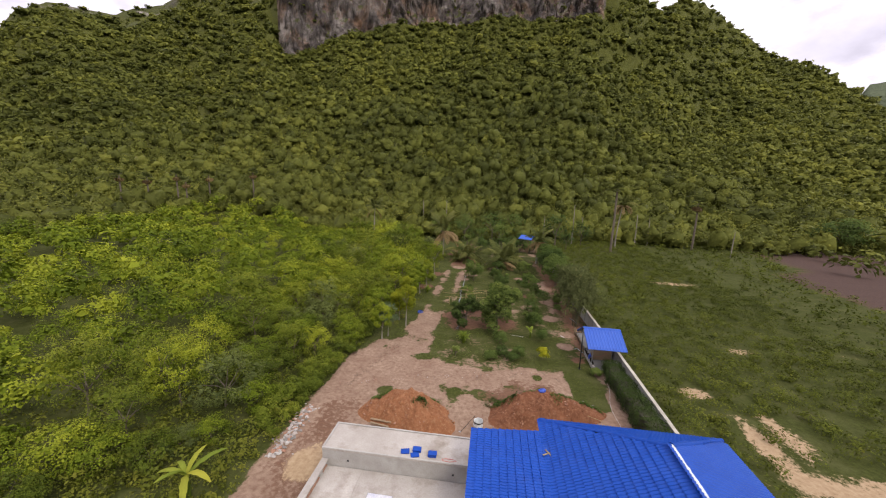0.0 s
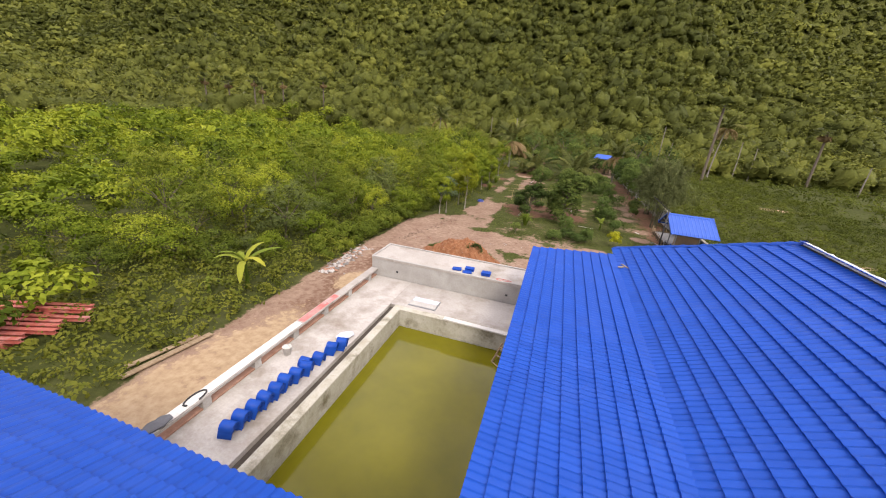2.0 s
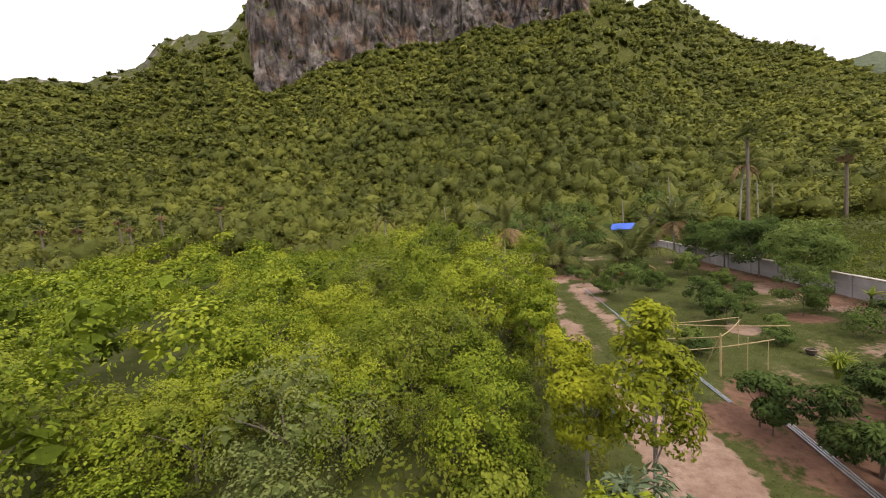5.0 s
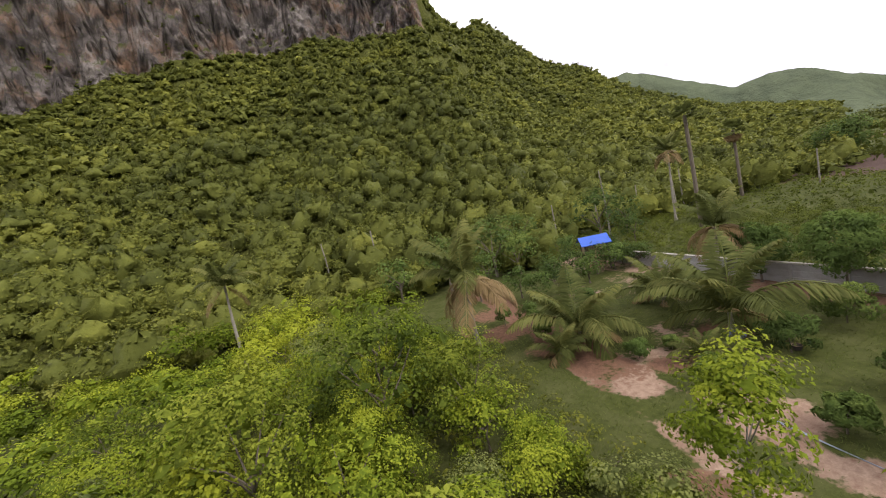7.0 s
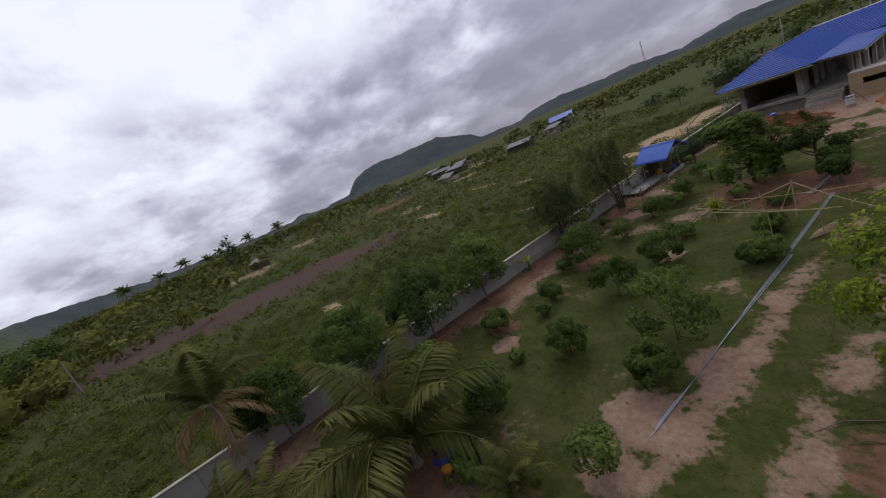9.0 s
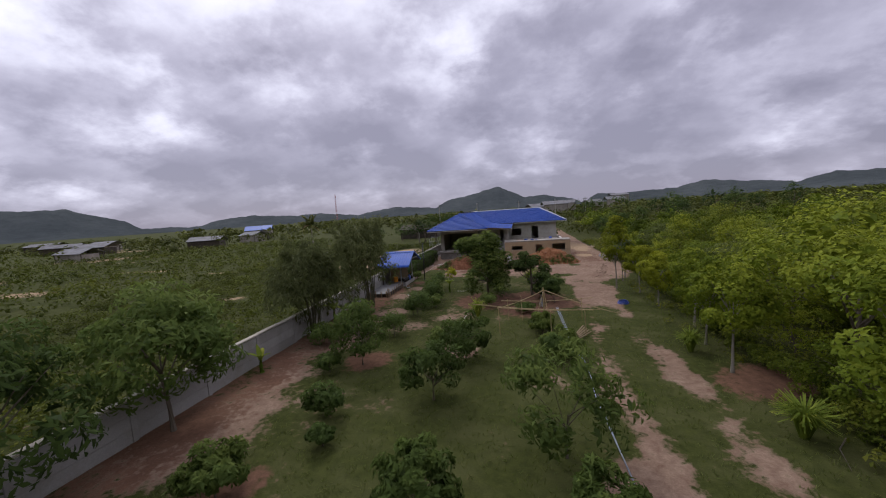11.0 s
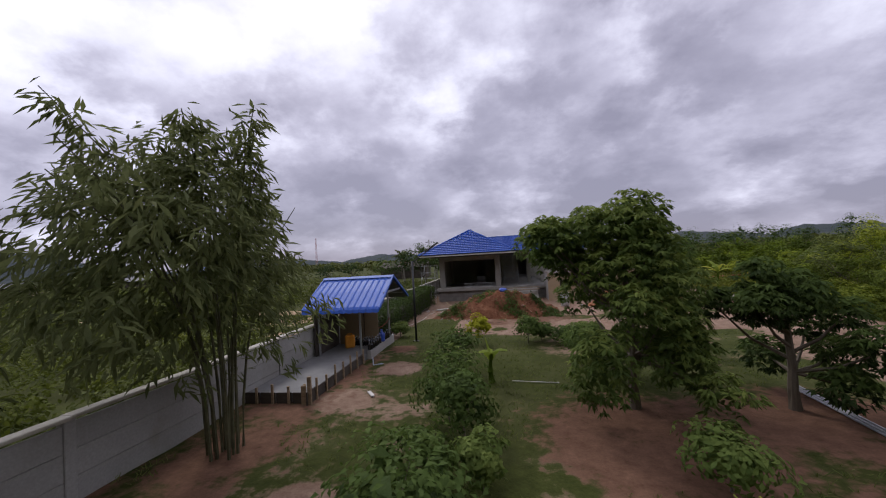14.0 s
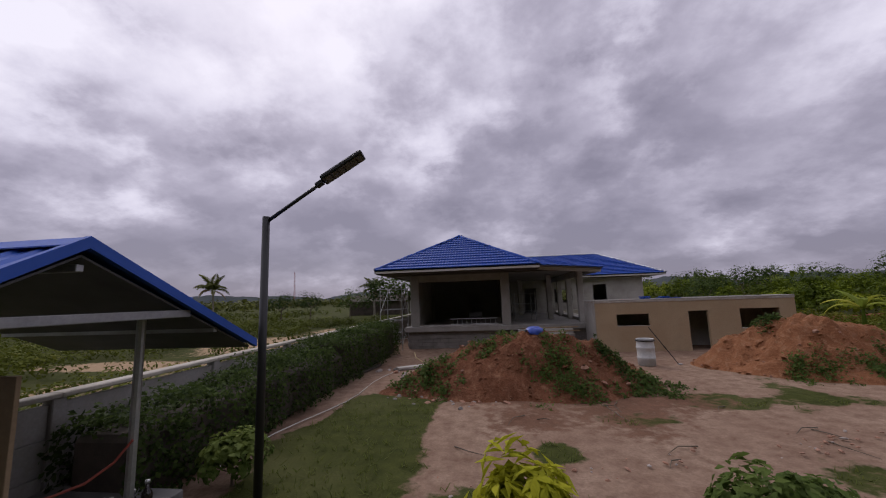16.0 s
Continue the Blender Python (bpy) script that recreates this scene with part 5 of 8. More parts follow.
def coconut(x, y, trunk, size, seed, dry=0.2, lean=0.0, z=0.0, label=""):
    r = random.Random(seed)
    ob = thing("coconut_palm", label or "coconut palm with arching feathered fronds", "palm", at(x, y, 0, 1, z), "coconut palms")
    top = Vector((lean * trunk, 0.3 * lean * trunk, trunk))
    ts = [0, 0.1, 0.3, 0.6, 1.0]
    part("trunk", Shape().tube([(lean * trunk * t * t, 0.3 * lean * trunk * t * t, trunk * t) for t in ts], [0.26, 0.19, 0.15, 0.13, 0.12], 9), M_BARK_PALE, ob)
    kinds = ["up"] * 5 + ["arch"] * 7 + ["low"] * 5
    for k, kind in enumerate(kinds):
        if kind == "low" and r.random() < dry * 1.6:
            kind = r.choice(["dry", "hang"])
        elif kind == "arch" and r.random() < dry * 0.5:
            kind = "dry"
        o = part("frond", FRONDS[kind], None, ob)
        o.matrix_local = Matrix.Translation(top) @ Euler((radians(r.uniform(-12, 12)), radians(r.uniform(-10, 8)), radians(k * 137.5 + r.uniform(-12, 12)))).to_matrix().to_4x4() @ Matrix.Scale(size * 1.25 * r.uniform(0.85, 1.08), 4)
    return ob


def fan_mesh(material, tone, seed):
    r = np.random.default_rng(seed)
    pieces = []
    c = np.array([0.9, 0, 0])
    for b in np.linspace(-1.25, 1.25, 13):
        tip = c + np.array([math.cos(b), math.sin(b), -0.12 + 0.06 * r.normal()]) * 1.15
        w = np.array([-math.sin(b), math.cos(b), 0.0]) * 0.10
        mid = (c + tip) / 2
        pieces.append((np.array([c, mid + w, tip, mid - w]), np.arange(4).reshape(1, 4), np.full(4, tone + 0.1 * r.normal())))
    pieces.append((np.array([[0, -0.03, 0], [0, 0.03, 0], c + [0, 0.03, 0], c - [0, 0.03, 0]]), np.arange(4).reshape(1, 4), np.full(4, tone)))
    return leaf_mesh("fan", pieces, material)


FANS = [fan_mesh(M_LEAF_PALM, 0.4, 1), fan_mesh(M_LEAF_DRY, 0.35, 2)]


def fan_palm(x, y, z, trunk, size, seed, skirt=True):
    """A sugar palm: stiff fans in a round head and a skirt of dead ones."""
    r = np.random.default_rng(seed)
    ob = thing("sugar_palm", "tall sugar palm with a brown skirt of dead fans", "palm", at(x, y, 0, 1, z), "sugar palms")
    part("trunk", Shape().tube([(0, 0, 0), (0.05, 0, trunk * 0.5), (0, 0, trunk)], [0.3, 0.24, 0.22], 8), M_BARK, ob)

    for k in range(34):
        dead = k >= 20
        if dead and not skirt:
            break
        e = r.uniform(-86, -50) if dead else r.uniform(-22, 82)
        o = part("dead_fan" if dead else "fan", FANS[1 if dead else 0], None, ob)
        o.matrix_local = Matrix.Translation((0, 0, trunk)) @ Euler((r.uniform(-0.4, 0.4), -math.radians(e), r.uniform(0, 6.28))).to_matrix().to_4x4() @ Matrix.Scale(size, 4)


def banana(x, y, height, seed, leaves=6, yellow=0.5, hang=False):
    r = random.Random(seed)
    ob = thing("banana_plant", "young banana plant with torn yellowish leaves", "banana plant", at(x, y))
    stem = height * 0.55
    part("stem", Shape().tube([(0, 0, 0), (0.03, 0, stem * 0.5), (0, 0, stem)], [0.11, 0.09, 0.06], 8), M_LEAF_BANANA, ob)
    for k in range(leaves):
        a = math.radians(k * 137 + r.uniform(-20, 20))
        ln, rise, bend = height * r.uniform(0.55, 0.8), r.uniform(35, 78), r.uniform(60, 105)
        if hang:
            rise, bend = r.uniform(30, 70), r.uniform(70, 120)
        elif k == 0:
            rise, bend = 85, 15
        rows, px, pz = [], 0.0, stem
        for i in range(9):
            t = i / 8
            e = math.radians(rise - bend * t)
            w = (0.085 if hang else 0.17) * ln * math.sin(math.pi * min(0.06 + 0.94 * t, 0.985)) ** 0.6
            row = []
            for q in (-1, -0.5, 0, 0.5, 1):
                tear = 1 + 0.12 * math.sin(i * 3.1 + q * 4)
                ox, oy, oz = px, q * w * tear, pz - abs(q) * w * 0.35
                row.append((ox * math.cos(a) - oy * math.sin(a), ox * math.sin(a) + oy * math.cos(a), oz))
            rows.append(row)
            px += math.cos(e) * ln / 8
            pz += math.sin(e) * ln / 8
        pts = np.array(rows)
        s = Shape().grid(pts)
        me = mesh_data("leaf", s.v, s.f, M_LEAF_BANANA, True, tone=np.full(len(s.v), min(1, 0.2 + yellow * r.uniform(0.3, 1.2))))
        part("leaf", me, None, ob)


def grass_clump(x, y, height, width, seed, name="lemongrass_clump", label="thick clump of arching lemongrass blades", material=None, n=280):
    r = np.random.default_rng(seed)
    pieces = []
    a = r.uniform(0, 2 * math.pi, n)
    out = r.uniform(0.1, 1.0, n) ** 0.7 * width / 2
    d = np.stack([np.cos(a), np.sin(a), 0 * a], 1)
    h = height * r.uniform(0.6, 1.0, n)
    side = np.stack([-np.sin(a), np.cos(a), 0 * a], 1) * 0.02
    b0 = d * (out * 0.15)[:, None]
    m0 = d * (out * 0.45)[:, None] + np.array([0, 0, 1]) * (h * 0.75)[:, None]
    t0 = d * out[:, None] + np.array([0, 0, 1]) * (h * r.uniform(0.55, 1.0, n))[:, None]
    for p, q in ((b0, m0), (m0, t0)):
        v = np.stack([p - side, p + side, q + side * 0.6, q - side * 0.6], 1).reshape(-1, 3)
        pieces.append((v, np.arange(len(v)).reshape(-1, 4), np.repeat(0.5 + 0.2 * r.normal(size=n), 4)))
    me = leaf_mesh(name, pieces, material or M_LEAF_BANANA)
    return solo(name, me, None, label, "grass clump", at(x, y))


# orchard plants that can be told apart
def shade_tree(label, x, y, height, width, seed, lumps):
    """A spreading tree with its leaves in rosettes on separate lumps, each carried by a limb."""
    r = np.random.default_rng(seed)
    ob = thing("shade_tree", label, "tree", at(x, y))
    s = Shape()
    fork = height * 0.26
    s.tube([(0, 0, -0.05), (0.04, 0.02, fork * 0.5), (0, 0, fork), (0.05, 0, height * 0.55), (0, 0.05, height * 0.85)], [0.13, 0.10, 0.085, 0.06, 0.02], 8)
    places = []
    for i in range(lumps):
        t = (i + 0.5) / lumps
        a = i * 2.4 + r.uniform(-0.4, 0.4)
        z = height * (0.15 + 0.75 * t**1.2)
        rr = width / 2 * (0.92 if t < 0.5 else 0.92 * (1 - (t - 0.5) / 0.75)) * r.uniform(0.4, 1.0)
        if math.cos(a + 0.25) > 0.62:
            z = max(z, height * r.uniform(0.66, 0.84))
        size = width * r.uniform(0.10, 0.17)
        c = (math.cos(a) * rr, math.sin(a) * rr, z)
        places.append((*c, size))
        z0 = max(fork * 0.9, z - rr * 0.9)
        s.tube([(0, 0, z0), (c[0] * 0.5, c[1] * 0.5, z0 + (z - z0) * 0.35), c], [0.045, 0.032, 0.012], 5)
    part("trunk", s, M_BARK, ob)
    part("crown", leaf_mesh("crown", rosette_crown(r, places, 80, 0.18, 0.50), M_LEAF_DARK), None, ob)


shade_tree("broad dark green tree with layered leaf clusters", 8.9, 22.8, 5.1, 4.6, 11, 36)
shade_tree("smaller dark green tree with layered leaf clusters", 5.6, 22.8, 3.4, 3.2, 12, 14)
for i, (x, y, h, w) in enumerate([(13.2, 23.7, 1.5, 1.5), (13.1, 28.3, 1.6, 1.7), (13.5, 28.0, 1.1, 0.9), (12.75, 24.6, 1.4, 1.2), (12.3, 26.2, 0.9, 0.8), (9.2, 19.0, 1.15, 1.5), (10.9, 16.2, 1.05, 1.1), (10.3, 15.7, 0.68, 1.1), (9.3, 16.6, 0.7, 1.3), (8.3, 15.6, 0.6, 1.3),
                                  (17.0, 14.3, 0.62, 0.9), (10.6, 33.6, 0.9, 0.8), (14.9, 36.6, 0.8, 1.0), (16.9, 33.0, 0.9, 1.0), (16.4, 29.6, 0.9, 0.8), (17.1, 33.6, 1.2, 1.5), (15.2, 33.0, 1.5, 1.9), (13.4, 32.1, 1.3, 1.3), (9.4, 31.8, 0.8, 1.2), (8.6, 25.9, 0.85, 1.3), (13.4, 26.2, 0.9, 1.4), (13.4, 20.2, 1.3, 1.7), (5.5, 30.9, 0.9, 1.1), (6.2, 27.5, 0.5, 1.2)]):
    leafy("guava_bush", "round green guava bush on the lawn", "bush", h * 1.15, w * 1.25, M_LEAF_BUSH, 30 + i, 26, 44, 0.115, 0.5, 0.12, 0.5, 0.1, 0.36, m=at(x, y, 40 * i), limbs=6, radius=0.02, group="orchard bushes")
leafy("yellow_croton", "small bright yellow-green bush", "bush", 1.36, 1.25, M_LEAF_YELLOW, 51, 24, 24, 0.21, 0.32, 0.03, 0.5, 0.25, 0.28, m=at(13.0, 16.3), limbs=6, radius=0.018)
leafy("croton_bush", "small croton bush with yellow and red tips", "bush", 1.05, 1.0, M_LEAF_BUSH, 52, 14, 30, 0.14, 0.4, 0.1, 0.8, m=at(5.2, 15.6), limbs=5, radius=0.02)
for i, (x, y, h, w) in enumerate([(13.65, 35.85, 3.1, 2.7), (9.0, 34.9, 2.15, 2.6), (5.4, 31.7, 1.25, 1.2), (4.9, 34.5, 1.25, 2.0), (9.65, 38.7, 2.25, 2.4), (5.4, 41.4, 3.2, 3.3), (8.75, 43.9, 1.9, 1.9), (4.95, 44.0, 1.63, 1.6), (14.0, 43.9, 1.45, 1.7), (13.8, 48.6, 2.45, 2.9), (9.3, 48.3, 2.0, 2.4)]):
    leafy("mango_tree", "young mango tree with drooping long leaves", "tree", h, w * 1.1, M_LEAF_DARK, 60 + i, 32, 62, 0.22, 0.32, 0.06, 0.56, 0.5, 0.24, m=at(x, y, 67 * i), limbs=7, radius=0.03, group="young mango trees")
for i, (x, y, h, w) in enumerate([(4.2, 25.2, 2.1, 1.4), (4.25, 24.7, 1.3, 1.0), (5.1, 35.0, 1.3, 1.0), (4.4, 48.1, 1.65, 1.6), (4.2, 52.4, 1.2, 1.3), (6.2, 52.1, 0.9, 0.9), (7.9, 50.9, 0.9, 1.3), (10.8, 45.4, 0.7, 0.8), (13.2, 40.0, 1.1, 1.4), (12.4, 41.6, 0.7, 0.8), (1.0, 63.3, 1.9, 1.4), (1.9, 58.6, 1.3, 1.6), (5.9, 66.2, 3.2, 2.8), (7.5, 61.5, 1.8, 2.0), (2.2, 61.0, 2.2, 2.0)]):
    leafy("fruit_bush", "small dark green fruit tree on bare soil", "bush", h, w * 1.1, M_LEAF_BUSH, 80 + i, 26, 52, 0.15, 0.48, 0.15, 0.46, 0.25, 0.32, m=at(x, y, 51 * i), limbs=6, radius=0.025, group="small fruit trees")
for i, (x, y, h, w) in enumerate([(-0.75, 21.2, 6.0, 1.9), (-1.9, 22.8, 4.0, 2.2), (-1.9, 26.4, 3.6, 2.2), (-2.3, 17.6, 4.0, 2.4), (-2.2, 30.5, 4.2, 2.2), (-1.2, 35.9, 4.8, 2.3), (-1.6, 33.0, 4.2, 2.2), (-1.1, 42.6, 6.0, 3.3)]):
    leafy("track_tree", "slender yellow-green tree beside the track", "tree", h, w, M_LEAF_YELLOW if i in (0, 1, 2) else M_LEAF_JUNGLE, 100 + i, 44, 100, 0.135, 0.5, 0.2, 0.32 if i in (0, 1, 2) else 0.66, 0.2, 0.24, m=at(x, y, 33 * i), limbs=9, radius=0.05, bark=M_BARK_PALE, group="trees along the track")
leafy("pale_tree", "pale grey-green young tree with whorled leaves", "tree", 3.9, 2.6, M_LEAF_PALE, 120, 26, 40, 0.24, 0.3, 0.3, 0.5, 0.3, 0.2, m=at(-1.9, 18.4), limbs=9, radius=0.05, bark=M_BARK_PALE)
for i, (x, y, h, w) in enumerate([(18.35, 32.0, 6.2, 5.3), (17.65, 25.25, 7.3, 5.2)]):
    bamboo_clump(x, y, h, w, 140 + i, 1150, (0.3, 0.6) if i == 1 else (0, 0))
for i, (x, y, h, w) in enumerate([(18.0, 41.4, 5.2, 4.9), (18.1, 46.0, 5.2, 5.0), (18.3, 50.9, 5.3, 4.8), (18.2, 55.6, 4.6, 4.2)]):
    leafy("wall_tree", "bushy green tree with drooping leaves beside the wall", "tree", h, w, M_LEAF_BUSH, 170 + i, 62, 84, 0.26, 0.34, 0.12, 0.40, 0.5, 0.24, m=at(x, y, 70 * i), limbs=8, radius=0.07, group="trees along the wall")
coconut(10.2, 51.8, 1.0, 1.25, 1, 0.15, label="young coconut palm with long arching fronds")
coconut(3.4, 56.5, 0.7, 1.12, 2, 0.2, label="young coconut palm with long arching fronds")
coconut(11.4, 57.6, 0.5, 0.9, 3, 0.3, label="young coconut palm with long arching fronds")
coconut(-2.2, 61.3, 5.0, 1.2, 4, 0.75, 0.03, label="coconut palm with drooping brown lower fronds")
coconut(16.9, 57.6, 4.4, 0.85, 5, 0.75, 0.04, label="coconut palm with drooping brown lower fronds")
coconut(-21.7, 74.0, 8.2, 0.85, 6, 0.3, 0.03)
coconut(39.1, 81.9, 11.0, 1.0, 7, 0.65, 0.08, label="tall coconut palm with half dead crown")
coconut(6.0, 50.2, 0.3, 0.42, 8, 0.2, label="small coconut seedling palm")
coconut(1.2, 55.4, 0.3, 0.55, 10, 0.3, label="small coconut seedling palm")
fan_palm(59.9, 87.1, 0.0, 12.0, 1.15, 1)
fan_palm(36.1, 75.2, 0.0, 15.0, 0.95, 2, False)
for i, (x, y) in enumerate([(-91, 93), (-97, 96), (-86, 97), (-104, 92), (-112, 90), (-75, 104)]):
    zz = float(hill_at(np.array([x], float), np.array([y], float))[0][0])
    fan_palm(x, y, max(zz, 0), 9.5 + (i % 3), 1.1, 20 + i)
banana(-5.9, -1.85, 2.5, 1, 8, 0.85, True)
banana(18.6, 29.1, 1.5, 2, 6, 0.5)
banana(18.1, 36.9, 1.1, 3, 6, 0.6)
banana(12.3, 21.0, 1.2, 4, 4, 0.3)
banana(-7.2, -2.9, 0.9, 5, 4, 0.5, True)
for i, (x, y, h, w) in enumerate([(9.15, 28.3, 1.2, 1.3), (-0.9, 39.9, 1.15, 1.6), (-0.65, 33.8, 1.05, 1.3), (5.7, 18.4, 1.3, 1.6), (7.2, 50.6, 0.6, 0.8)]):
    grass_clump(x, y, h, w, 160 + i)


def build_hedge():
    r = np.random.default_rng(5)
    n = 26000
    y = r.uniform(1.5, 15.2, n)
    side = r.integers(0, 3, n)
    bump = 0.10 * np.sin(y * 2.3) + 0.08 * np.sin(y * 5.1)
    x = np.where(side == 0, 17.72 + bump, np.where(side == 1, r.uniform(17.75, 18.85, n), 18.9 + bump)) + r.normal(size=n) * 0.08
    top = np.interp(y, [2, 8, 15], [1.5, 1.42, 1.05])
    z = np.where(side == 1, top + bump + r.normal(size=n) * 0.07, r.uniform(0.03, 1.0, n) * top)
    nrm = np.where((side == 1)[:, None], [0, 0, 1.0], np.where((side == 0)[:, None], [-1.0, 0, 0.4], [1.0, 0, 0.4])) + 0.6 * r.normal(size=(n, 3))
    ln = r.uniform(0.05, 0.12, n)
    h = thing("hedge", "clipped dark green hedge along the wall", "hedge")
    # Leaf tone rises with height; a solid dark box fills the inside.
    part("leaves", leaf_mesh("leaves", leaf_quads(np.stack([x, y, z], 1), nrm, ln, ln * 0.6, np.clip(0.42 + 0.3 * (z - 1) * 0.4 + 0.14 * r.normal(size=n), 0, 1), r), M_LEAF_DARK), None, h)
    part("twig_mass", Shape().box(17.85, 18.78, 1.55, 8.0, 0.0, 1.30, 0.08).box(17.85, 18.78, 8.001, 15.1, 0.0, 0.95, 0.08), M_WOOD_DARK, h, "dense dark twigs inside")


build_hedge()


# ---------------------------------------------------------------- thicket, woods and weeds
EDGE_Y = [-200, -14, -4, 1, 3, 8, 14, 18, 24, 34, 43, 48, 55, 62, 75, 90]
EDGE_X = [-9, -10, -10, -7.5, -4.6, -4.7, -4.3, -3.8, -3.4, -2.6, -2.2, -3.6, -5.0, -5.6, -6.0, -7.0]


def thicket_edge(y):
    return np.interp(y, EDGE_Y, EDGE_X)


def scatter(r, x0, x1, y0, y1, gap):
    """Jittered points on a staggered grid."""
    nx, ny = max(1, int((x1 - x0) / gap)), max(1, int((y1 - y0) / gap))
    i, j = np.meshgrid(np.arange(nx), np.arange(ny))
    x = x0 + (i + 0.5 + 0.5 * (j % 2) - 0.25) * (x1 - x0) / nx + r.uniform(-0.42, 0.42, i.shape) * gap
    y = y0 + (j + 0.5) * (y1 - y0) / ny + r.uniform(-0.42, 0.42, i.shape) * gap
    return x.ravel(), y.ravel()


def lumpy_dome(r, seg, rings, lumps):
    """A cauliflower-shaped crown shell of unit radius: points, faces and how far each point stands out."""
    a = np.linspace(0, 2 * math.pi, seg, endpoint=False)
    phi = np.radians(np.linspace(-28, 86, rings))
    A, P = np.meshgrid(a, phi)
    d = np.stack([np.cos(P) * np.cos(A), np.cos(P) * np.sin(A), np.sin(P)], -1).reshape(-1, 3)
    c = unit(r.normal(size=(lumps, 3)) + np.array([0, 0, 0.5]))
    near = np.clip(np.arccos(np.clip(d @ c.T, -1, 1)) / 0.62, 0, 1)
    out = (np.sqrt(1 - near**2) * r.uniform(0.7, 1.0, lumps)).max(1)
    p = d * (0.60 + 0.42 * out + 0.11 * r.normal(size=len(d)))[:, None] + 0.07 * r.normal(size=d.shape)
    j, i = np.meshgrid(np.arange(rings - 1), np.arange(seg), indexing="ij")
    k = (i + 1) % seg
    f = np.stack([j * seg + i, j * seg + k, (j + 1) * seg + k, (j + 1) * seg + i], -1).reshape(-1, 4)
    top = np.arange(seg // 2 - 1)
    last = (rings - 1) * seg
    cap = np.stack([last + top, last + top + 1, last + seg - 2 - top, last + seg - 1 - top], -1)
    return p, np.concatenate([f, cap]), out


def shell_tree(r, dome, w, h, tone, sprays, leaf):
    """One woodland crown: a lumpy shell with loose sprays of leaves standing off it."""
    p, f, out = dome
    turn = r.uniform(0, 2 * math.pi)
    c, s = math.cos(turn), math.sin(turn)
    size = np.array([w / 2, w / 2 * r.uniform(0.85, 1.15), h / 2])
    q = np.stack([p[:, 0] * c - p[:, 1] * s, p[:, 0] * s + p[:, 1] * c, p[:, 2]], 1) * size
    # Tone falls in the hollows between lumps, shade put into the colour.
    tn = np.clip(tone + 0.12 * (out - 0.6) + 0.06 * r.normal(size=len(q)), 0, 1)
    k = r.integers(0, len(p), sprays)
    nrm = unit(q[k]) + 0.42 * r.normal(size=(sprays, 3)) + np.array([0, 0, 0.35])
    ln = leaf * r.uniform(0.7, 1.4, sprays)
    e = r.uniform(0.0, 1.0, (sprays, 1))
    k2 = np.minimum(k + 1, len(p) - 1)
    on = q[k] * e + q[k2] * (1 - e)
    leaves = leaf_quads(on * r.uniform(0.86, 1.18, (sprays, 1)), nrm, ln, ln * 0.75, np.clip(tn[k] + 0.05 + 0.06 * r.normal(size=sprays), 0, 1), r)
    # Inner shell coloured darker than the sprays, as painted shade between them.
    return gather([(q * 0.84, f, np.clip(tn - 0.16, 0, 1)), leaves])


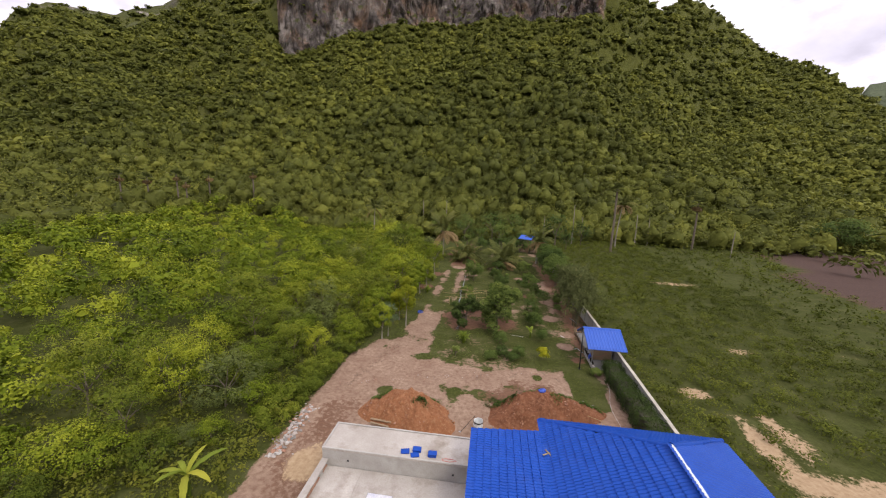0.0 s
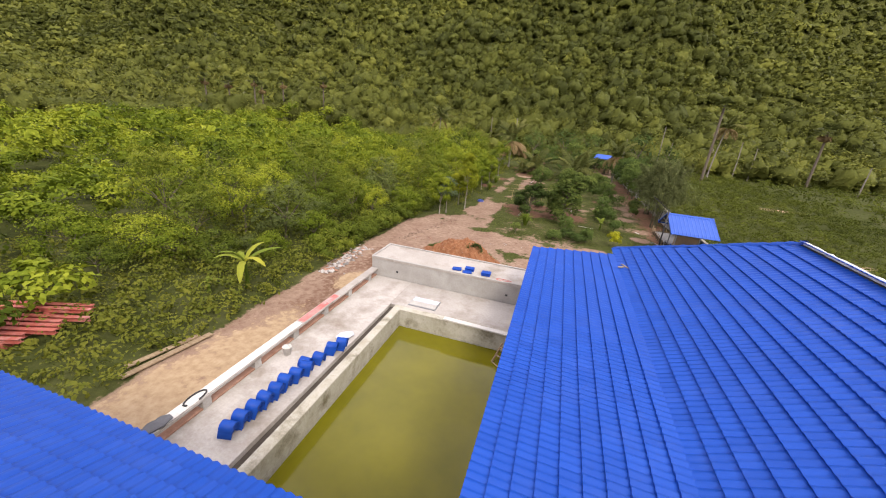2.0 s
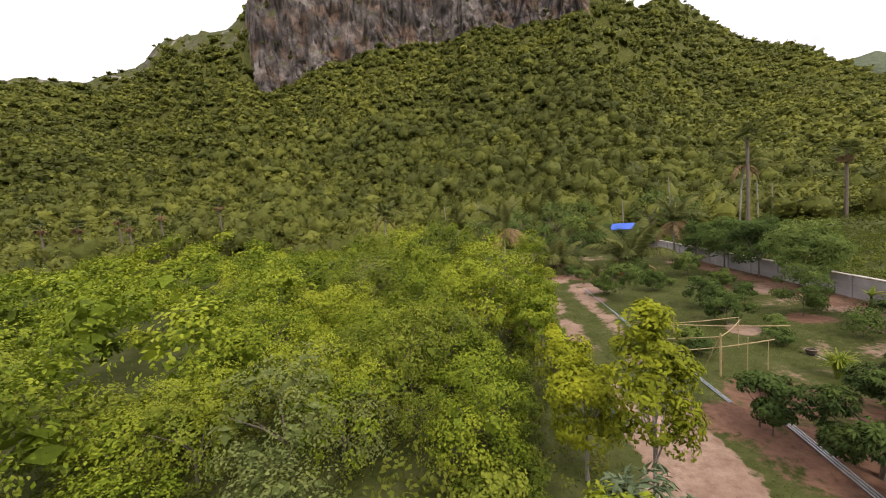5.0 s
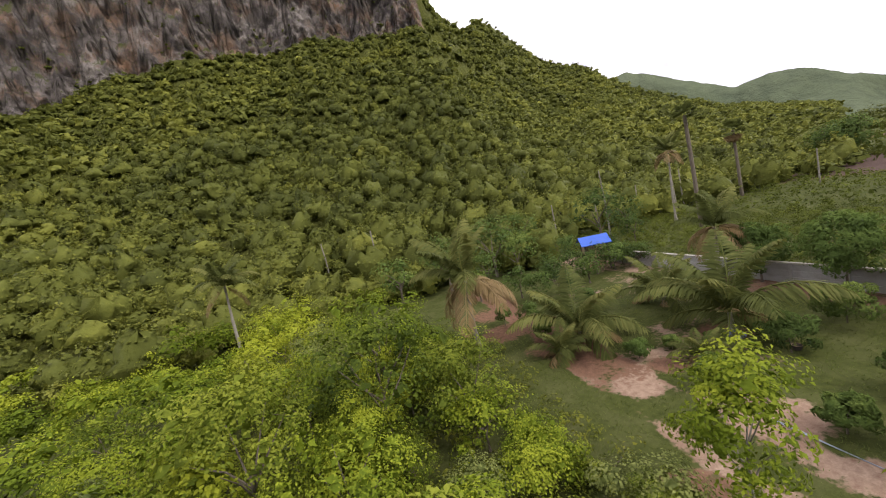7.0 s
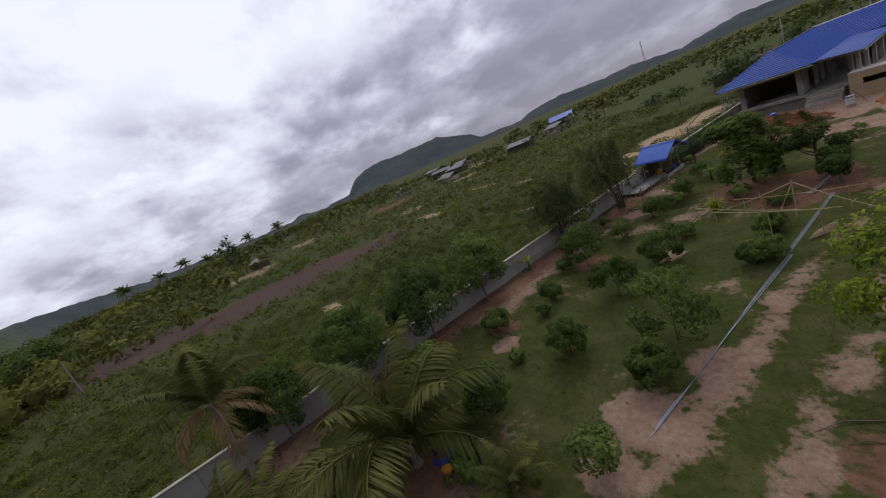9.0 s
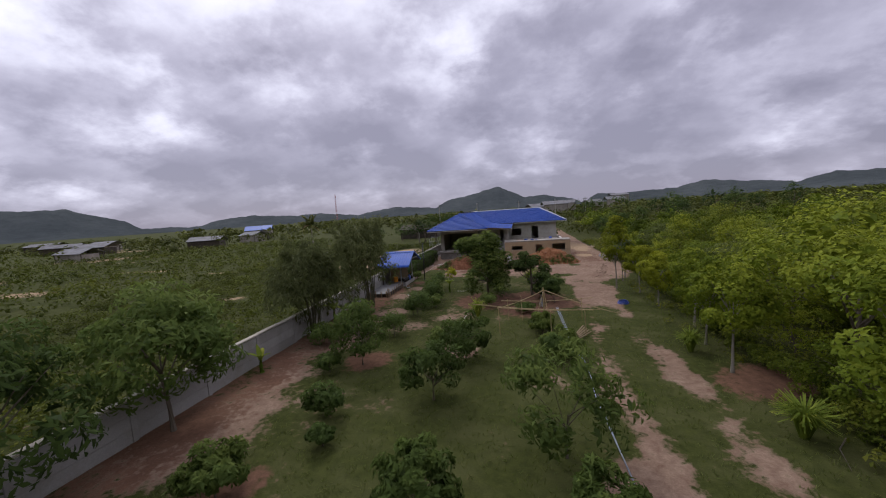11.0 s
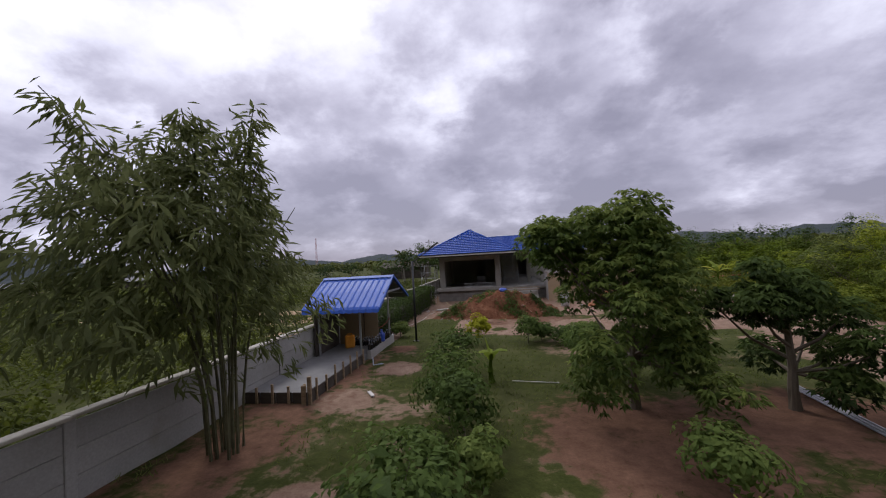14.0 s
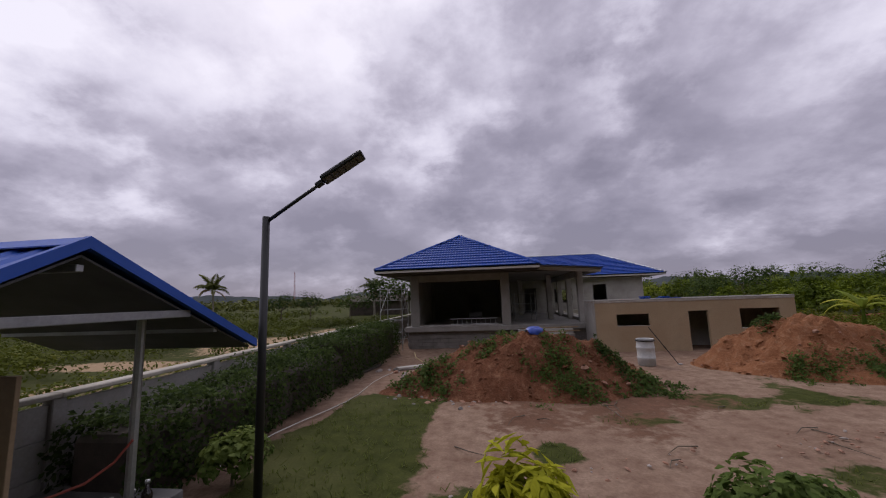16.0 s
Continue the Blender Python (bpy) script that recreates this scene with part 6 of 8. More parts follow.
def build_thicket():
    r = np.random.default_rng(21)
    kinds = []
    greens = (M_LEAF_JUNGLE, M_LEAF_GREEN, M_LEAF_JUNGLE, M_LEAF_OLIVE, M_LEAF_JUNGLE, M_LEAF_GREEN)
    words = ("yellow-green", "fresh green", "yellow-green", "dull olive", "yellow-green", "fresh green")
    for k in range(6):
        kinds.append(leafy("thicket_tree", "bushy " + words[k] + " tree in the dense thicket", "tree", 4.9, 4.9, greens[k], 200 + k, 54, 74, 0.10, 0.55, 0.0, (0.80, 0.60, 0.70, 0.62, 0.92, 0.56)[k], 0.1, 0.20, limbs=6, radius=0.07, group="thicket trees", m=at(-13.0 - 2.3 * k, 34.0 + 5 * k), core=4))
    shrubs = []
    for k in range(4):
        shrubs.append(leafy("thicket_shrub", "rounded green shrub overgrown with creepers", "shrub", 2.5, 3.7, greens[k], 220 + k, 46, 68, 0.088, 0.68, 0.0, 0.48 + 0.05 * k, 0.0, 0.23, limbs=5, radius=0.04, group="thicket shrubs", m=at(-7.0 - 1.5 * k, 5.0 + 4.4 * k), core=4))
    low = []
    for k in range(3):
        low.append(leafy("creeper_bush", "low tangled bush at the edge of the thicket", "bush", 1.1, 1.7, M_LEAF_GREEN, 240 + k, 28, 44, 0.088, 0.66, 0.0, 0.5, 0.0, 0.3, limbs=4, radius=0.02, group="bushes at the thicket edge", m=at(-4.7, 8.0 + 2.0 * k), core=3))
    x, y = scatter(r, -17, -1.6, -6, 70, 2.95)
    d = thicket_edge(y) - x
    for px, py, pd in zip(x, y, d):
        if pd < 0.5 or (py < 2 and pd < 1.0):
            continue
        deep = 1.0 if py > 28 else min(1.0, pd / 6.0)
        tall = 1.06 if py > 22 else 0.86 + 0.009 * max(py, 0)
        if (pd < 2.6 and py < 28) or (pd < 1.0 and py >= 28) or r.uniform() < (0.5 if py < 22 else 0.3):
            src, s = shrubs[int(r.integers(4))], r.uniform(0.85, 1.25) * (0.66 + 0.4 * deep)
        else:
            src, s = kinds[int(r.integers(6))], r.choice([0.55, 0.8, 1.0, 1.15, 1.4] if py > 24 else [0.6, 0.8, 1.0, 1.1, 1.2]) * r.uniform(0.92, 1.08) * (0.68 + 0.36 * deep) * tall
        copy_thing(src, at(px, py, r.uniform(0, 360), s) @ Matrix.Diagonal((1, 1, r.uniform(0.8, 1.12), 1)))
    # younger trees that close the gaps further up the track
    x, y = scatter(r, -20, -2.2, 22, 62, 2.8)
    for px, py in zip(x, y):
        if thicket_edge(py) - px < 0.9:
            continue
        src, s = (kinds[int(r.choice([0, 1, 2, 4, 4, 5]))], r.uniform(0.5, 0.82)) if r.uniform() < 0.6 else (shrubs[int(r.integers(3))], r.uniform(0.9, 1.3))
        copy_thing(src, at(px, py, r.uniform(0, 360), s))
    for py in np.arange(3.2, 62, 0.95):
        for back, size in ((0.1, 0.75), (1.1, 1.15)):
            if py > 24 and back > 1:
                continue
            px = float(thicket_edge(py)) - back + r.uniform(-0.3, 0.3)
            copy_thing(low[int(r.integers(3))], at(px, py + r.uniform(-0.4, 0.4), r.uniform(0, 360), size * r.uniform(0.8, 1.25)))
    # the joined rest of the thicket
    pieces = []
    for x0, x1, y0, y1, gap, clumps, per, leaf in ((-44, -17, -30, 78, 3.1, 15, 38, 0.20), (-90, -44, -40, 96, 4.3, 10, 17, 0.5), (-17, -9, -60, -6, 2.6, 10, 24, 0.3)):
        x, y = scatter(r, x0, x1, y0, y1, gap)
        big = fbm(x, y, 0.07, 2.0, 2)
        for px, py, bg in zip(x, y, big):
            zz = max(0.0, float(hill_at(np.array([px]), np.array([py]))[0][0]))
            h = r.choice([2.0, 3.2, 4.4, 6.0]) * r.uniform(0.85, 1.1) * (0.85 if py < 12 else 1.0) * (1 + 0.25 * bg)
            w = gap * (0.82 + 0.15 * h) * r.uniform(0.8, 1.2)
            # South of y = -8 the tone drops: backlit dimness put into the colour.
            tone = 0.52 + 0.20 * r.normal() + 0.12 * bg - (0.26 if py < -8 else 0)
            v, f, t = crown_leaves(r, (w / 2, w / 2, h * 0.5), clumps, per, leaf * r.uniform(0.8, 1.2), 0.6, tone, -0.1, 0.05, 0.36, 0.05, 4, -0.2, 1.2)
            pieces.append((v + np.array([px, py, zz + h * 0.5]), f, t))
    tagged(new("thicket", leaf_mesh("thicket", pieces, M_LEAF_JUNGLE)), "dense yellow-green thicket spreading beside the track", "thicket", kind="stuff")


build_thicket()


def build_forest():
    """Woods over the mountain and its foot."""
    r = np.random.default_rng(31)
    domes = [lumpy_dome(r, 11, 5, 9) for k in range(8)]
    coarse = [lumpy_dome(r, 8, 5, 7) for k in range(8)]
    pieces = []
    rad = 52.0
    while rad < 820:
        gap = 2.8 + rad * 0.0112
        lo, hi = (-88, 62) if rad < 608 else (14, 62)
        n = int(math.radians(hi - lo) * rad / gap)
        az = lo + (np.arange(n) + r.uniform(-0.48, 0.48, n)) * (hi - lo) / n
        rr = rad + r.uniform(-0.48, 0.48, n) * gap
        _, ridge, _ = hill_profile(az)
        z, rock = hill_height(az, rr)
        x, y = HUB[0] + np.sin(np.radians(az)) * rr, HUB[1] + np.cos(np.radians(az)) * rr
        ok = (rr < ridge + 6) & ((rock < 0.46) | ((rock < 0.95) & (r.uniform(size=n) < 0.2))) & ~((x > -3) & (x < 34) & (y < 79)) & ~((x > 20) & (y < 92 - 0.12 * (x - 20)))
        ok &= ~((x > -44) & (x < -3) & (y < 78)) & ~((x > -90) & (x <= -44) & (y < 96))
        tone_field = 0.36 + 0.22 * fbm(x, y, 0.02, 4.0, 3) + 0.14 * fbm(x, y, 0.07, 9.0, 2)
        for i in np.flatnonzero(ok):
            near = rr[i] < 210
            w = gap * r.choice([0.8, 1.05, 1.35, 1.9]) * r.uniform(0.85, 1.2)
            h = min(w, 8.0) * r.uniform(0.6, 1.05) + (1.0 if near else 0.2)
            if rock[i] > 0.3:
                w, h = w * 0.55, h * 0.5
            tone = tone_field[i] + 0.10 + 0.17 * r.normal() + (0.2 if r.uniform() < 0.07 else 0)
            sprays, leaf = (260, 0.42) if rr[i] < 85 else (150, 0.52) if rr[i] < 115 else ((110, 0.72) if near else (36, 0.23 * w))
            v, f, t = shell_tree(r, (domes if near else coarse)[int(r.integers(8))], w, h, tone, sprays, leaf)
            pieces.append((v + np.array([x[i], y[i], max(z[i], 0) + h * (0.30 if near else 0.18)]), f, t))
        rad += gap * 0.9
    # tufts on the ledges of the cliff
    az, rr = r.uniform(-32, 15, 900), r.uniform(322, 362, 900)
    z, rock = hill_height(az, rr)
    keep = (rock > 0.5) & (fbm(az * 0.5, z * 0.06, 1.0, 2.0, 3) > 0.05)
    for a, q, zz in zip(az[keep], rr[keep], z[keep]):
        w = r.uniform(2.0, 5.5)
        v, f, t = shell_tree(r, coarse[int(r.integers(8))], w, w * 0.7, 0.34 + 0.12 * r.normal(), 14, 0.18 * w)
        pieces.append((v + np.array([HUB[0] + math.sin(math.radians(a)) * q, HUB[1] + math.cos(math.radians(a)) * q, zz]), f, t))
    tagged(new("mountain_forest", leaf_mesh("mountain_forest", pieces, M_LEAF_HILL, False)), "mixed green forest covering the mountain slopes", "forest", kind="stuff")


build_forest()


def build_weeds():
    r = np.random.default_rng(41)
    pieces = []
    for x0, x1, y0, y1, gap, w0, h0, k, per in ((19.9, 46, -24, 90, 1.15, 1.9, 0.75, 5, 22), (46, 130, -60, 112, 2.4, 3.6, 0.9, 3, 10), (130, 240, -70, 140, 5.5, 8.0, 1.0, 2, 7), (-12.5, -3.9, -16, 3.5, 0.62, 1.25, 0.5, 3, 14), (-5.6, -3.3, 1, 20, 0.6, 1.0, 0.7, 3, 14), (-20, -5.2, -8, 62, 0.95, 1.7, 0.95, 3, 13), (-4.6, -1.4, 20, 64, 0.75, 1.0, 0.6, 3, 12)):
        x, y = scatter(r, x0, x1, y0, y1, gap)
        dirt, red, sand, mud = ground_weights(x, y)
        ok = (sand < 0.42) & (red < 0.5) & (dirt < 0.5) & (r.uniform(size=len(x)) < 0.86)
        tone = np.where(x > 19, 0.40, 0.74) + 0.2 * fbm(x, y, 0.11, 6.0, 3) + 0.12 * (x > 85) * np.sin((x - 0.25 * y) * 0.38)
        for i in np.flatnonzero(ok):
            w, h = w0 * r.uniform(0.6, 1.4), h0 * r.uniform(0.35, 1.7)
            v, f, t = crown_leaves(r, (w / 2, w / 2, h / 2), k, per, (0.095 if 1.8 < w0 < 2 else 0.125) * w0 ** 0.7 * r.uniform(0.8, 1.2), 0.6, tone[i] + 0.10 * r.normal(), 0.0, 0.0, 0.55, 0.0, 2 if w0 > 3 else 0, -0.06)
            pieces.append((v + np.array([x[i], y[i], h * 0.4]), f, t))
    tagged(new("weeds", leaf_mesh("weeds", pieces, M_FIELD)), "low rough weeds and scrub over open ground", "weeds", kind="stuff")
    pieces = []
    for y0, y1, x0, x1, gap, w0, h0 in ((-70, -26, -60, 14, 3.6, 4.2, 2.2), (-160, -70, -160, 30, 6.5, 7.5, 3.4), (-420, -160, -330, 260, 17, 18, 3.6), (-160, -60, 60, 330, 15, 14, 2.6), (-60, 60, 140, 420, 17, 15, 6.0), (60, 120, 110, 420, 14, 14, 8.5), (61, 112, 76, 140, 8, 8, 2.6)):
        x, y = scatter(r, x0, x1, y0, y1, gap)
        for px, py in zip(x, y):
            if px > 5 and py > -160 and r.uniform() < 0.6 and not (py > 60):
                continue
            if -3 < px + 2.2 < 1.5 and py > -60:
                continue
            w, h = w0 * r.uniform(0.7, 1.4), h0 * r.uniform(0.6, 1.35)
            # South of y = -20 the scrub tone carries the same painted dimming.
            v, f, t = crown_leaves(r, (w / 2, w / 2, h / 2), 3, 8, w * 0.13, 0.65, (0.22 if py < -20 else 0.40) + 0.13 * r.normal(), 0.0, 0.0, 0.55, 0.0, 2, -0.08)
            pieces.append((v + np.array([px, py, h * 0.45]), f, t))
    for px, py, w, h in zip(r.uniform(225, 420, 420), r.uniform(-60, 190, 420), r.uniform(6, 15, 420), r.uniform(6, 12, 420)):
        v, f, t = crown_leaves(r, (w / 2, w / 2, h / 2), 4, 9, w * 0.12, 0.6, 0.2 + 0.12 * r.normal(), -0.3, 0.0, 0.5, 0.0, 2, -0.08)
        pieces.append((v + np.array([px, py, h * 0.5]), f, t))
    for px, py, w, h in zip(r.uniform(95, 300, 130), r.uniform(-130, -20, 130), r.uniform(4, 9, 130), r.uniform(2.5, 5.0, 130)):
        v, f, t = crown_leaves(r, (w / 2, w / 2, h / 2), 4, 9, w * 0.12, 0.6, 0.2 + 0.12 * r.normal(), -0.3, 0.0, 0.5, 0.0, 2, -0.08)
        pieces.append((v + np.array([px, py, h * 0.5]), f, t))
    tagged(new("plain_scrub", leaf_mesh("plain_scrub", pieces, M_LEAF_HILL)), "bushes and tree belts across the plain", "scrub", kind="stuff")
    n = 26000
    x, y = r.uniform(-4, 19, n), r.uniform(10, 62, n)
    dirt, red, sand, mud = ground_weights(x, y)
    ragged = 0.25 * fbm(x, y, 1.4, 3.0, 3)
    ok = (dirt + ragged < 0.4) & (red + ragged < 0.45)
    x, y = x[ok], y[ok]
    n = len(x)
    z = ground_height(x, y)
    c = np.repeat(np.stack([x, y, z], 1), 3, 0) + r.normal(size=(3 * n, 3)) * np.array([0.05, 0.05, 0])
    h = r.uniform(0.03, 0.09, 3 * n)
    lean = r.normal(size=(3 * n, 3)) * np.array([0.05, 0.05, 0])
    s = unit(r.normal(size=(3 * n, 3)) * np.array([1, 1, 0])) * 0.012
    top = c + lean + np.array([0, 0, 1]) * h[:, None]
    v = np.stack([c - s, c + s, top + s * 0.3, top - s * 0.3], 1).reshape(-1, 3)
    tn = np.repeat(np.clip(0.62 + 0.12 * r.normal(size=3 * n), 0, 1), 4)
    tagged(new("lawn_grass", mesh_data("lawn_grass", v, np.arange(len(v)).reshape(-1, 4), M_GRASS, tone=tn)), "short tufted grass between the fruit trees", "grass", kind="stuff")


build_weeds()

# ---------------------------------------------------------------- shed, lamp and yard
def build_shed():
    shed = thing("open_shed", "small open shed with curved blue metal roof", "shed")
    x0, x1, ridge_y, ridge_z = 16.38, 19.46, 17.05, 3.15

    def sheet(side):
        """One slope of ribbed sheet with a bent-down lower edge."""
        n = 60
        eave_y, eave_z = (19.02, 2.06) if side > 0 else (14.80, 2.10)
        prof = [(ridge_y, ridge_z)]
        prof.append((ridge_y + (eave_y - ridge_y) * 0.5, ridge_z + (eave_z - ridge_z) * 0.47))
        prof.append((eave_y - 0.22 * side, eave_z + 0.14))
        if side > 0:
            prof += [(eave_y - 0.08, eave_z + 0.06), (eave_y, eave_z - 0.03), (eave_y + 0.03, eave_z - 0.14)]
        else:
            prof += [(eave_y, eave_z)]
        rows = []
        for y, z in prof:
            row = []
            for i in range(n + 1):
                x = x0 + (x1 - x0) * i / n
                rib = 0.024 if i % 5 == 0 else 0.0
                row.append((x, y, z + rib))
            rows.append(row)
        low = [[(x, y, z - 0.012) for x, y, z in row] for row in rows]
        return Shape().grid(rows).grid(low)

    part("roof_sheet", sheet(1), M_SHEET, shed, "blue ribbed metal sheet")
    part("roof_sheet", sheet(-1), M_SHEET, shed, "blue ribbed metal sheet")
    part("ridge_cap", Shape().slab([(x0, ridge_y - 0.16, ridge_z - 0.03), (x1, ridge_y - 0.16, ridge_z - 0.03), (x1, ridge_y, ridge_z + 0.055), (x0, ridge_y, ridge_z + 0.055)], 0.01).slab([(x0, ridge_y, ridge_z + 0.055), (x1, ridge_y, ridge_z + 0.055), (x1, ridge_y + 0.16, ridge_z - 0.03), (x0, ridge_y + 0.16, ridge_z - 0.03)], 0.01), M_SHEET, shed)
    for x in (x0, x1):
        s = Shape()
        w = 0.03
        for ya, za, yb, zb in ((19.0, 2.10, ridge_y, ridge_z + 0.06), (ridge_y, ridge_z + 0.06, 14.80, 2.14)):
            s.slab([(x - w, ya, za), (x + w, ya, za), (x + w, yb, zb), (x - w, yb, zb)], 0.10)
        part("barge_trim", s, M_SHEET, shed, "dark blue edge trim")
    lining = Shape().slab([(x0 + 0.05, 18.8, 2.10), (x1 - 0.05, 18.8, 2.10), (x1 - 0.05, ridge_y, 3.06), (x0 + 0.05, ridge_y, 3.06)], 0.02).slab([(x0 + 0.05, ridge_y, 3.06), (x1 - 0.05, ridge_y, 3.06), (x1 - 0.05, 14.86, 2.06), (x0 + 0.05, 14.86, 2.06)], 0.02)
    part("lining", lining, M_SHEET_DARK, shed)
    for x, y, h in ((17.06, 15.86, 2.5), (17.36, 18.5, 2.3), (18.92, 18.77, 2.2), (18.95, 16.7, 2.3)):
        part("post", Shape().tube([(x, y, -0.05), (x, y, h)], 0.045, 10), M_STEEL, shed, "galvanised post")
    part("tie_beam", Shape().box(x0 + 0.04, x0 + 0.10, 15.9, 18.2, 2.50, 2.58, 0.006), M_STEEL, shed)
    for y, z in ((18.45, 2.22), (15.5, 2.36), (17.05, 2.98)):
        part("purlin", Shape().box(x0 + 0.05, x1 - 0.05, y - 0.03, y + 0.03, z - 0.06, z, 0.005), M_STEEL, shed)
    part("board_wall", Shape().box(17.24, 19.0, 16.78, 16.82, 0.28, 2.06, 0.004), M_PLYWOOD, shed, "tan fibre board wall")
    # Dark sheet added so that the inside of the shed looks shaded.
    part("back_board", Shape().box(19.02, 19.06, 16.85, 18.9, 0.28, 2.05, 0.004), M_WOOD_DARK, shed, "dark board lining")
    part("joint_strip", Shape().box(17.84, 17.865, 16.822, 16.832, 0.28, 2.02), M_WOOD_DARK, shed)
    part("floor", Shape().box(17.20, 19.12, 14.95, 18.98, -0.1, 0.27, 0.015), M_SLAB, shed, "raised concrete floor")
    part("curb_wall", Shape().box(17.02, 17.198, 15.3, 18.35, -0.1, 0.34, 0.015), M_CONCRETE_WALL, shed, "low rendered curb")


build_shed()


def build_platform():
    p = thing("cast_platform", "newly cast grey slab held by rough formwork", "platform")
    part("slab", Shape().box(17.22, 19.1, 18.99, 22.7, -0.05, 0.30, 0.015), M_SLAB, p, "smooth grey slab")
    r = random.Random(9)
    for k in range(7):
        y = 18.9 + 0.58 * k
        part("form_board", Shape().box(17.13, 17.17, y, y + 0.54, 0.02 + r.uniform(0, 0.03), 0.36 + r.uniform(-0.02, 0.03), 0.004), M_WOOD_DARK, p, "dark formwork board")
        h = 0.52 + r.uniform(0, 0.2)
        part("stake", Shape().box(17.075, 17.125, y + 0.05, y + 0.10, -0.1, h, 0.004), M_WOOD, p, "wooden stake")
    for k in range(4):
        x = 17.2 + 0.48 * k
        part("form_board", Shape().box(x, x + 0.44, 22.74, 22.78, 0.03, 0.33, 0.004), M_WOOD_DARK, p, "dark formwork board")
        part("stake", Shape().box(x + 0.03, x + 0.09, 22.785, 22.835, -0.1, 0.46 + r.uniform(0, 0.15), 0.004), M_WOOD, p, "wooden stake")
    part("stake", Shape().box(17.05, 17.15, 22.80, 22.88, -0.1, 0.78, 0.006), M_WOOD, p, "wooden stake")
    part("stake", Shape().box(17.19, 17.32, 22.84, 22.90, -0.1, 0.55, 0.006), M_WOOD, p, "wooden stake")


build_platform()


def bottle_profile(h, w):
    return [(0.0, 0.0), (w, 0.01), (w, h * 0.58), (w * 0.9, h * 0.66), (w * 0.38, h * 0.82), (w * 0.34, h), (0.0, h)]


def build_bottles():
    body = Shape().turned(bottle_profile(0.31, 0.055), sides=10).mesh("body", M_GLASS_DARK, True)
    cap = Shape().turned([(0.0, 0.0), (0.025, 0.0), (0.025, 0.035), (0.0, 0.035)], (0, 0, 0.30), 8).mesh("cap", M_STEEL, True)
    first = thing("bottle", "dark bottle with a pale cap on the curb", "bottle", at(17.1, 15.6, 0, 1, 0.34), "bottles in the shed")
    part("body", body, None, first)
    part("cap", cap, None, first)
    r = random.Random(4)
    for k in range(1, 22):
        if 7 < k < 12:
            continue
        copy_thing(first, at(17.08 + 0.09 * (k % 2) * 0.5, 15.62 + 0.125 * k, r.uniform(0, 360), r.uniform(0.85, 1.25), 0.34))
    for k in range(14):
        copy_thing(first, at(17.45 + 0.12 * (k % 7), 17.0 + 0.14 * (k // 7) + r.uniform(-0.03, 0.03), r.uniform(0, 360), r.uniform(0.85, 1.15), 0.27))
    jug = thing("water_bottle", "large blue plastic water cooler bottle", "bottle", at(17.12, 16.75, 0, 1, 0.34))
    s = Shape().turned([(0.0, 0.0), (0.13, 0.01), (0.135, 0.10), (0.125, 0.12), (0.135, 0.14), (0.135, 0.22), (0.125, 0.24), (0.135, 0.26), (0.13, 0.33), (0.05, 0.42), (0.04, 0.48), (0.0, 0.48)], sides=18)
    part("body", s, M_PVC_BLUE, jug, smooth=True)
    part("cap", Shape().turned([(0.0, 0.0), (0.045, 0.0), (0.045, 0.05), (0.0, 0.05)], (0, 0, 0.47), 12), M_PVC_BLUE, jug, smooth=True)
    can = thing("jerrycan", "orange plastic jerrycan leaning in the shed", "jerrycan", at(18.25, 17.5, 25, 1, 0.27))
    part("body", Shape().box(-0.2, 0.2, -0.13, 0.13, 0.0, 0.52, 0.05), M_ORANGE, can)
    part("handle", Shape().tube([(-0.1, 0, 0.5), (-0.08, 0, 0.58), (0.08, 0, 0.58), (0.1, 0, 0.5)], 0.02, 6), M_ORANGE, can)
    box = thing("meter_box", "small grey electric meter box on the post", "meter", at(18.72, 18.72, 0, 1, 1.75))
    part("case", Shape().box(-0.09, 0.09, 0.0, 0.1, 0.0, 0.26, 0.015), M_GREY_PLASTIC, box)
    part("lid", Shape().box(-0.07, 0.07, 0.102, 0.115, 0.04, 0.22, 0.006), M_WHITE, box)
    solo("red_hose", Shape().tube([(17.0, 15.92, 1.22), (17.12, 16.0, 1.02), (17.3, 16.12, 0.87), (17.55, 16.25, 0.79), (17.85, 16.4, 0.77), (18.2, 16.55, 0.84), (18.5, 16.72, 1.0)], 0.014, 6), M_RED_STEEL, "faded red hose slung under the shed roof", "hose")


build_bottles()


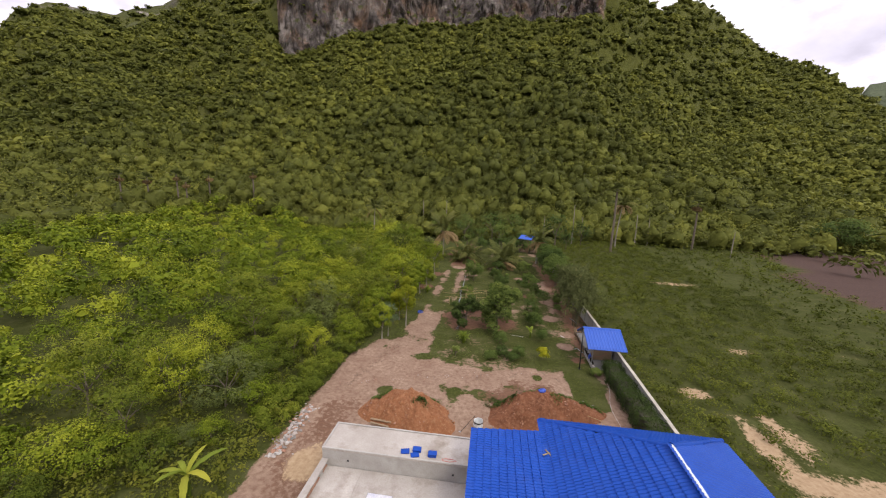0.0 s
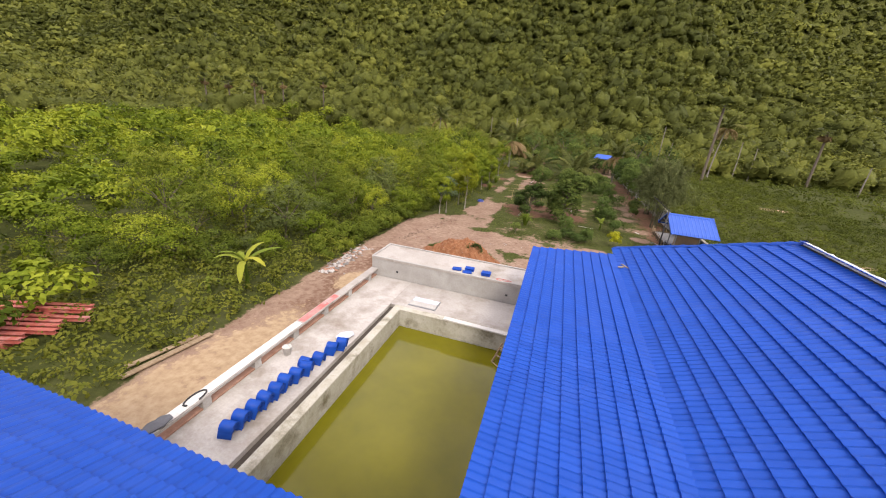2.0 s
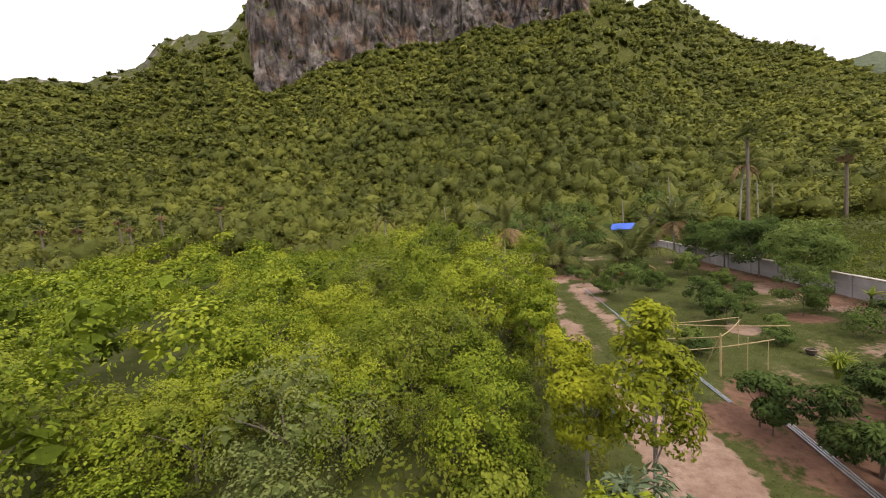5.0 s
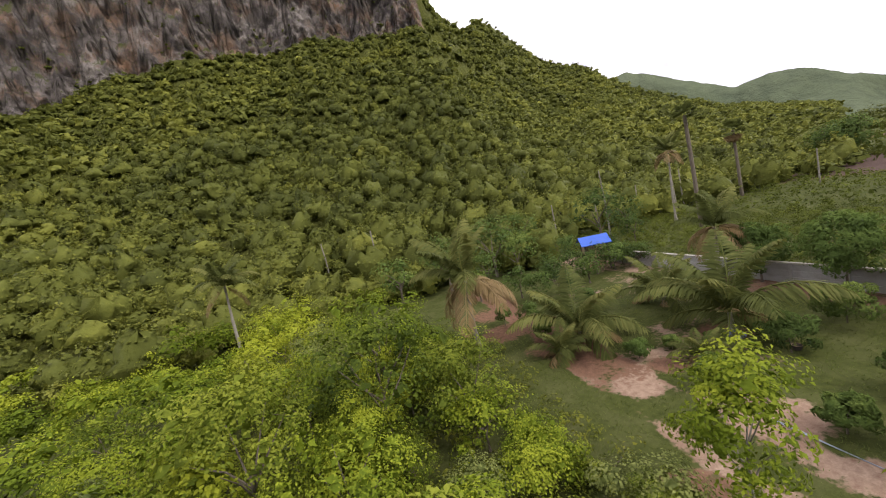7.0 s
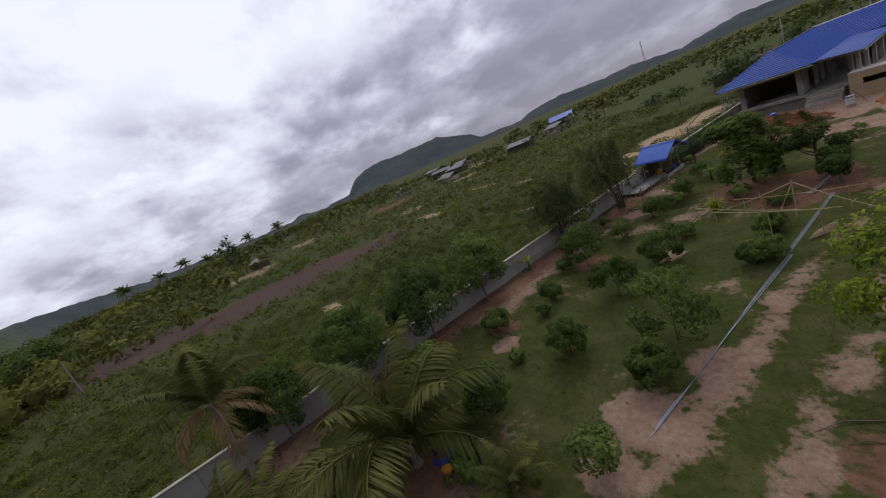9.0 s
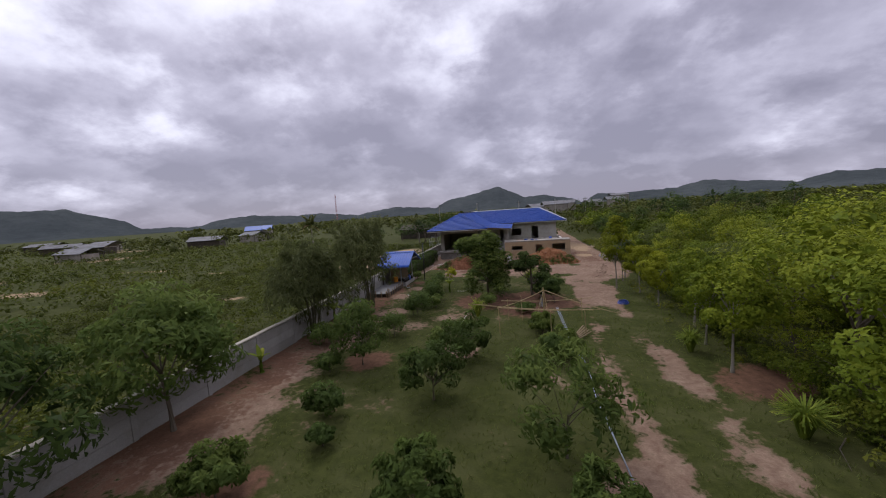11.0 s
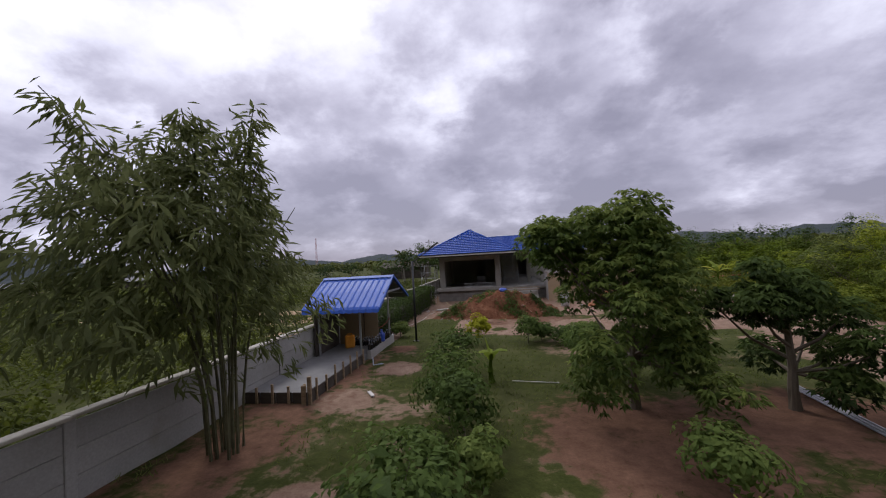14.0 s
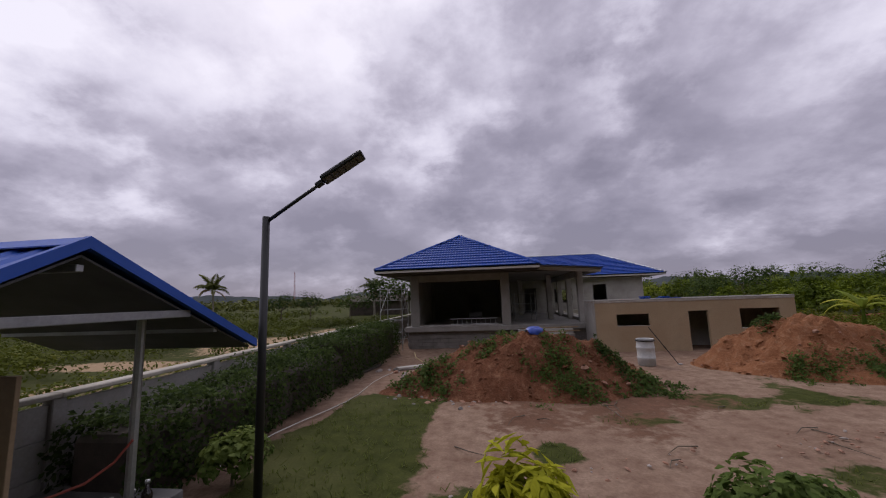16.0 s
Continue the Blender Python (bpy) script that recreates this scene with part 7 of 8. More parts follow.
def build_lamp():
    lamp = thing("street_lamp", "black solar street lamp on a slim pole", "street lamp", at(15.95, 15.3))
    part("pole", Shape().tube([(0, 0, -0.1), (0, 0, 3.73)], [0.052, 0.046], 14), M_BLACK, lamp, smooth=True)
    part("base", Shape().box(-0.13, 0.13, -0.13, 0.13, -0.05, 0.02, 0.008), M_BLACK, lamp)
    tip = Vector((-1.22, -0.14, 0.80))
    part("arm", Shape().tube([(0, 0, 3.66), tip * 0.62 + Vector((0, 0, 3.70))], 0.024, 10), M_BLACK, lamp, smooth=True)
    d = tip.normalized()
    side = d.cross(Vector((0, 0, 1))).normalized()
    up = side.cross(d)
    m = Matrix((d, side, up)).transposed().to_4x4()
    m.translation = tip * 0.62 + Vector((0, 0, 3.70))
    head = part("head", Shape().box(-0.03, 0.60, -0.13, 0.13, -0.015, 0.035, 0.012), M_BLACK, lamp)
    head.matrix_local = m
    part("bracket", Shape().box(-0.14, -0.032, -0.05, 0.05, -0.03, 0.03, 0.01), M_BLACK, head)
    for k in range(6):
        part("led_panel", Shape().box(0.02 + 0.095 * k, 0.10 + 0.095 * k, -0.105, 0.105, -0.022, -0.016), M_LED, head, "pale led panel")
    part("solar_cell", Shape().box(0.0, 0.57, -0.115, 0.115, 0.036, 0.041), M_PANEL, head)


build_lamp()


# ---------------------------------------------------------------- heaps of earth
def heap(name, label, cx, cy, rx, ry, h, material, seed, turn=0.0, plants=()):
    nu, nv = 120, 48

    def edge(a):
        return 1 + 0.13 * math.sin(2 * a + seed) + 0.08 * math.sin(3 * a + 2 * seed) + 0.04 * math.sin(7 * a + seed)

    def surface_at(x, y):
        q = max(0.0, 1 - math.hypot(x / rx, y / ry) / edge(math.atan2(y / ry, x / rx)))
        z = h * (1 - (1 - q) ** 1.7) ** 1.2
        z += 0.17 * h * noise.fractal(Vector((x * 0.9 + seed * 7, y * 0.9, 0)), 0.7, 2.1, 4) * min(1, 3 * q)
        z += (0.055 * noise.fractal(Vector((x * 4.5, y * 4.5, seed)), 0.5, 2.0, 3) + 0.03 * noise.noise(Vector((x * 13, y * 13, seed)))) * min(1, 6 * q)
        return z - 0.06

    rows = []
    for j in range(nv + 1):
        k = 1 - j / nv
        ring = [(math.cos(2 * math.pi * i / nu) * rx * k, math.sin(2 * math.pi * i / nu) * ry * k, 2 * math.pi * i / nu) for i in range(nu)]
        rows.append([(x * edge(a), y * edge(a), surface_at(x * edge(a), y * edge(a))) for x, y, a in ring])
    me = Shape().grid(rows, closed_v=True).mesh(name, material, True)
    ob = thing(name, label, "earth heap", at(cx, cy, turn))
    part("earth", me, None, ob)
    r = np.random.default_rng(seed + 5)
    for px, py, w in plants:
        # runners that lie on the slope, thick in the middle and loose at the rim
        n = int(620 * w / 0.5)
        knots = np.array([px, py]) + r.normal(size=(14, 2)) * w * np.array([0.62, 0.5])
        xy = knots[r.integers(0, 14, n)] + r.normal(size=(n, 2)) * w * 0.2
        z = np.array([surface_at(float(a), float(b)) for a, b in xy])
        c = np.column_stack([xy, z + 0.02 + np.abs(r.normal(size=n)) * 0.07])
        ln = 0.085 * r.uniform(0.6, 1.4, n)
        v, f, t = leaf_quads(c, np.array([0, 0.35, 1.0]) + 0.55 * r.normal(size=(n, 3)), ln, ln * 0.6, np.clip(0.30 + 0.14 * r.normal(size=n), 0, 1), r)
        part("creeper", mesh_data("creeper", v, f, M_LEAF_BUSH, tone=t), None, ob, "low green creeper")
    stones = [Shape().grid([[(math.cos(i * 1.047) * w * r.uniform(0.7, 1.2), math.sin(i * 1.047) * w * r.uniform(0.6, 1.1), z) for i in range(6)] for w, z in ((0.35, -0.3), (0.55, 0.0), (0.2, 0.35))], closed_v=True).mesh("clod", m) for m in (material, material, M_BRICKRED, material)]
    for k in range(240):
        a, q = r.uniform(0, 6.28), r.uniform(0.02, 0.75) ** 1.3
        i, j = int(a / 6.2832 * nu) % nu, int(q * nv)
        o = part("clod", stones[int(r.integers(4))], None, ob)
        sc = r.uniform(0.04, 0.13) if k % 12 else r.uniform(0.14, 0.22)
        o.location = Vector(rows[j][i]) + Vector((0, 0, 0.015))
        o.scale = (sc * 1.3, sc, sc * 0.8)
        o.rotation_euler = (r.uniform(-0.5, 0.5), r.uniform(-0.5, 0.5), a)
    return ob


heap("earth_heap", "large red-brown earth heap with green creepers", 12.0, 8.2, 3.8, 2.2, 1.55, M_MOUND_RED, 1, 8, [(-0.4, 0.9, 0.5), (-0.6, 1.5, 0.7), (-2.7, 1.0, 0.6), (-3.3, 1.0, 0.6), (1.3, 0.2, 0.5), (2.7, 0.9, 0.5), (3.3, 0.3, 0.6), (-2.0, 0.5, 0.4)])
heap("earth_heap", "orange-brown earth heap with sparse weeds", 3.0, 6.3, 3.1, 2.5, 1.7, M_MOUND_ORANGE, 2, -10, [(1.3, 1.9, 0.6), (-0.6, 1.7, 0.5), (-1.8, 1.2, 0.5), (-2.4, 0.6, 0.5), (0.9, -0.3, 0.4)])


# ---------------------------------------------------------------- yard things
def build_barrel():
    b = thing("drum", "pale blue-grey plastic drum with dark open top", "drum", at(7.64, 5.38))
    prof = [(0.24, 0.0), (0.285, 0.02), (0.29, 0.25), (0.305, 0.27), (0.305, 0.30), (0.29, 0.32), (0.29, 0.6), (0.305, 0.62), (0.305, 0.65), (0.29, 0.67), (0.275, 0.92), (0.29, 0.94), (0.27, 0.94), (0.255, 0.90), (0.26, 0.05), (0.0, 0.05)]
    part("body", Shape().turned(prof, sides=28), M_GREY_PLASTIC, b, smooth=True)
    part("band", Shape().turned([(0.293, 0.86), (0.312, 0.86), (0.312, 0.90), (0.285, 0.90)], sides=28), M_BLACK, b, "dark rim band", smooth=True)
    rod = thing("pole_tool", "dark digging bar leaning on the drum", "tool")
    part("shaft", Shape().tube([(6.55, 5.35, 0.0), (7.42, 5.25, 1.32)], 0.016, 6), M_BLACK, rod)
    part("blade", Shape().box(6.45, 6.60, 5.30, 5.40, 0.0, 0.05, 0.01), M_STEEL, rod)


build_barrel()


def rubble(name, label, x0, x1, y0, y1, count, lo, hi, materials, seed, lift=0.0):
    """Loose stones and broken bits, each a piece of its own."""
    r = random.Random(seed)
    ob = thing(name, label, "rubble")
    shapes = []
    for k in range(6):
        s = Shape()
        n = 6
        s.grid([[(math.cos(2 * math.pi * i / n) * w * r.uniform(0.7, 1.2), math.sin(2 * math.pi * i / n) * w * r.uniform(0.6, 1.1), z) for i in range(n)] for w, z in ((0.35, -0.3), (0.55, 0.0), (0.28, 0.35))], closed_v=True)
        c = len(s.v)
        s.f.append(tuple(range(c - n, c)))
        shapes.append(s)
    meshes = [[s.mesh("stone", m) for s in shapes] for m in materials]
    for k in range(count):
        o = part("stone", r.choice(r.choice(meshes)), None, ob)
        t = r.random()
        o.location = (x0 + (x1 - x0) * t + r.gauss(0, 0.28), y0 + (y1 - y0) * t + r.gauss(0, 0.25), lift + 0.03)
        sc = r.uniform(lo, hi)
        o.scale = (sc * r.uniform(0.7, 1.6), sc, sc * r.uniform(0.4, 0.8))
        o.rotation_euler = (r.uniform(-0.4, 0.4), r.uniform(-0.4, 0.4), r.uniform(0, 6.3))


rubble("rubble_row", "row of broken concrete and pale stones beside the track", -3.6, -3.9, 1.4, 6.2, 170, 0.10, 0.30, (M_RUBBLE, M_BLOCK, M_RUBBLE, M_BRICKRED, M_CONCRETE), 3)
rubble("rubble_patch", "scattered bricks and broken blocks near the heap", 17.2, 13.6, 5.4, 10.4, 46, 0.08, 0.26, (M_RUBBLE, M_BRICKRED, M_BLOCK), 4)
rubble("broken_bricks", "broken bricks and grey blocks at the foot of the red heap", 15.6, 12.6, 9.4, 10.1, 34, 0.07, 0.24, (M_BRICKRED, M_RUBBLE, M_BLOCK, M_BRICKRED), 9)
rubble("loose_stones", "loose stones scattered over the dirt yard", -2.5, 14.0, 9.5, 14.5, 150, 0.025, 0.09, (M_BRICKRED, M_BRICKRED, M_RUBBLE), 5)
rubble("soil_clods", "dry pinkish soil clods along the rutted track", -2.6, -0.2, 8.5, 17.0, 110, 0.03, 0.13, (M_CLOD,), 8)
rubble("gravel_patch", "gravel and rubble beside the porch steps", 8.8, 11.0, 1.0, 2.6, 70, 0.06, 0.2, (M_RUBBLE, M_BRICKRED), 6)


def plank(x0, y0, x1, y1, z, w=0.16, t=0.035, material=None, name="plank", label="weathered wooden plank lying on the ground", group="", dz=0.0):
    d = Vector((x1 - x0, y1 - y0, dz))
    m = Matrix.Translation((x0, y0, z)) @ d.to_track_quat("X", "Z").to_matrix().to_4x4()
    return solo(name, Shape().box(0, d.length, -w / 2, w / 2, 0, t, 0.006), material or M_WOOD, label, "plank", m, group)


plank(18.1, 8.4, 17.6, 4.9, 0.03, 0.22, 0.06, M_WOOD_DARK, label="long dark plank beside the hedge")
plank(0.75, 5.2, 2.2, 4.9, 0.28, 0.14, 0.05, dz=0.12, label="wooden plank propped on the earth heap")
plank(0.8, 4.95, 2.1, 4.6, 0.20, 0.14, 0.05, dz=0.10, label="wooden plank propped on the earth heap")
plank(-4.0, -5.6, -4.4, -8.6, 0.05, 0.24, 0.05, label="old planks lying in the weeds")
plank(-4.25, -5.9, -4.75, -8.2, 0.09, 0.2, 0.05, label="old planks lying in the weeds")
plank(8.9, 0.9, 11.6, 1.35, 1.02, 0.2, 0.05, label="planks laid across the porch steps")
plank(8.9, 1.15, 11.4, 1.6, 0.86, 0.2, 0.05, label="planks laid across the porch steps")
plank(16.6, 5.9, 14.6, 4.7, 0.05, 0.3, 0.08, M_CONCRETE, label="pale concrete strip beside the heap")
plank(4.54, -2.52, 7.12, -2.60, DECK + 0.015, 0.22, 0.06, M_WHITE, "white_board", "long white board laid on the pool rim")


def build_steel_stack():
    st = thing("steel_beams", "stack of red-primed steel beams on blocks", "steel stack", at(-8.8, -6.6, 201))
    for k in range(8):
        y = 0.30 * k
        z = 0.30 if k not in (0, 1) else 0.48
        x0 = -0.3 * (k % 3) + 0.15 * k
        s = Shape()
        for zz, w in ((0.0, 0.09), (0.15, 0.09)):
            s.box(x0, 8.2, y - w, y + w, z + zz, z + zz + 0.018)
        s.box(x0, 8.2, y - 0.012, y + 0.012, z + 0.018, z + 0.15)
        part("beam", s, M_RED_STEEL, st)
    for x in (1.4, 4.2, 7.2):
        for y, h in ((0.15, 0.475), (1.0, 0.295), (1.9, 0.295)):
            part("block", Shape().box(x - 0.12, x + 0.12, y - 0.3, y + 0.3, 0.0, h, 0.02), M_RED_STEEL, st)


build_steel_stack()


# ---------------------------------------------------------------- things on the deck and roof
def build_ridge_tiles():
    s = Shape()
    rows = []
    for x in (0.0, 0.34):
        rows.append([(x, 0.15 * math.cos(t), 0.15 * math.sin(t)) for t in np.linspace(0, math.pi, 11)])
    inner = []
    for x in (0.34, 0.0):
        inner.append([(x, 0.132 * math.cos(t), 0.132 * math.sin(t)) for t in np.linspace(0, math.pi, 11)])
    s.grid(rows + inner + rows[:1])
    one = s.mesh("ridge_tile", M_TILE, True)
    r = random.Random(6)
    for x, y, n in ([(1.95, -5.85, 7), (1.80, -6.2, 7), (1.72, -6.72, 6), (1.45, -7.0, 4), (1.70, -7.35, 8), (1.62, -7.72, 8), (1.55, -8.08, 9), (1.55, -8.42, 8), (1.52, -8.78, 8), (1.50, -9.14, 8), (1.46, -9.5, 8), (1.44, -9.86, 7)]):
        st = thing("ridge_tile_stack", "stack of curved blue ridge tiles on the deck", "tile stack", at(x - 0.15, y, 8 + r.uniform(-6, 6), 1, DECK), "ridge tile stacks")
        for i in range(n):
            o = part("ridge_tile", one, None, st)
            o.matrix_local = pose(0.012 * i + r.uniform(-0.008, 0.008), r.uniform(-0.008, 0.008), 0.042 * i + 0.003, 0, 0, r.uniform(-2.5, 2.5))
    flat = Shape().box(-0.2, 0.2, -0.16, 0.16, 0.0, 0.018, 0.006).mesh("tile", M_TILE)
    for x, y, n, t in ((4.15, 0.42, 3, 10), (4.72, 0.62, 6, 5), (4.68, 0.28, 3, 20), (5.52, 0.42, 7, 4)):
        st = thing("roof_tile_pile", "small pile of flat blue tiles on the roof", "tile pile", at(x, y, t, 1, 2.232), "tile piles")
        for i in range(n):
            o = part("tile", flat, None, st)
            o.matrix_local = pose(r.uniform(-0.02, 0.02), r.uniform(-0.02, 0.02), 0.022 * i, 0, 0, r.uniform(-4, 4))


build_ridge_tiles()


def loop(points, radius, closed=False, sides=6):
    pts = list(points)
    return Shape().tube(pts + (pts[:1] if closed else []), radius, sides)


solo("wire_loop", loop([(6.05, 0.16, 2.245), (6.4, 0.02 + 0.1, 2.245), (6.72, 0.22, 2.25), (6.62, 0.30, 2.245), (6.2, 0.30, 2.25), (6.02, 0.24, 2.245)], 0.012, True), M_RED, "bent red wire loop on the flat roof", "wire")


def build_hatch():
    h = thing("hatch_cover", "grey metal hatch cover stained with white cement", "hatch", at(3.42, -1.70, 0, 1, DECK - 0.003))
    part("frame", Shape().box(-0.6, 0.6, -0.40, 0.40, 0.0, 0.03, 0.008), M_STEEL, h)
    part("leaf", Shape().box(-0.56, 0.56, -0.36, -0.01, 0.031, 0.05, 0.006), M_CONCRETE, h)
    part("leaf", Shape().box(-0.56, 0.56, 0.01, 0.36, 0.031, 0.05, 0.006), M_BAG, h, "leaf smeared with white cement")


build_hatch()


def sack(name, label, x, y, z, l, w, h, material, seed, turn):
    rows = []
    for j in range(13):
        v = j / 12
        row = []
        for i in range(16):
            a = 2 * math.pi * i / 16
            k = (abs(math.sin(math.pi * (0.04 + 0.92 * v)))) ** 0.35
            n = noise.noise(Vector((math.cos(a) * 1.3 + seed, math.sin(a) * 1.3, v * 4)))
            row.append(((v - 0.5) * l, math.cos(a) * w / 2 * k * (1 + 0.2 * n), max(0.0, h / 2 + math.sin(a) * h / 2 * k * (1 + 0.5 * n))))
        rows.append(row)
    return solo(name, Shape().grid(rows, closed_v=True), material, label, "sack", at(x, y, turn, 1, z), smooth=True)


sack("cement_sack", "crumpled white and blue cement sack on the deck", 1.75, -5.2, DECK, 0.62, 0.42, 0.13, M_BAG, 3, 60)
sack("plastic_sheet", "crumpled blue plastic sheet on the heap", 11.85, 8.5, 1.42, 0.55, 0.4, 0.28, M_PVC_BLUE, 5, 30)
sack("folded_sack", "dark grey plastic bundle on the parapet", 0.2, -10.5, 1.714, 0.6, 0.36, 0.10, M_SHEET_DARK, 6, 80)


def build_bucket():
    b = thing("bucket", "white mortar bucket on the deck", "bucket", at(0.62, -6.75, 0, 1, DECK))
    part("body", Shape().turned([(0.0, 0.0), (0.11, 0.0), (0.14, 0.26), (0.15, 0.27), (0.13, 0.26), (0.10, 0.03), (0.0, 0.03)], sides=18), M_WHITE, b, smooth=True)
    part("handle", Shape().tube([(0.14 * math.cos(t), 0.0, 0.25 + 0.10 * math.sin(t)) for t in np.linspace(0, math.pi, 9)], 0.005, 5), M_STEEL, b)


build_bucket()
solo("hose_coil", loop([(0.2 + 0.13 * math.cos(t), -9.55 + 0.3 * math.sin(t), 1.73) for t in np.linspace(0, 5.2, 16)], 0.022), M_BLACK, "black rubber hose piece lying on the parapet", "hose")


def ladder(name, label, p, q, w, rungs, material, r=0.022, on_edge=False):
    p, q = Vector(p), Vector(q)
    ob = thing(name, label, "ladder")
    side = (q - p).cross(Vector((0, 0, 1)))
    side = side.normalized() * w / 2 if side.length > 0.01 else Vector((w / 2, 0, 0))
    if on_edge:
        side = Vector((0, 0, w / 2))
    for s in (-1, 1):
        part("rail", Shape().tube([p + side * s, q + side * s], r * 1.2, 8), material, ob)
    for k in range(rungs):
        c = p.lerp(q, (k + 0.5) / rungs)
        part("rung", Shape().tube([c - side, c + side], r, 8), material, ob)
    return ob


ladder("pool_ladder", "home-made pale wooden ladder standing in the pool", (6.75, -3.7, 0.15), (7.15, -3.25, 1.25), 0.42, 4, M_WOOD, 0.03)
ladder("aluminium_ladder", "aluminium ladder lying along the front opening", (15.2, -0.35, 1.35), (12.7, -0.35, 1.35), 0.28, 10, M_STEEL, 0.016, True)


def build_scaffold(x, y, z, lifts, turn, label):
    s = thing("scaffold", label, "scaffold", at(x, y, turn, 1, z), "scaffold frames")
    for k in range(lifts):
        b = 1.7 * k
        for dx in (0.0, 1.2):
            for dy in (0.0, 1.5):
                part("standard", Shape().tube([(dx, dy, b), (dx, dy, b + 1.69)], 0.021, 7), M_STEEL, s)
        for dy in (0.0, 1.5):
            for h in (0.5, 1.0, 1.6):
                part("ledger", Shape().tube([(0.0, dy, b + h), (1.2, dy, b + h)], 0.016, 6), M_STEEL, s)
        for dx in (0.0, 1.2):
            part("brace", Shape().tube([(dx, 0.0, b + 0.3), (dx, 1.5, b + 1.45)], 0.012, 6), M_STEEL, s)
            part("brace", Shape().tube([(dx, 1.5, b + 0.3), (dx, 0.0, b + 1.45)], 0.012, 6), M_STEEL, s)


build_scaffold(17.75, -1.4, -0.1, 2, 0, "rusty steel scaffold beside the house corner")
build_scaffold(10.5, -4.2, 1.12, 1, 4, "steel scaffold frame standing on the porch")


def build_roof_cross():
    c = thing("wooden_cross_piece", "two crossed brown laths lying on the roof", "laths", at(10.7, -1.0, 30, 1, 4.24))
    part("lath", Shape().box(-0.28, 0.28, -0.03, 0.03, 0.0, 0.03, 0.004), M_WOOD, c)
    part("lath", Shape().box(-0.03, 0.03, -0.2, 0.2, 0.031, 0.06, 0.004), M_WOOD, c)


build_roof_cross()


# ---------------------------------------------------------------- orchard things
def build_trellis():
    t = thing("bamboo_trellis", "bamboo trellis of poles tied together", "trellis")

    def pole(p, q, r0=0.022):
        p, q = Vector(p), Vector(q)
        n = 7
        pts = [p.lerp(q, i / n) + Vector((0, 0, -0.10 * math.sin(math.pi * i / n) * (1 if abs(p.z - q.z) < 0.8 else 0))) for i in range(n + 1)]
        part("pole", Shape().tube(pts, [r0 * (1 - 0.3 * i / n) for i in range(n + 1)], 7), M_BAMBOO_POLE, t)

    for x, y, h, r0 in ((5.1, 28.8, 1.85, 0.045), (7.6, 31.7, 1.55, 0.022), (5.0, 32.5, 1.50, 0.022), (3.3, 32.0, 1.42, 0.022), (3.0, 29.0, 1.3, 0.02), (7.2, 29.2, 1.3, 0.02), (6.4, 29.2, 1.5, 0.018)):
        pole((x, y, -0.1), (x + 0.04, y, h), r0)
    for p, q in (((9.1, 30.6, 1.38), (3.0, 32.2, 1.42)), ((7.7, 31.8, 1.50), (2.6, 32.0, 1.40)), ((5.1, 28.8, 1.72), (7.7, 31.7, 1.42)), ((5.1, 28.8, 1.72), (1.6, 31.4, 1.0)), ((7.6, 29.4, 1.25), (2.4, 28.8, 1.2)), ((5.1, 28.8, 1.70), (5.7, 29.6, 0.0)), ((5.1, 28.8, 1.70), (4.9, 29.6, 0.0))):
        pole(p, q)


build_trellis()


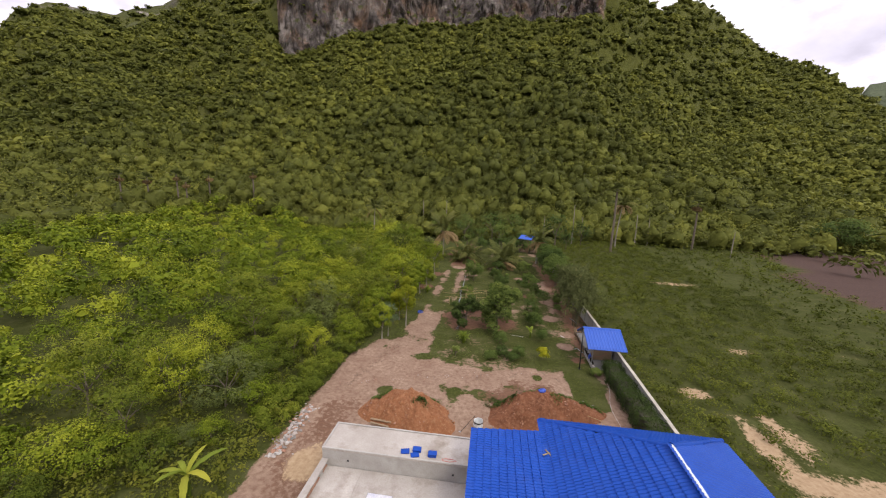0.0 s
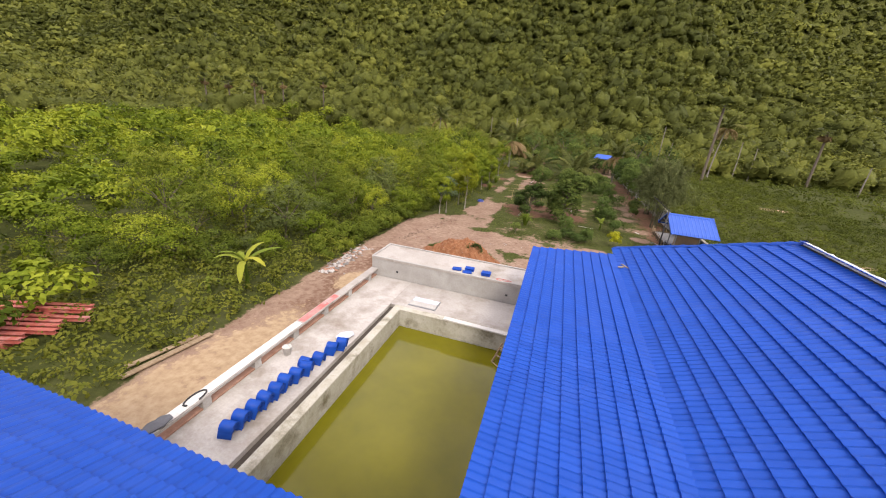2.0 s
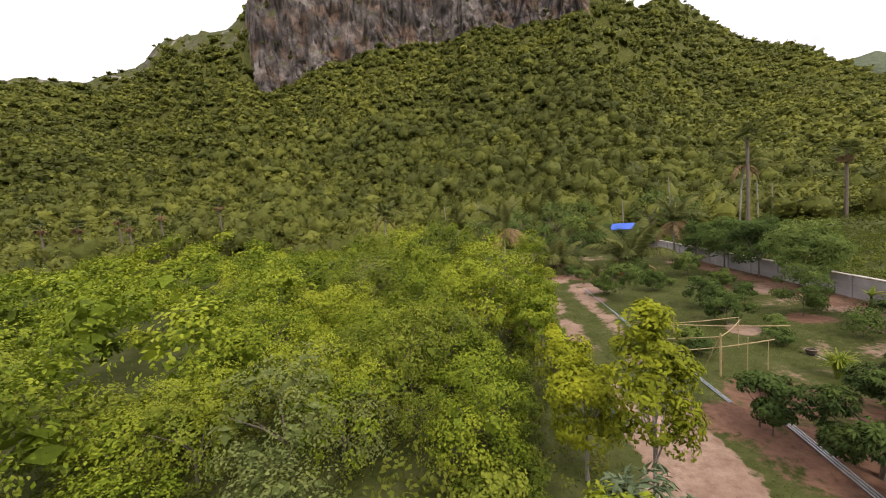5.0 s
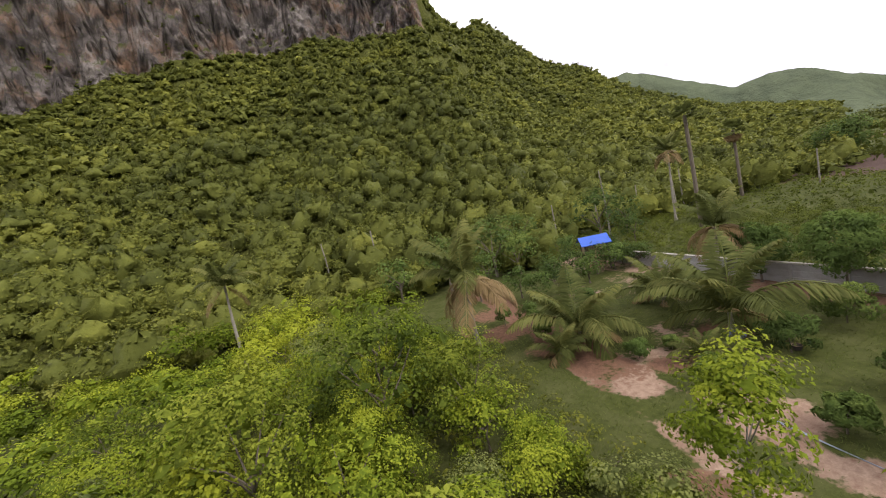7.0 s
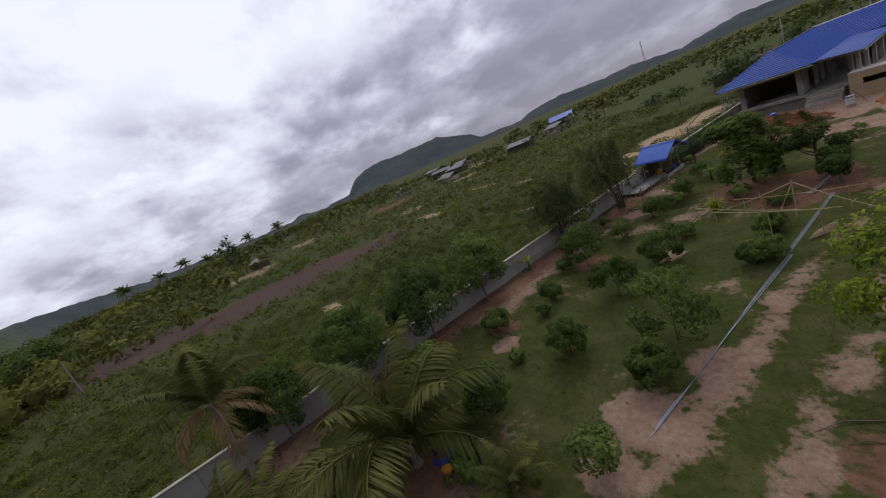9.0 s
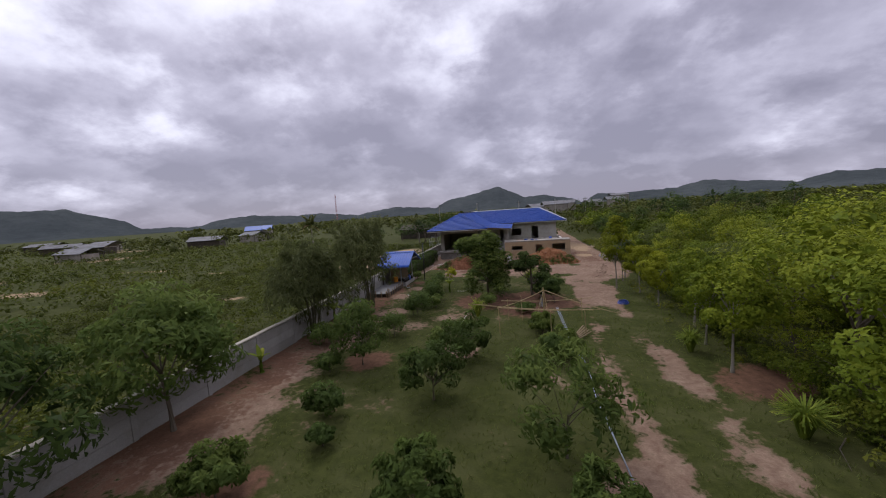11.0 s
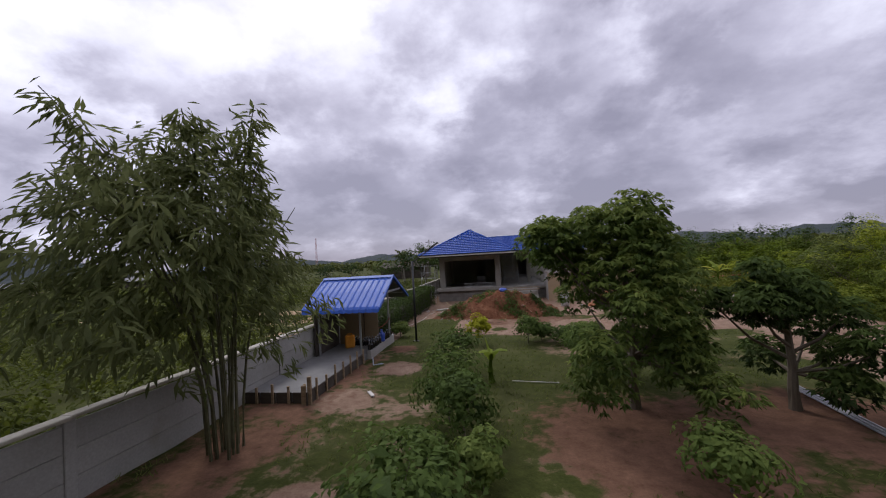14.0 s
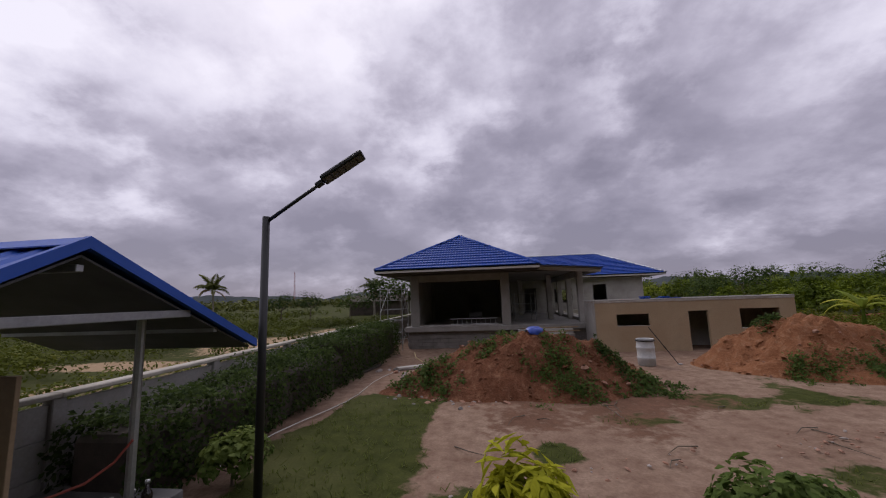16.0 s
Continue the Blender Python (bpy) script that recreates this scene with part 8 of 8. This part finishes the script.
def build_pipes():
    for k in range(3):
        pts = [(3.95 + 0.035 * k + 0.05 * math.sin(y * 0.5 + k) * (y < 44), y, 0.04) for y in np.linspace(46.2 - 0.3 * k, 34.0, 14)]
        solo("water_pipe", Shape().tube(pts, 0.014, 6), M_PIPE_BLUE, "long pale blue plastic pipe on the ground", "pipe", group="pipes along the track")
        pts = [(4.05 + 0.06 * k + 0.1 * (33.9 - y) * 0.1, y, 0.05) for y in np.linspace(33.8, 26.6, 8)]
        solo("water_pipe", Shape().tube(pts, 0.013, 6), M_PIPE_BLUE, "long pale blue plastic pipe on the ground", "pipe", group="pipes along the track")
    for k in range(3):
        pts = [(4.7 + 0.09 * k + 0.09 * (y - 22), y, 0.05) for y in np.linspace(21.5, 26.4, 6)]
        solo("steel_pipe", Shape().tube(pts, 0.022, 6), M_STEEL, "grey pipe lying beside the shade tree", "pipe", group="pipes by the shade tree")
    for x0, y0, x1, y1 in ((9.8, 26.9, 9.95, 30.5), (10.4, 21.2, 11.7, 21.0)):
        solo("conduit", Shape().tube([(x0, y0, 0.04), ((x0 + x1) / 2 + 0.06, (y0 + y1) / 2, 0.04), (x1, y1, 0.04)], 0.014, 6), M_WHITE, "thin white plastic conduit on the lawn", "pipe")
    solo("drain_pipe", Shape().tube([(16.95, 18.4, 0.08), (16.6, 19.3, 0.06), (16.3, 19.1, 0.05)], 0.02, 7), M_PIPE_BLUE, "pale plastic pipe beside the platform", "pipe")
    solo("garden_hose", Shape().tube([(17.6 - 0.1 * i + 0.15 * math.sin(i * 0.9), 13.8 - 0.75 * i, 0.03) for i in range(11)], 0.012, 6), M_WHITE, "thin hose snaking along the hedge foot", "hose")
    rope = [(15.8 - 0.28 * i + 0.16 * math.sin(i * 1.3), 6.6 + 0.42 * i * (1 if i < 7 else 0.6), 0.05 + (0.7 - 0.1 * i if i < 6 else 0)) for i in range(10)]
    solo("yellow_rope", Shape().tube(rope, 0.018, 6), M_BAMBOO_POLE, "pale rope trailing over the heap", "rope")
    for x, y, r0, label in ((-0.05, 25.7, 0.36, "coil of blue garden hose on the grass"), (9.5, 51.0, 0.42, "coil of blue garden hose on the grass")):
        pts = []
        for i in range(70):
            a = i * 0.52
            rr = r0 * (1 - 0.004 * i)
            pts.append((x + rr * math.cos(a), y + rr * math.sin(a), 0.03 + 0.0025 * i))
        solo("hose_coil", Shape().tube(pts, 0.016, 5), M_PVC_BLUE, label, "hose")
    for x, y in ((9.88, 30.5), (9.7, 48.3)):
        pot = thing("clay_pot", "dark glazed pot standing on the lawn", "pot", at(x, y))
        part("body", Shape().turned([(0.0, 0.0), (0.13, 0.0), (0.2, 0.16), (0.19, 0.24), (0.22, 0.27), (0.19, 0.27), (0.17, 0.2), (0.0, 0.18)], sides=18), M_WOOD_DARK, pot, smooth=True)
        part("rim", Shape().turned([(0.205, 0.26), (0.225, 0.275), (0.205, 0.29), (0.185, 0.275), (0.205, 0.26)], sides=18), M_WOOD, pot, smooth=True)
    solo("offcut", Shape().box(-0.05, 0.05, -0.22, 0.22, 0.0, 0.04, 0.008), M_WHITE, "pale wood offcut on the soil", "offcut", at(15.7, 22.0, 35))
    for i in range(5):
        plank(3.2 - 0.05 * i, 30.4 + 0.3 * i, 3.7, 31.6 + 0.25 * i, 0.03 + 0.02 * i, 0.06, 0.04, M_WOOD, "bamboo_offcut", "short orange bamboo piece beside the track", "bamboo offcuts")
    sack("yellow_sack", "yellow plastic sack beside the palm", 8.7, 51.2, 0.02, 0.5, 0.4, 0.25, M_ORANGE, 9, 15)
    r = random.Random(8)
    for i in range(10):
        x, y = -1.3 + r.uniform(-1.6, 1.2), 43 + r.uniform(-4, 4)
        a = r.uniform(0, 3.1)
        ln = r.uniform(0.6, 1.6)
        solo("fallen_branch", Shape().tube([(x, y, 0.04), (x + 0.5 * ln * math.cos(a), y + 0.5 * ln * math.sin(a), 0.09), (x + ln * math.cos(a + 0.2), y + ln * math.sin(a + 0.2), 0.04)], [0.02, 0.016, 0.006], 5), M_BARK, "dry fallen branch on red soil", "branch", group="fallen branches")


build_pipes()


def build_twigs():
    r = random.Random(77)
    for k in range(16):
        x, y, a, ln = r.uniform(6.5, 14.0), r.uniform(9.9, 13.8), r.uniform(0, 3.1), r.uniform(0.25, 0.8)
        z = float(ground_height(np.array([x]), np.array([y]))[0]) + 0.02
        solo("twig", Shape().tube([(x, y, z), (x + 0.5 * ln * math.cos(a), y + 0.5 * ln * math.sin(a), z + 0.03), (x + ln * math.cos(a + 0.25), y + ln * math.sin(a + 0.25), z)], [0.012, 0.009, 0.004], 5), M_BARK, "dry dark twig lying on bare earth", "twig", group="twigs in the yard")


build_twigs()


# ---------------------------------------------------------------- far buildings and poles
def hut(x, y, w, d, h, roof, turn, roof_mat, wall_mat, label, z=0.0):
    ob = thing("hut", label, "hut", at(x, y, turn, 1, z))
    for sx in (-1, 1):
        for sy in (-1, 1):
            part("post", Shape().box(sx * w / 2 - 0.08, sx * w / 2 + 0.08, sy * d / 2 - 0.08, sy * d / 2 + 0.08, 0, h), M_WOOD_DARK, ob)
    part("wall", Shape().box(-w / 2, w / 2, d / 2 - 0.1, d / 2, 0, h), wall_mat, ob)
    part("wall", Shape().box(-w / 2, -w / 2 + 0.1, -d / 2 * 0.6, d / 2 - 0.11, 0, h * 0.9), wall_mat, ob)
    part("roof", Shape().slab([(-w / 2 - 0.4, -d / 2 - 0.5, h), (w / 2 + 0.4, -d / 2 - 0.5, h), (w / 2 + 0.4, 0, h + roof), (-w / 2 - 0.4, 0, h + roof)], 0.06).slab([(-w / 2 - 0.4, 0, h + roof), (w / 2 + 0.4, 0, h + roof), (w / 2 + 0.4, d / 2 + 0.5, h), (-w / 2 - 0.4, d / 2 + 0.5, h)], 0.06), roof_mat, ob)
    return ob


hut(16.2, 71.2, 2.3, 2.4, 3.0, 0.75, -25, M_SHEET, M_WOOD, "small hut with a blue metal roof among trees")
hut(33.6, -50, 10, 7, 2.5, 1.2, 5, M_WOOD_DARK, M_WOOD_DARK, "dark open barn with a low sheet roof")
for i, (x, y, w, d, h, turn) in enumerate([(112, -57, 10, 6, 2.6, 20), (113, -81, 9, 6, 2.8, -15), (157, -54, 12, 6, 2.6, 10), (183, -33, 12, 7, 2.6, -20), (188, -64, 12, 6, 2.8, 35), (177, -72, 10, 7, 2.8, 5), (240, -90, 14, 8, 3.2, 15), (126, -28, 12, 5, 2.2, -8), (150, 48, 10, 5, 2.4, 12)]):
    hut(x, y, w, d, h, 1.3, turn, M_ROOF_FAR, M_WALL_FAR if i % 2 else M_WOOD_DARK, "distant low house with a grey sheet roof")
hut(128, -104, 11, 8, 4.2, 2.0, 30, M_SHEET, M_WALL_FAR, "distant house with a blue sheet roof")
for x, y, w, d, h, turn in ((-17, -203, 15, 10, 7.0, 8), (-30, -250, 14, 9, 7.5, -12), (-48, -240, 12, 9, 6.5, 22), (-70, -270, 14, 9, 8, 5), (-5, -215, 10, 8, 6.0, 30), (-110, -420, 20, 12, 13, 10)):
    hut(x, y, w, d, h, 2.2, turn, M_ROOF_FAR, M_WALL_FAR, "distant pale house in the scrub")
for i, (x, y, h) in enumerate([(28.9, 84.3, 10.5), (46, 88, 8.5), (50, 90, 7.5), (42, 92, 6.5), (33, 92, 7), (64, 78, 6.0), (22, 88, 7.0), (-6, 95, 7.5), (-14, 100, 6)]):
    zz = max(0.0, float(hill_at(np.array([x], float), np.array([y], float))[0][0]))
    solo("dead_trunk", Shape().tube([(0, 0, -0.5), (0.1, 0, h * 0.5), (0.05, 0.1, h)], [0.16, 0.12, 0.08], 7), M_BARK_PALE, "bare grey dead palm trunk", "dead tree", at(x, y, 50 * i, 1, zz), "dead trunks")
for i, (x, y, h) in enumerate([(30, -60, 9), (20, -75, 9), (6, -90, 9), (-8, -100, 9), (-20, -105, 9)]):
    pole = thing("utility_pole", "thin concrete utility pole on the plain", "utility pole", at(x, y), "utility poles")
    part("pole", Shape().tube([(0, 0, 0), (0, 0, h)], [0.16, 0.10], 8), M_CONCRETE, pole)
    part("crossarm", Shape().box(-0.9, 0.9, -0.05, 0.05, h - 0.7, h - 0.58), M_WOOD_DARK, pole)
mast = thing("radio_mast", "slim lattice radio mast on the far plain", "mast", at(205, -330))
for k in range(3):
    a = 2.094 * k
    part("leg", Shape().tube([(1.2 * math.cos(a), 1.2 * math.sin(a), 0), (0.4 * math.cos(a), 0.4 * math.sin(a), 34)], 0.12, 5), M_RED_STEEL, mast)
for k in range(11):
    rr = 1.2 - 0.8 * k / 11
    part("ring", Shape().tube([(rr * math.cos(2.094 * i), rr * math.sin(2.094 * i), 3.0 * k + 1) for i in range(4)], 0.08, 4), M_WHITE, mast)
for i, (x, y, h, w) in enumerate([(8, 81, 9, 8), (1, 79, 8, 7), (14, 85, 9, 8), (-5, 80, 7, 6.5), (14.5, 69.0, 3.4, 3.6), (18, 67, 2.8, 3), (16.4, 68.6, 3.0, 3.4), (12.8, 70.8, 3.4, 3.6), (18.2, 69.6, 3.0, 3.2), (15, 75, 4.5, 4.5), (24, -26, 7.5, 5.5), (27, -28.5, 6.5, 5), (22, -30, 6, 5), (-9.5, -22, 4.2, 4.5), (-13, -28, 5.2, 5), (36, -40, 5, 6), (41, -36, 4.5, 6), (47, -38, 4.5, 6), (33, -44, 5, 6), (-20, -38, 5.5, 5.5), (-25, -30, 5, 5), (-30, -44, 6.5, 6), (24, 80, 9.5, 8), (-16, -84, 8.5, 8), (-30, -92, 9.5, 9), (-38, -80, 8, 8), (-48, -96, 10, 9), (-56, -84, 9, 9), (-66, -92, 9.5, 9), (-24, -105, 9, 9), (-35.5, -58, 7.6, 7), (-49, -60, 7.6, 7), (-56, -62, 7.2, 6), (-62, -58, 9.2, 6.5), (4, -70, 6, 6), (26, -58, 7.5, 6), (28.5, -60, 6, 5), (31, 83, 7, 6), (10, 78, 6, 6), (5, 76, 5, 5), (14, 82, 6, 6), (26, 76, 4.5, 4.5), (20, 74, 3.5, 3.5), (12, 67, 3.2, 3.4), (8, 66, 3.4, 3.6), (5.5, 69, 3.6, 3.6), (10.5, 71, 3.6, 3.8), (2.2, 72, 3.6, 3.2)]):
    leafy("field_tree", "dark leafy tree at the edge of the land", "tree", h, w, M_LEAF_DARK if i % 3 else M_LEAF_BUSH, 300 + i, 26, 30, 0.30 if h > 5 else 0.2, 0.5, 0.12, 0.5 if y > 0 else 0.22, 0.1, 0.32, m=at(x, y, 40 * i), limbs=6, group="field trees")
for i, (x, y, h) in enumerate([(228, 28, 11), (236, 44, 12), (246, 60, 11), (238, 78, 13), (252, 92, 12), (262, 112, 13), (222, 66, 10), (232, 104, 12)]):
    coconut(x, y, h, 1.15, 60 + i, 0.2, 0.04, label="tall coconut palm in the far tree belt")
leafy("casuarina", "tall slim dark casuarina on the plain", "tree", 17, 6, M_LEAF_DARK, 400, 40, 26, 0.7, 0.3, 0.06, 0.3, 0.2, 0.2, m=at(153, 55), limbs=9, radius=0.2)
leafy("shade_tree", "large dark rounded tree at the edge of the field", "tree", 10.5, 13, M_LEAF_DARK, 401, 60, 40, 0.5, 0.6, 0.05, 0.35, 0.1, 0.26, m=at(99.6, 94.2), limbs=8, radius=0.3)
coconut(64, -44, 5.6, 0.85, 31, 0.3, 0.04, label="tall coconut palm on the plain")
coconut(29, -31, 4.2, 0.5, 32, 0.3, 0.03, label="coconut palm beside the barn")
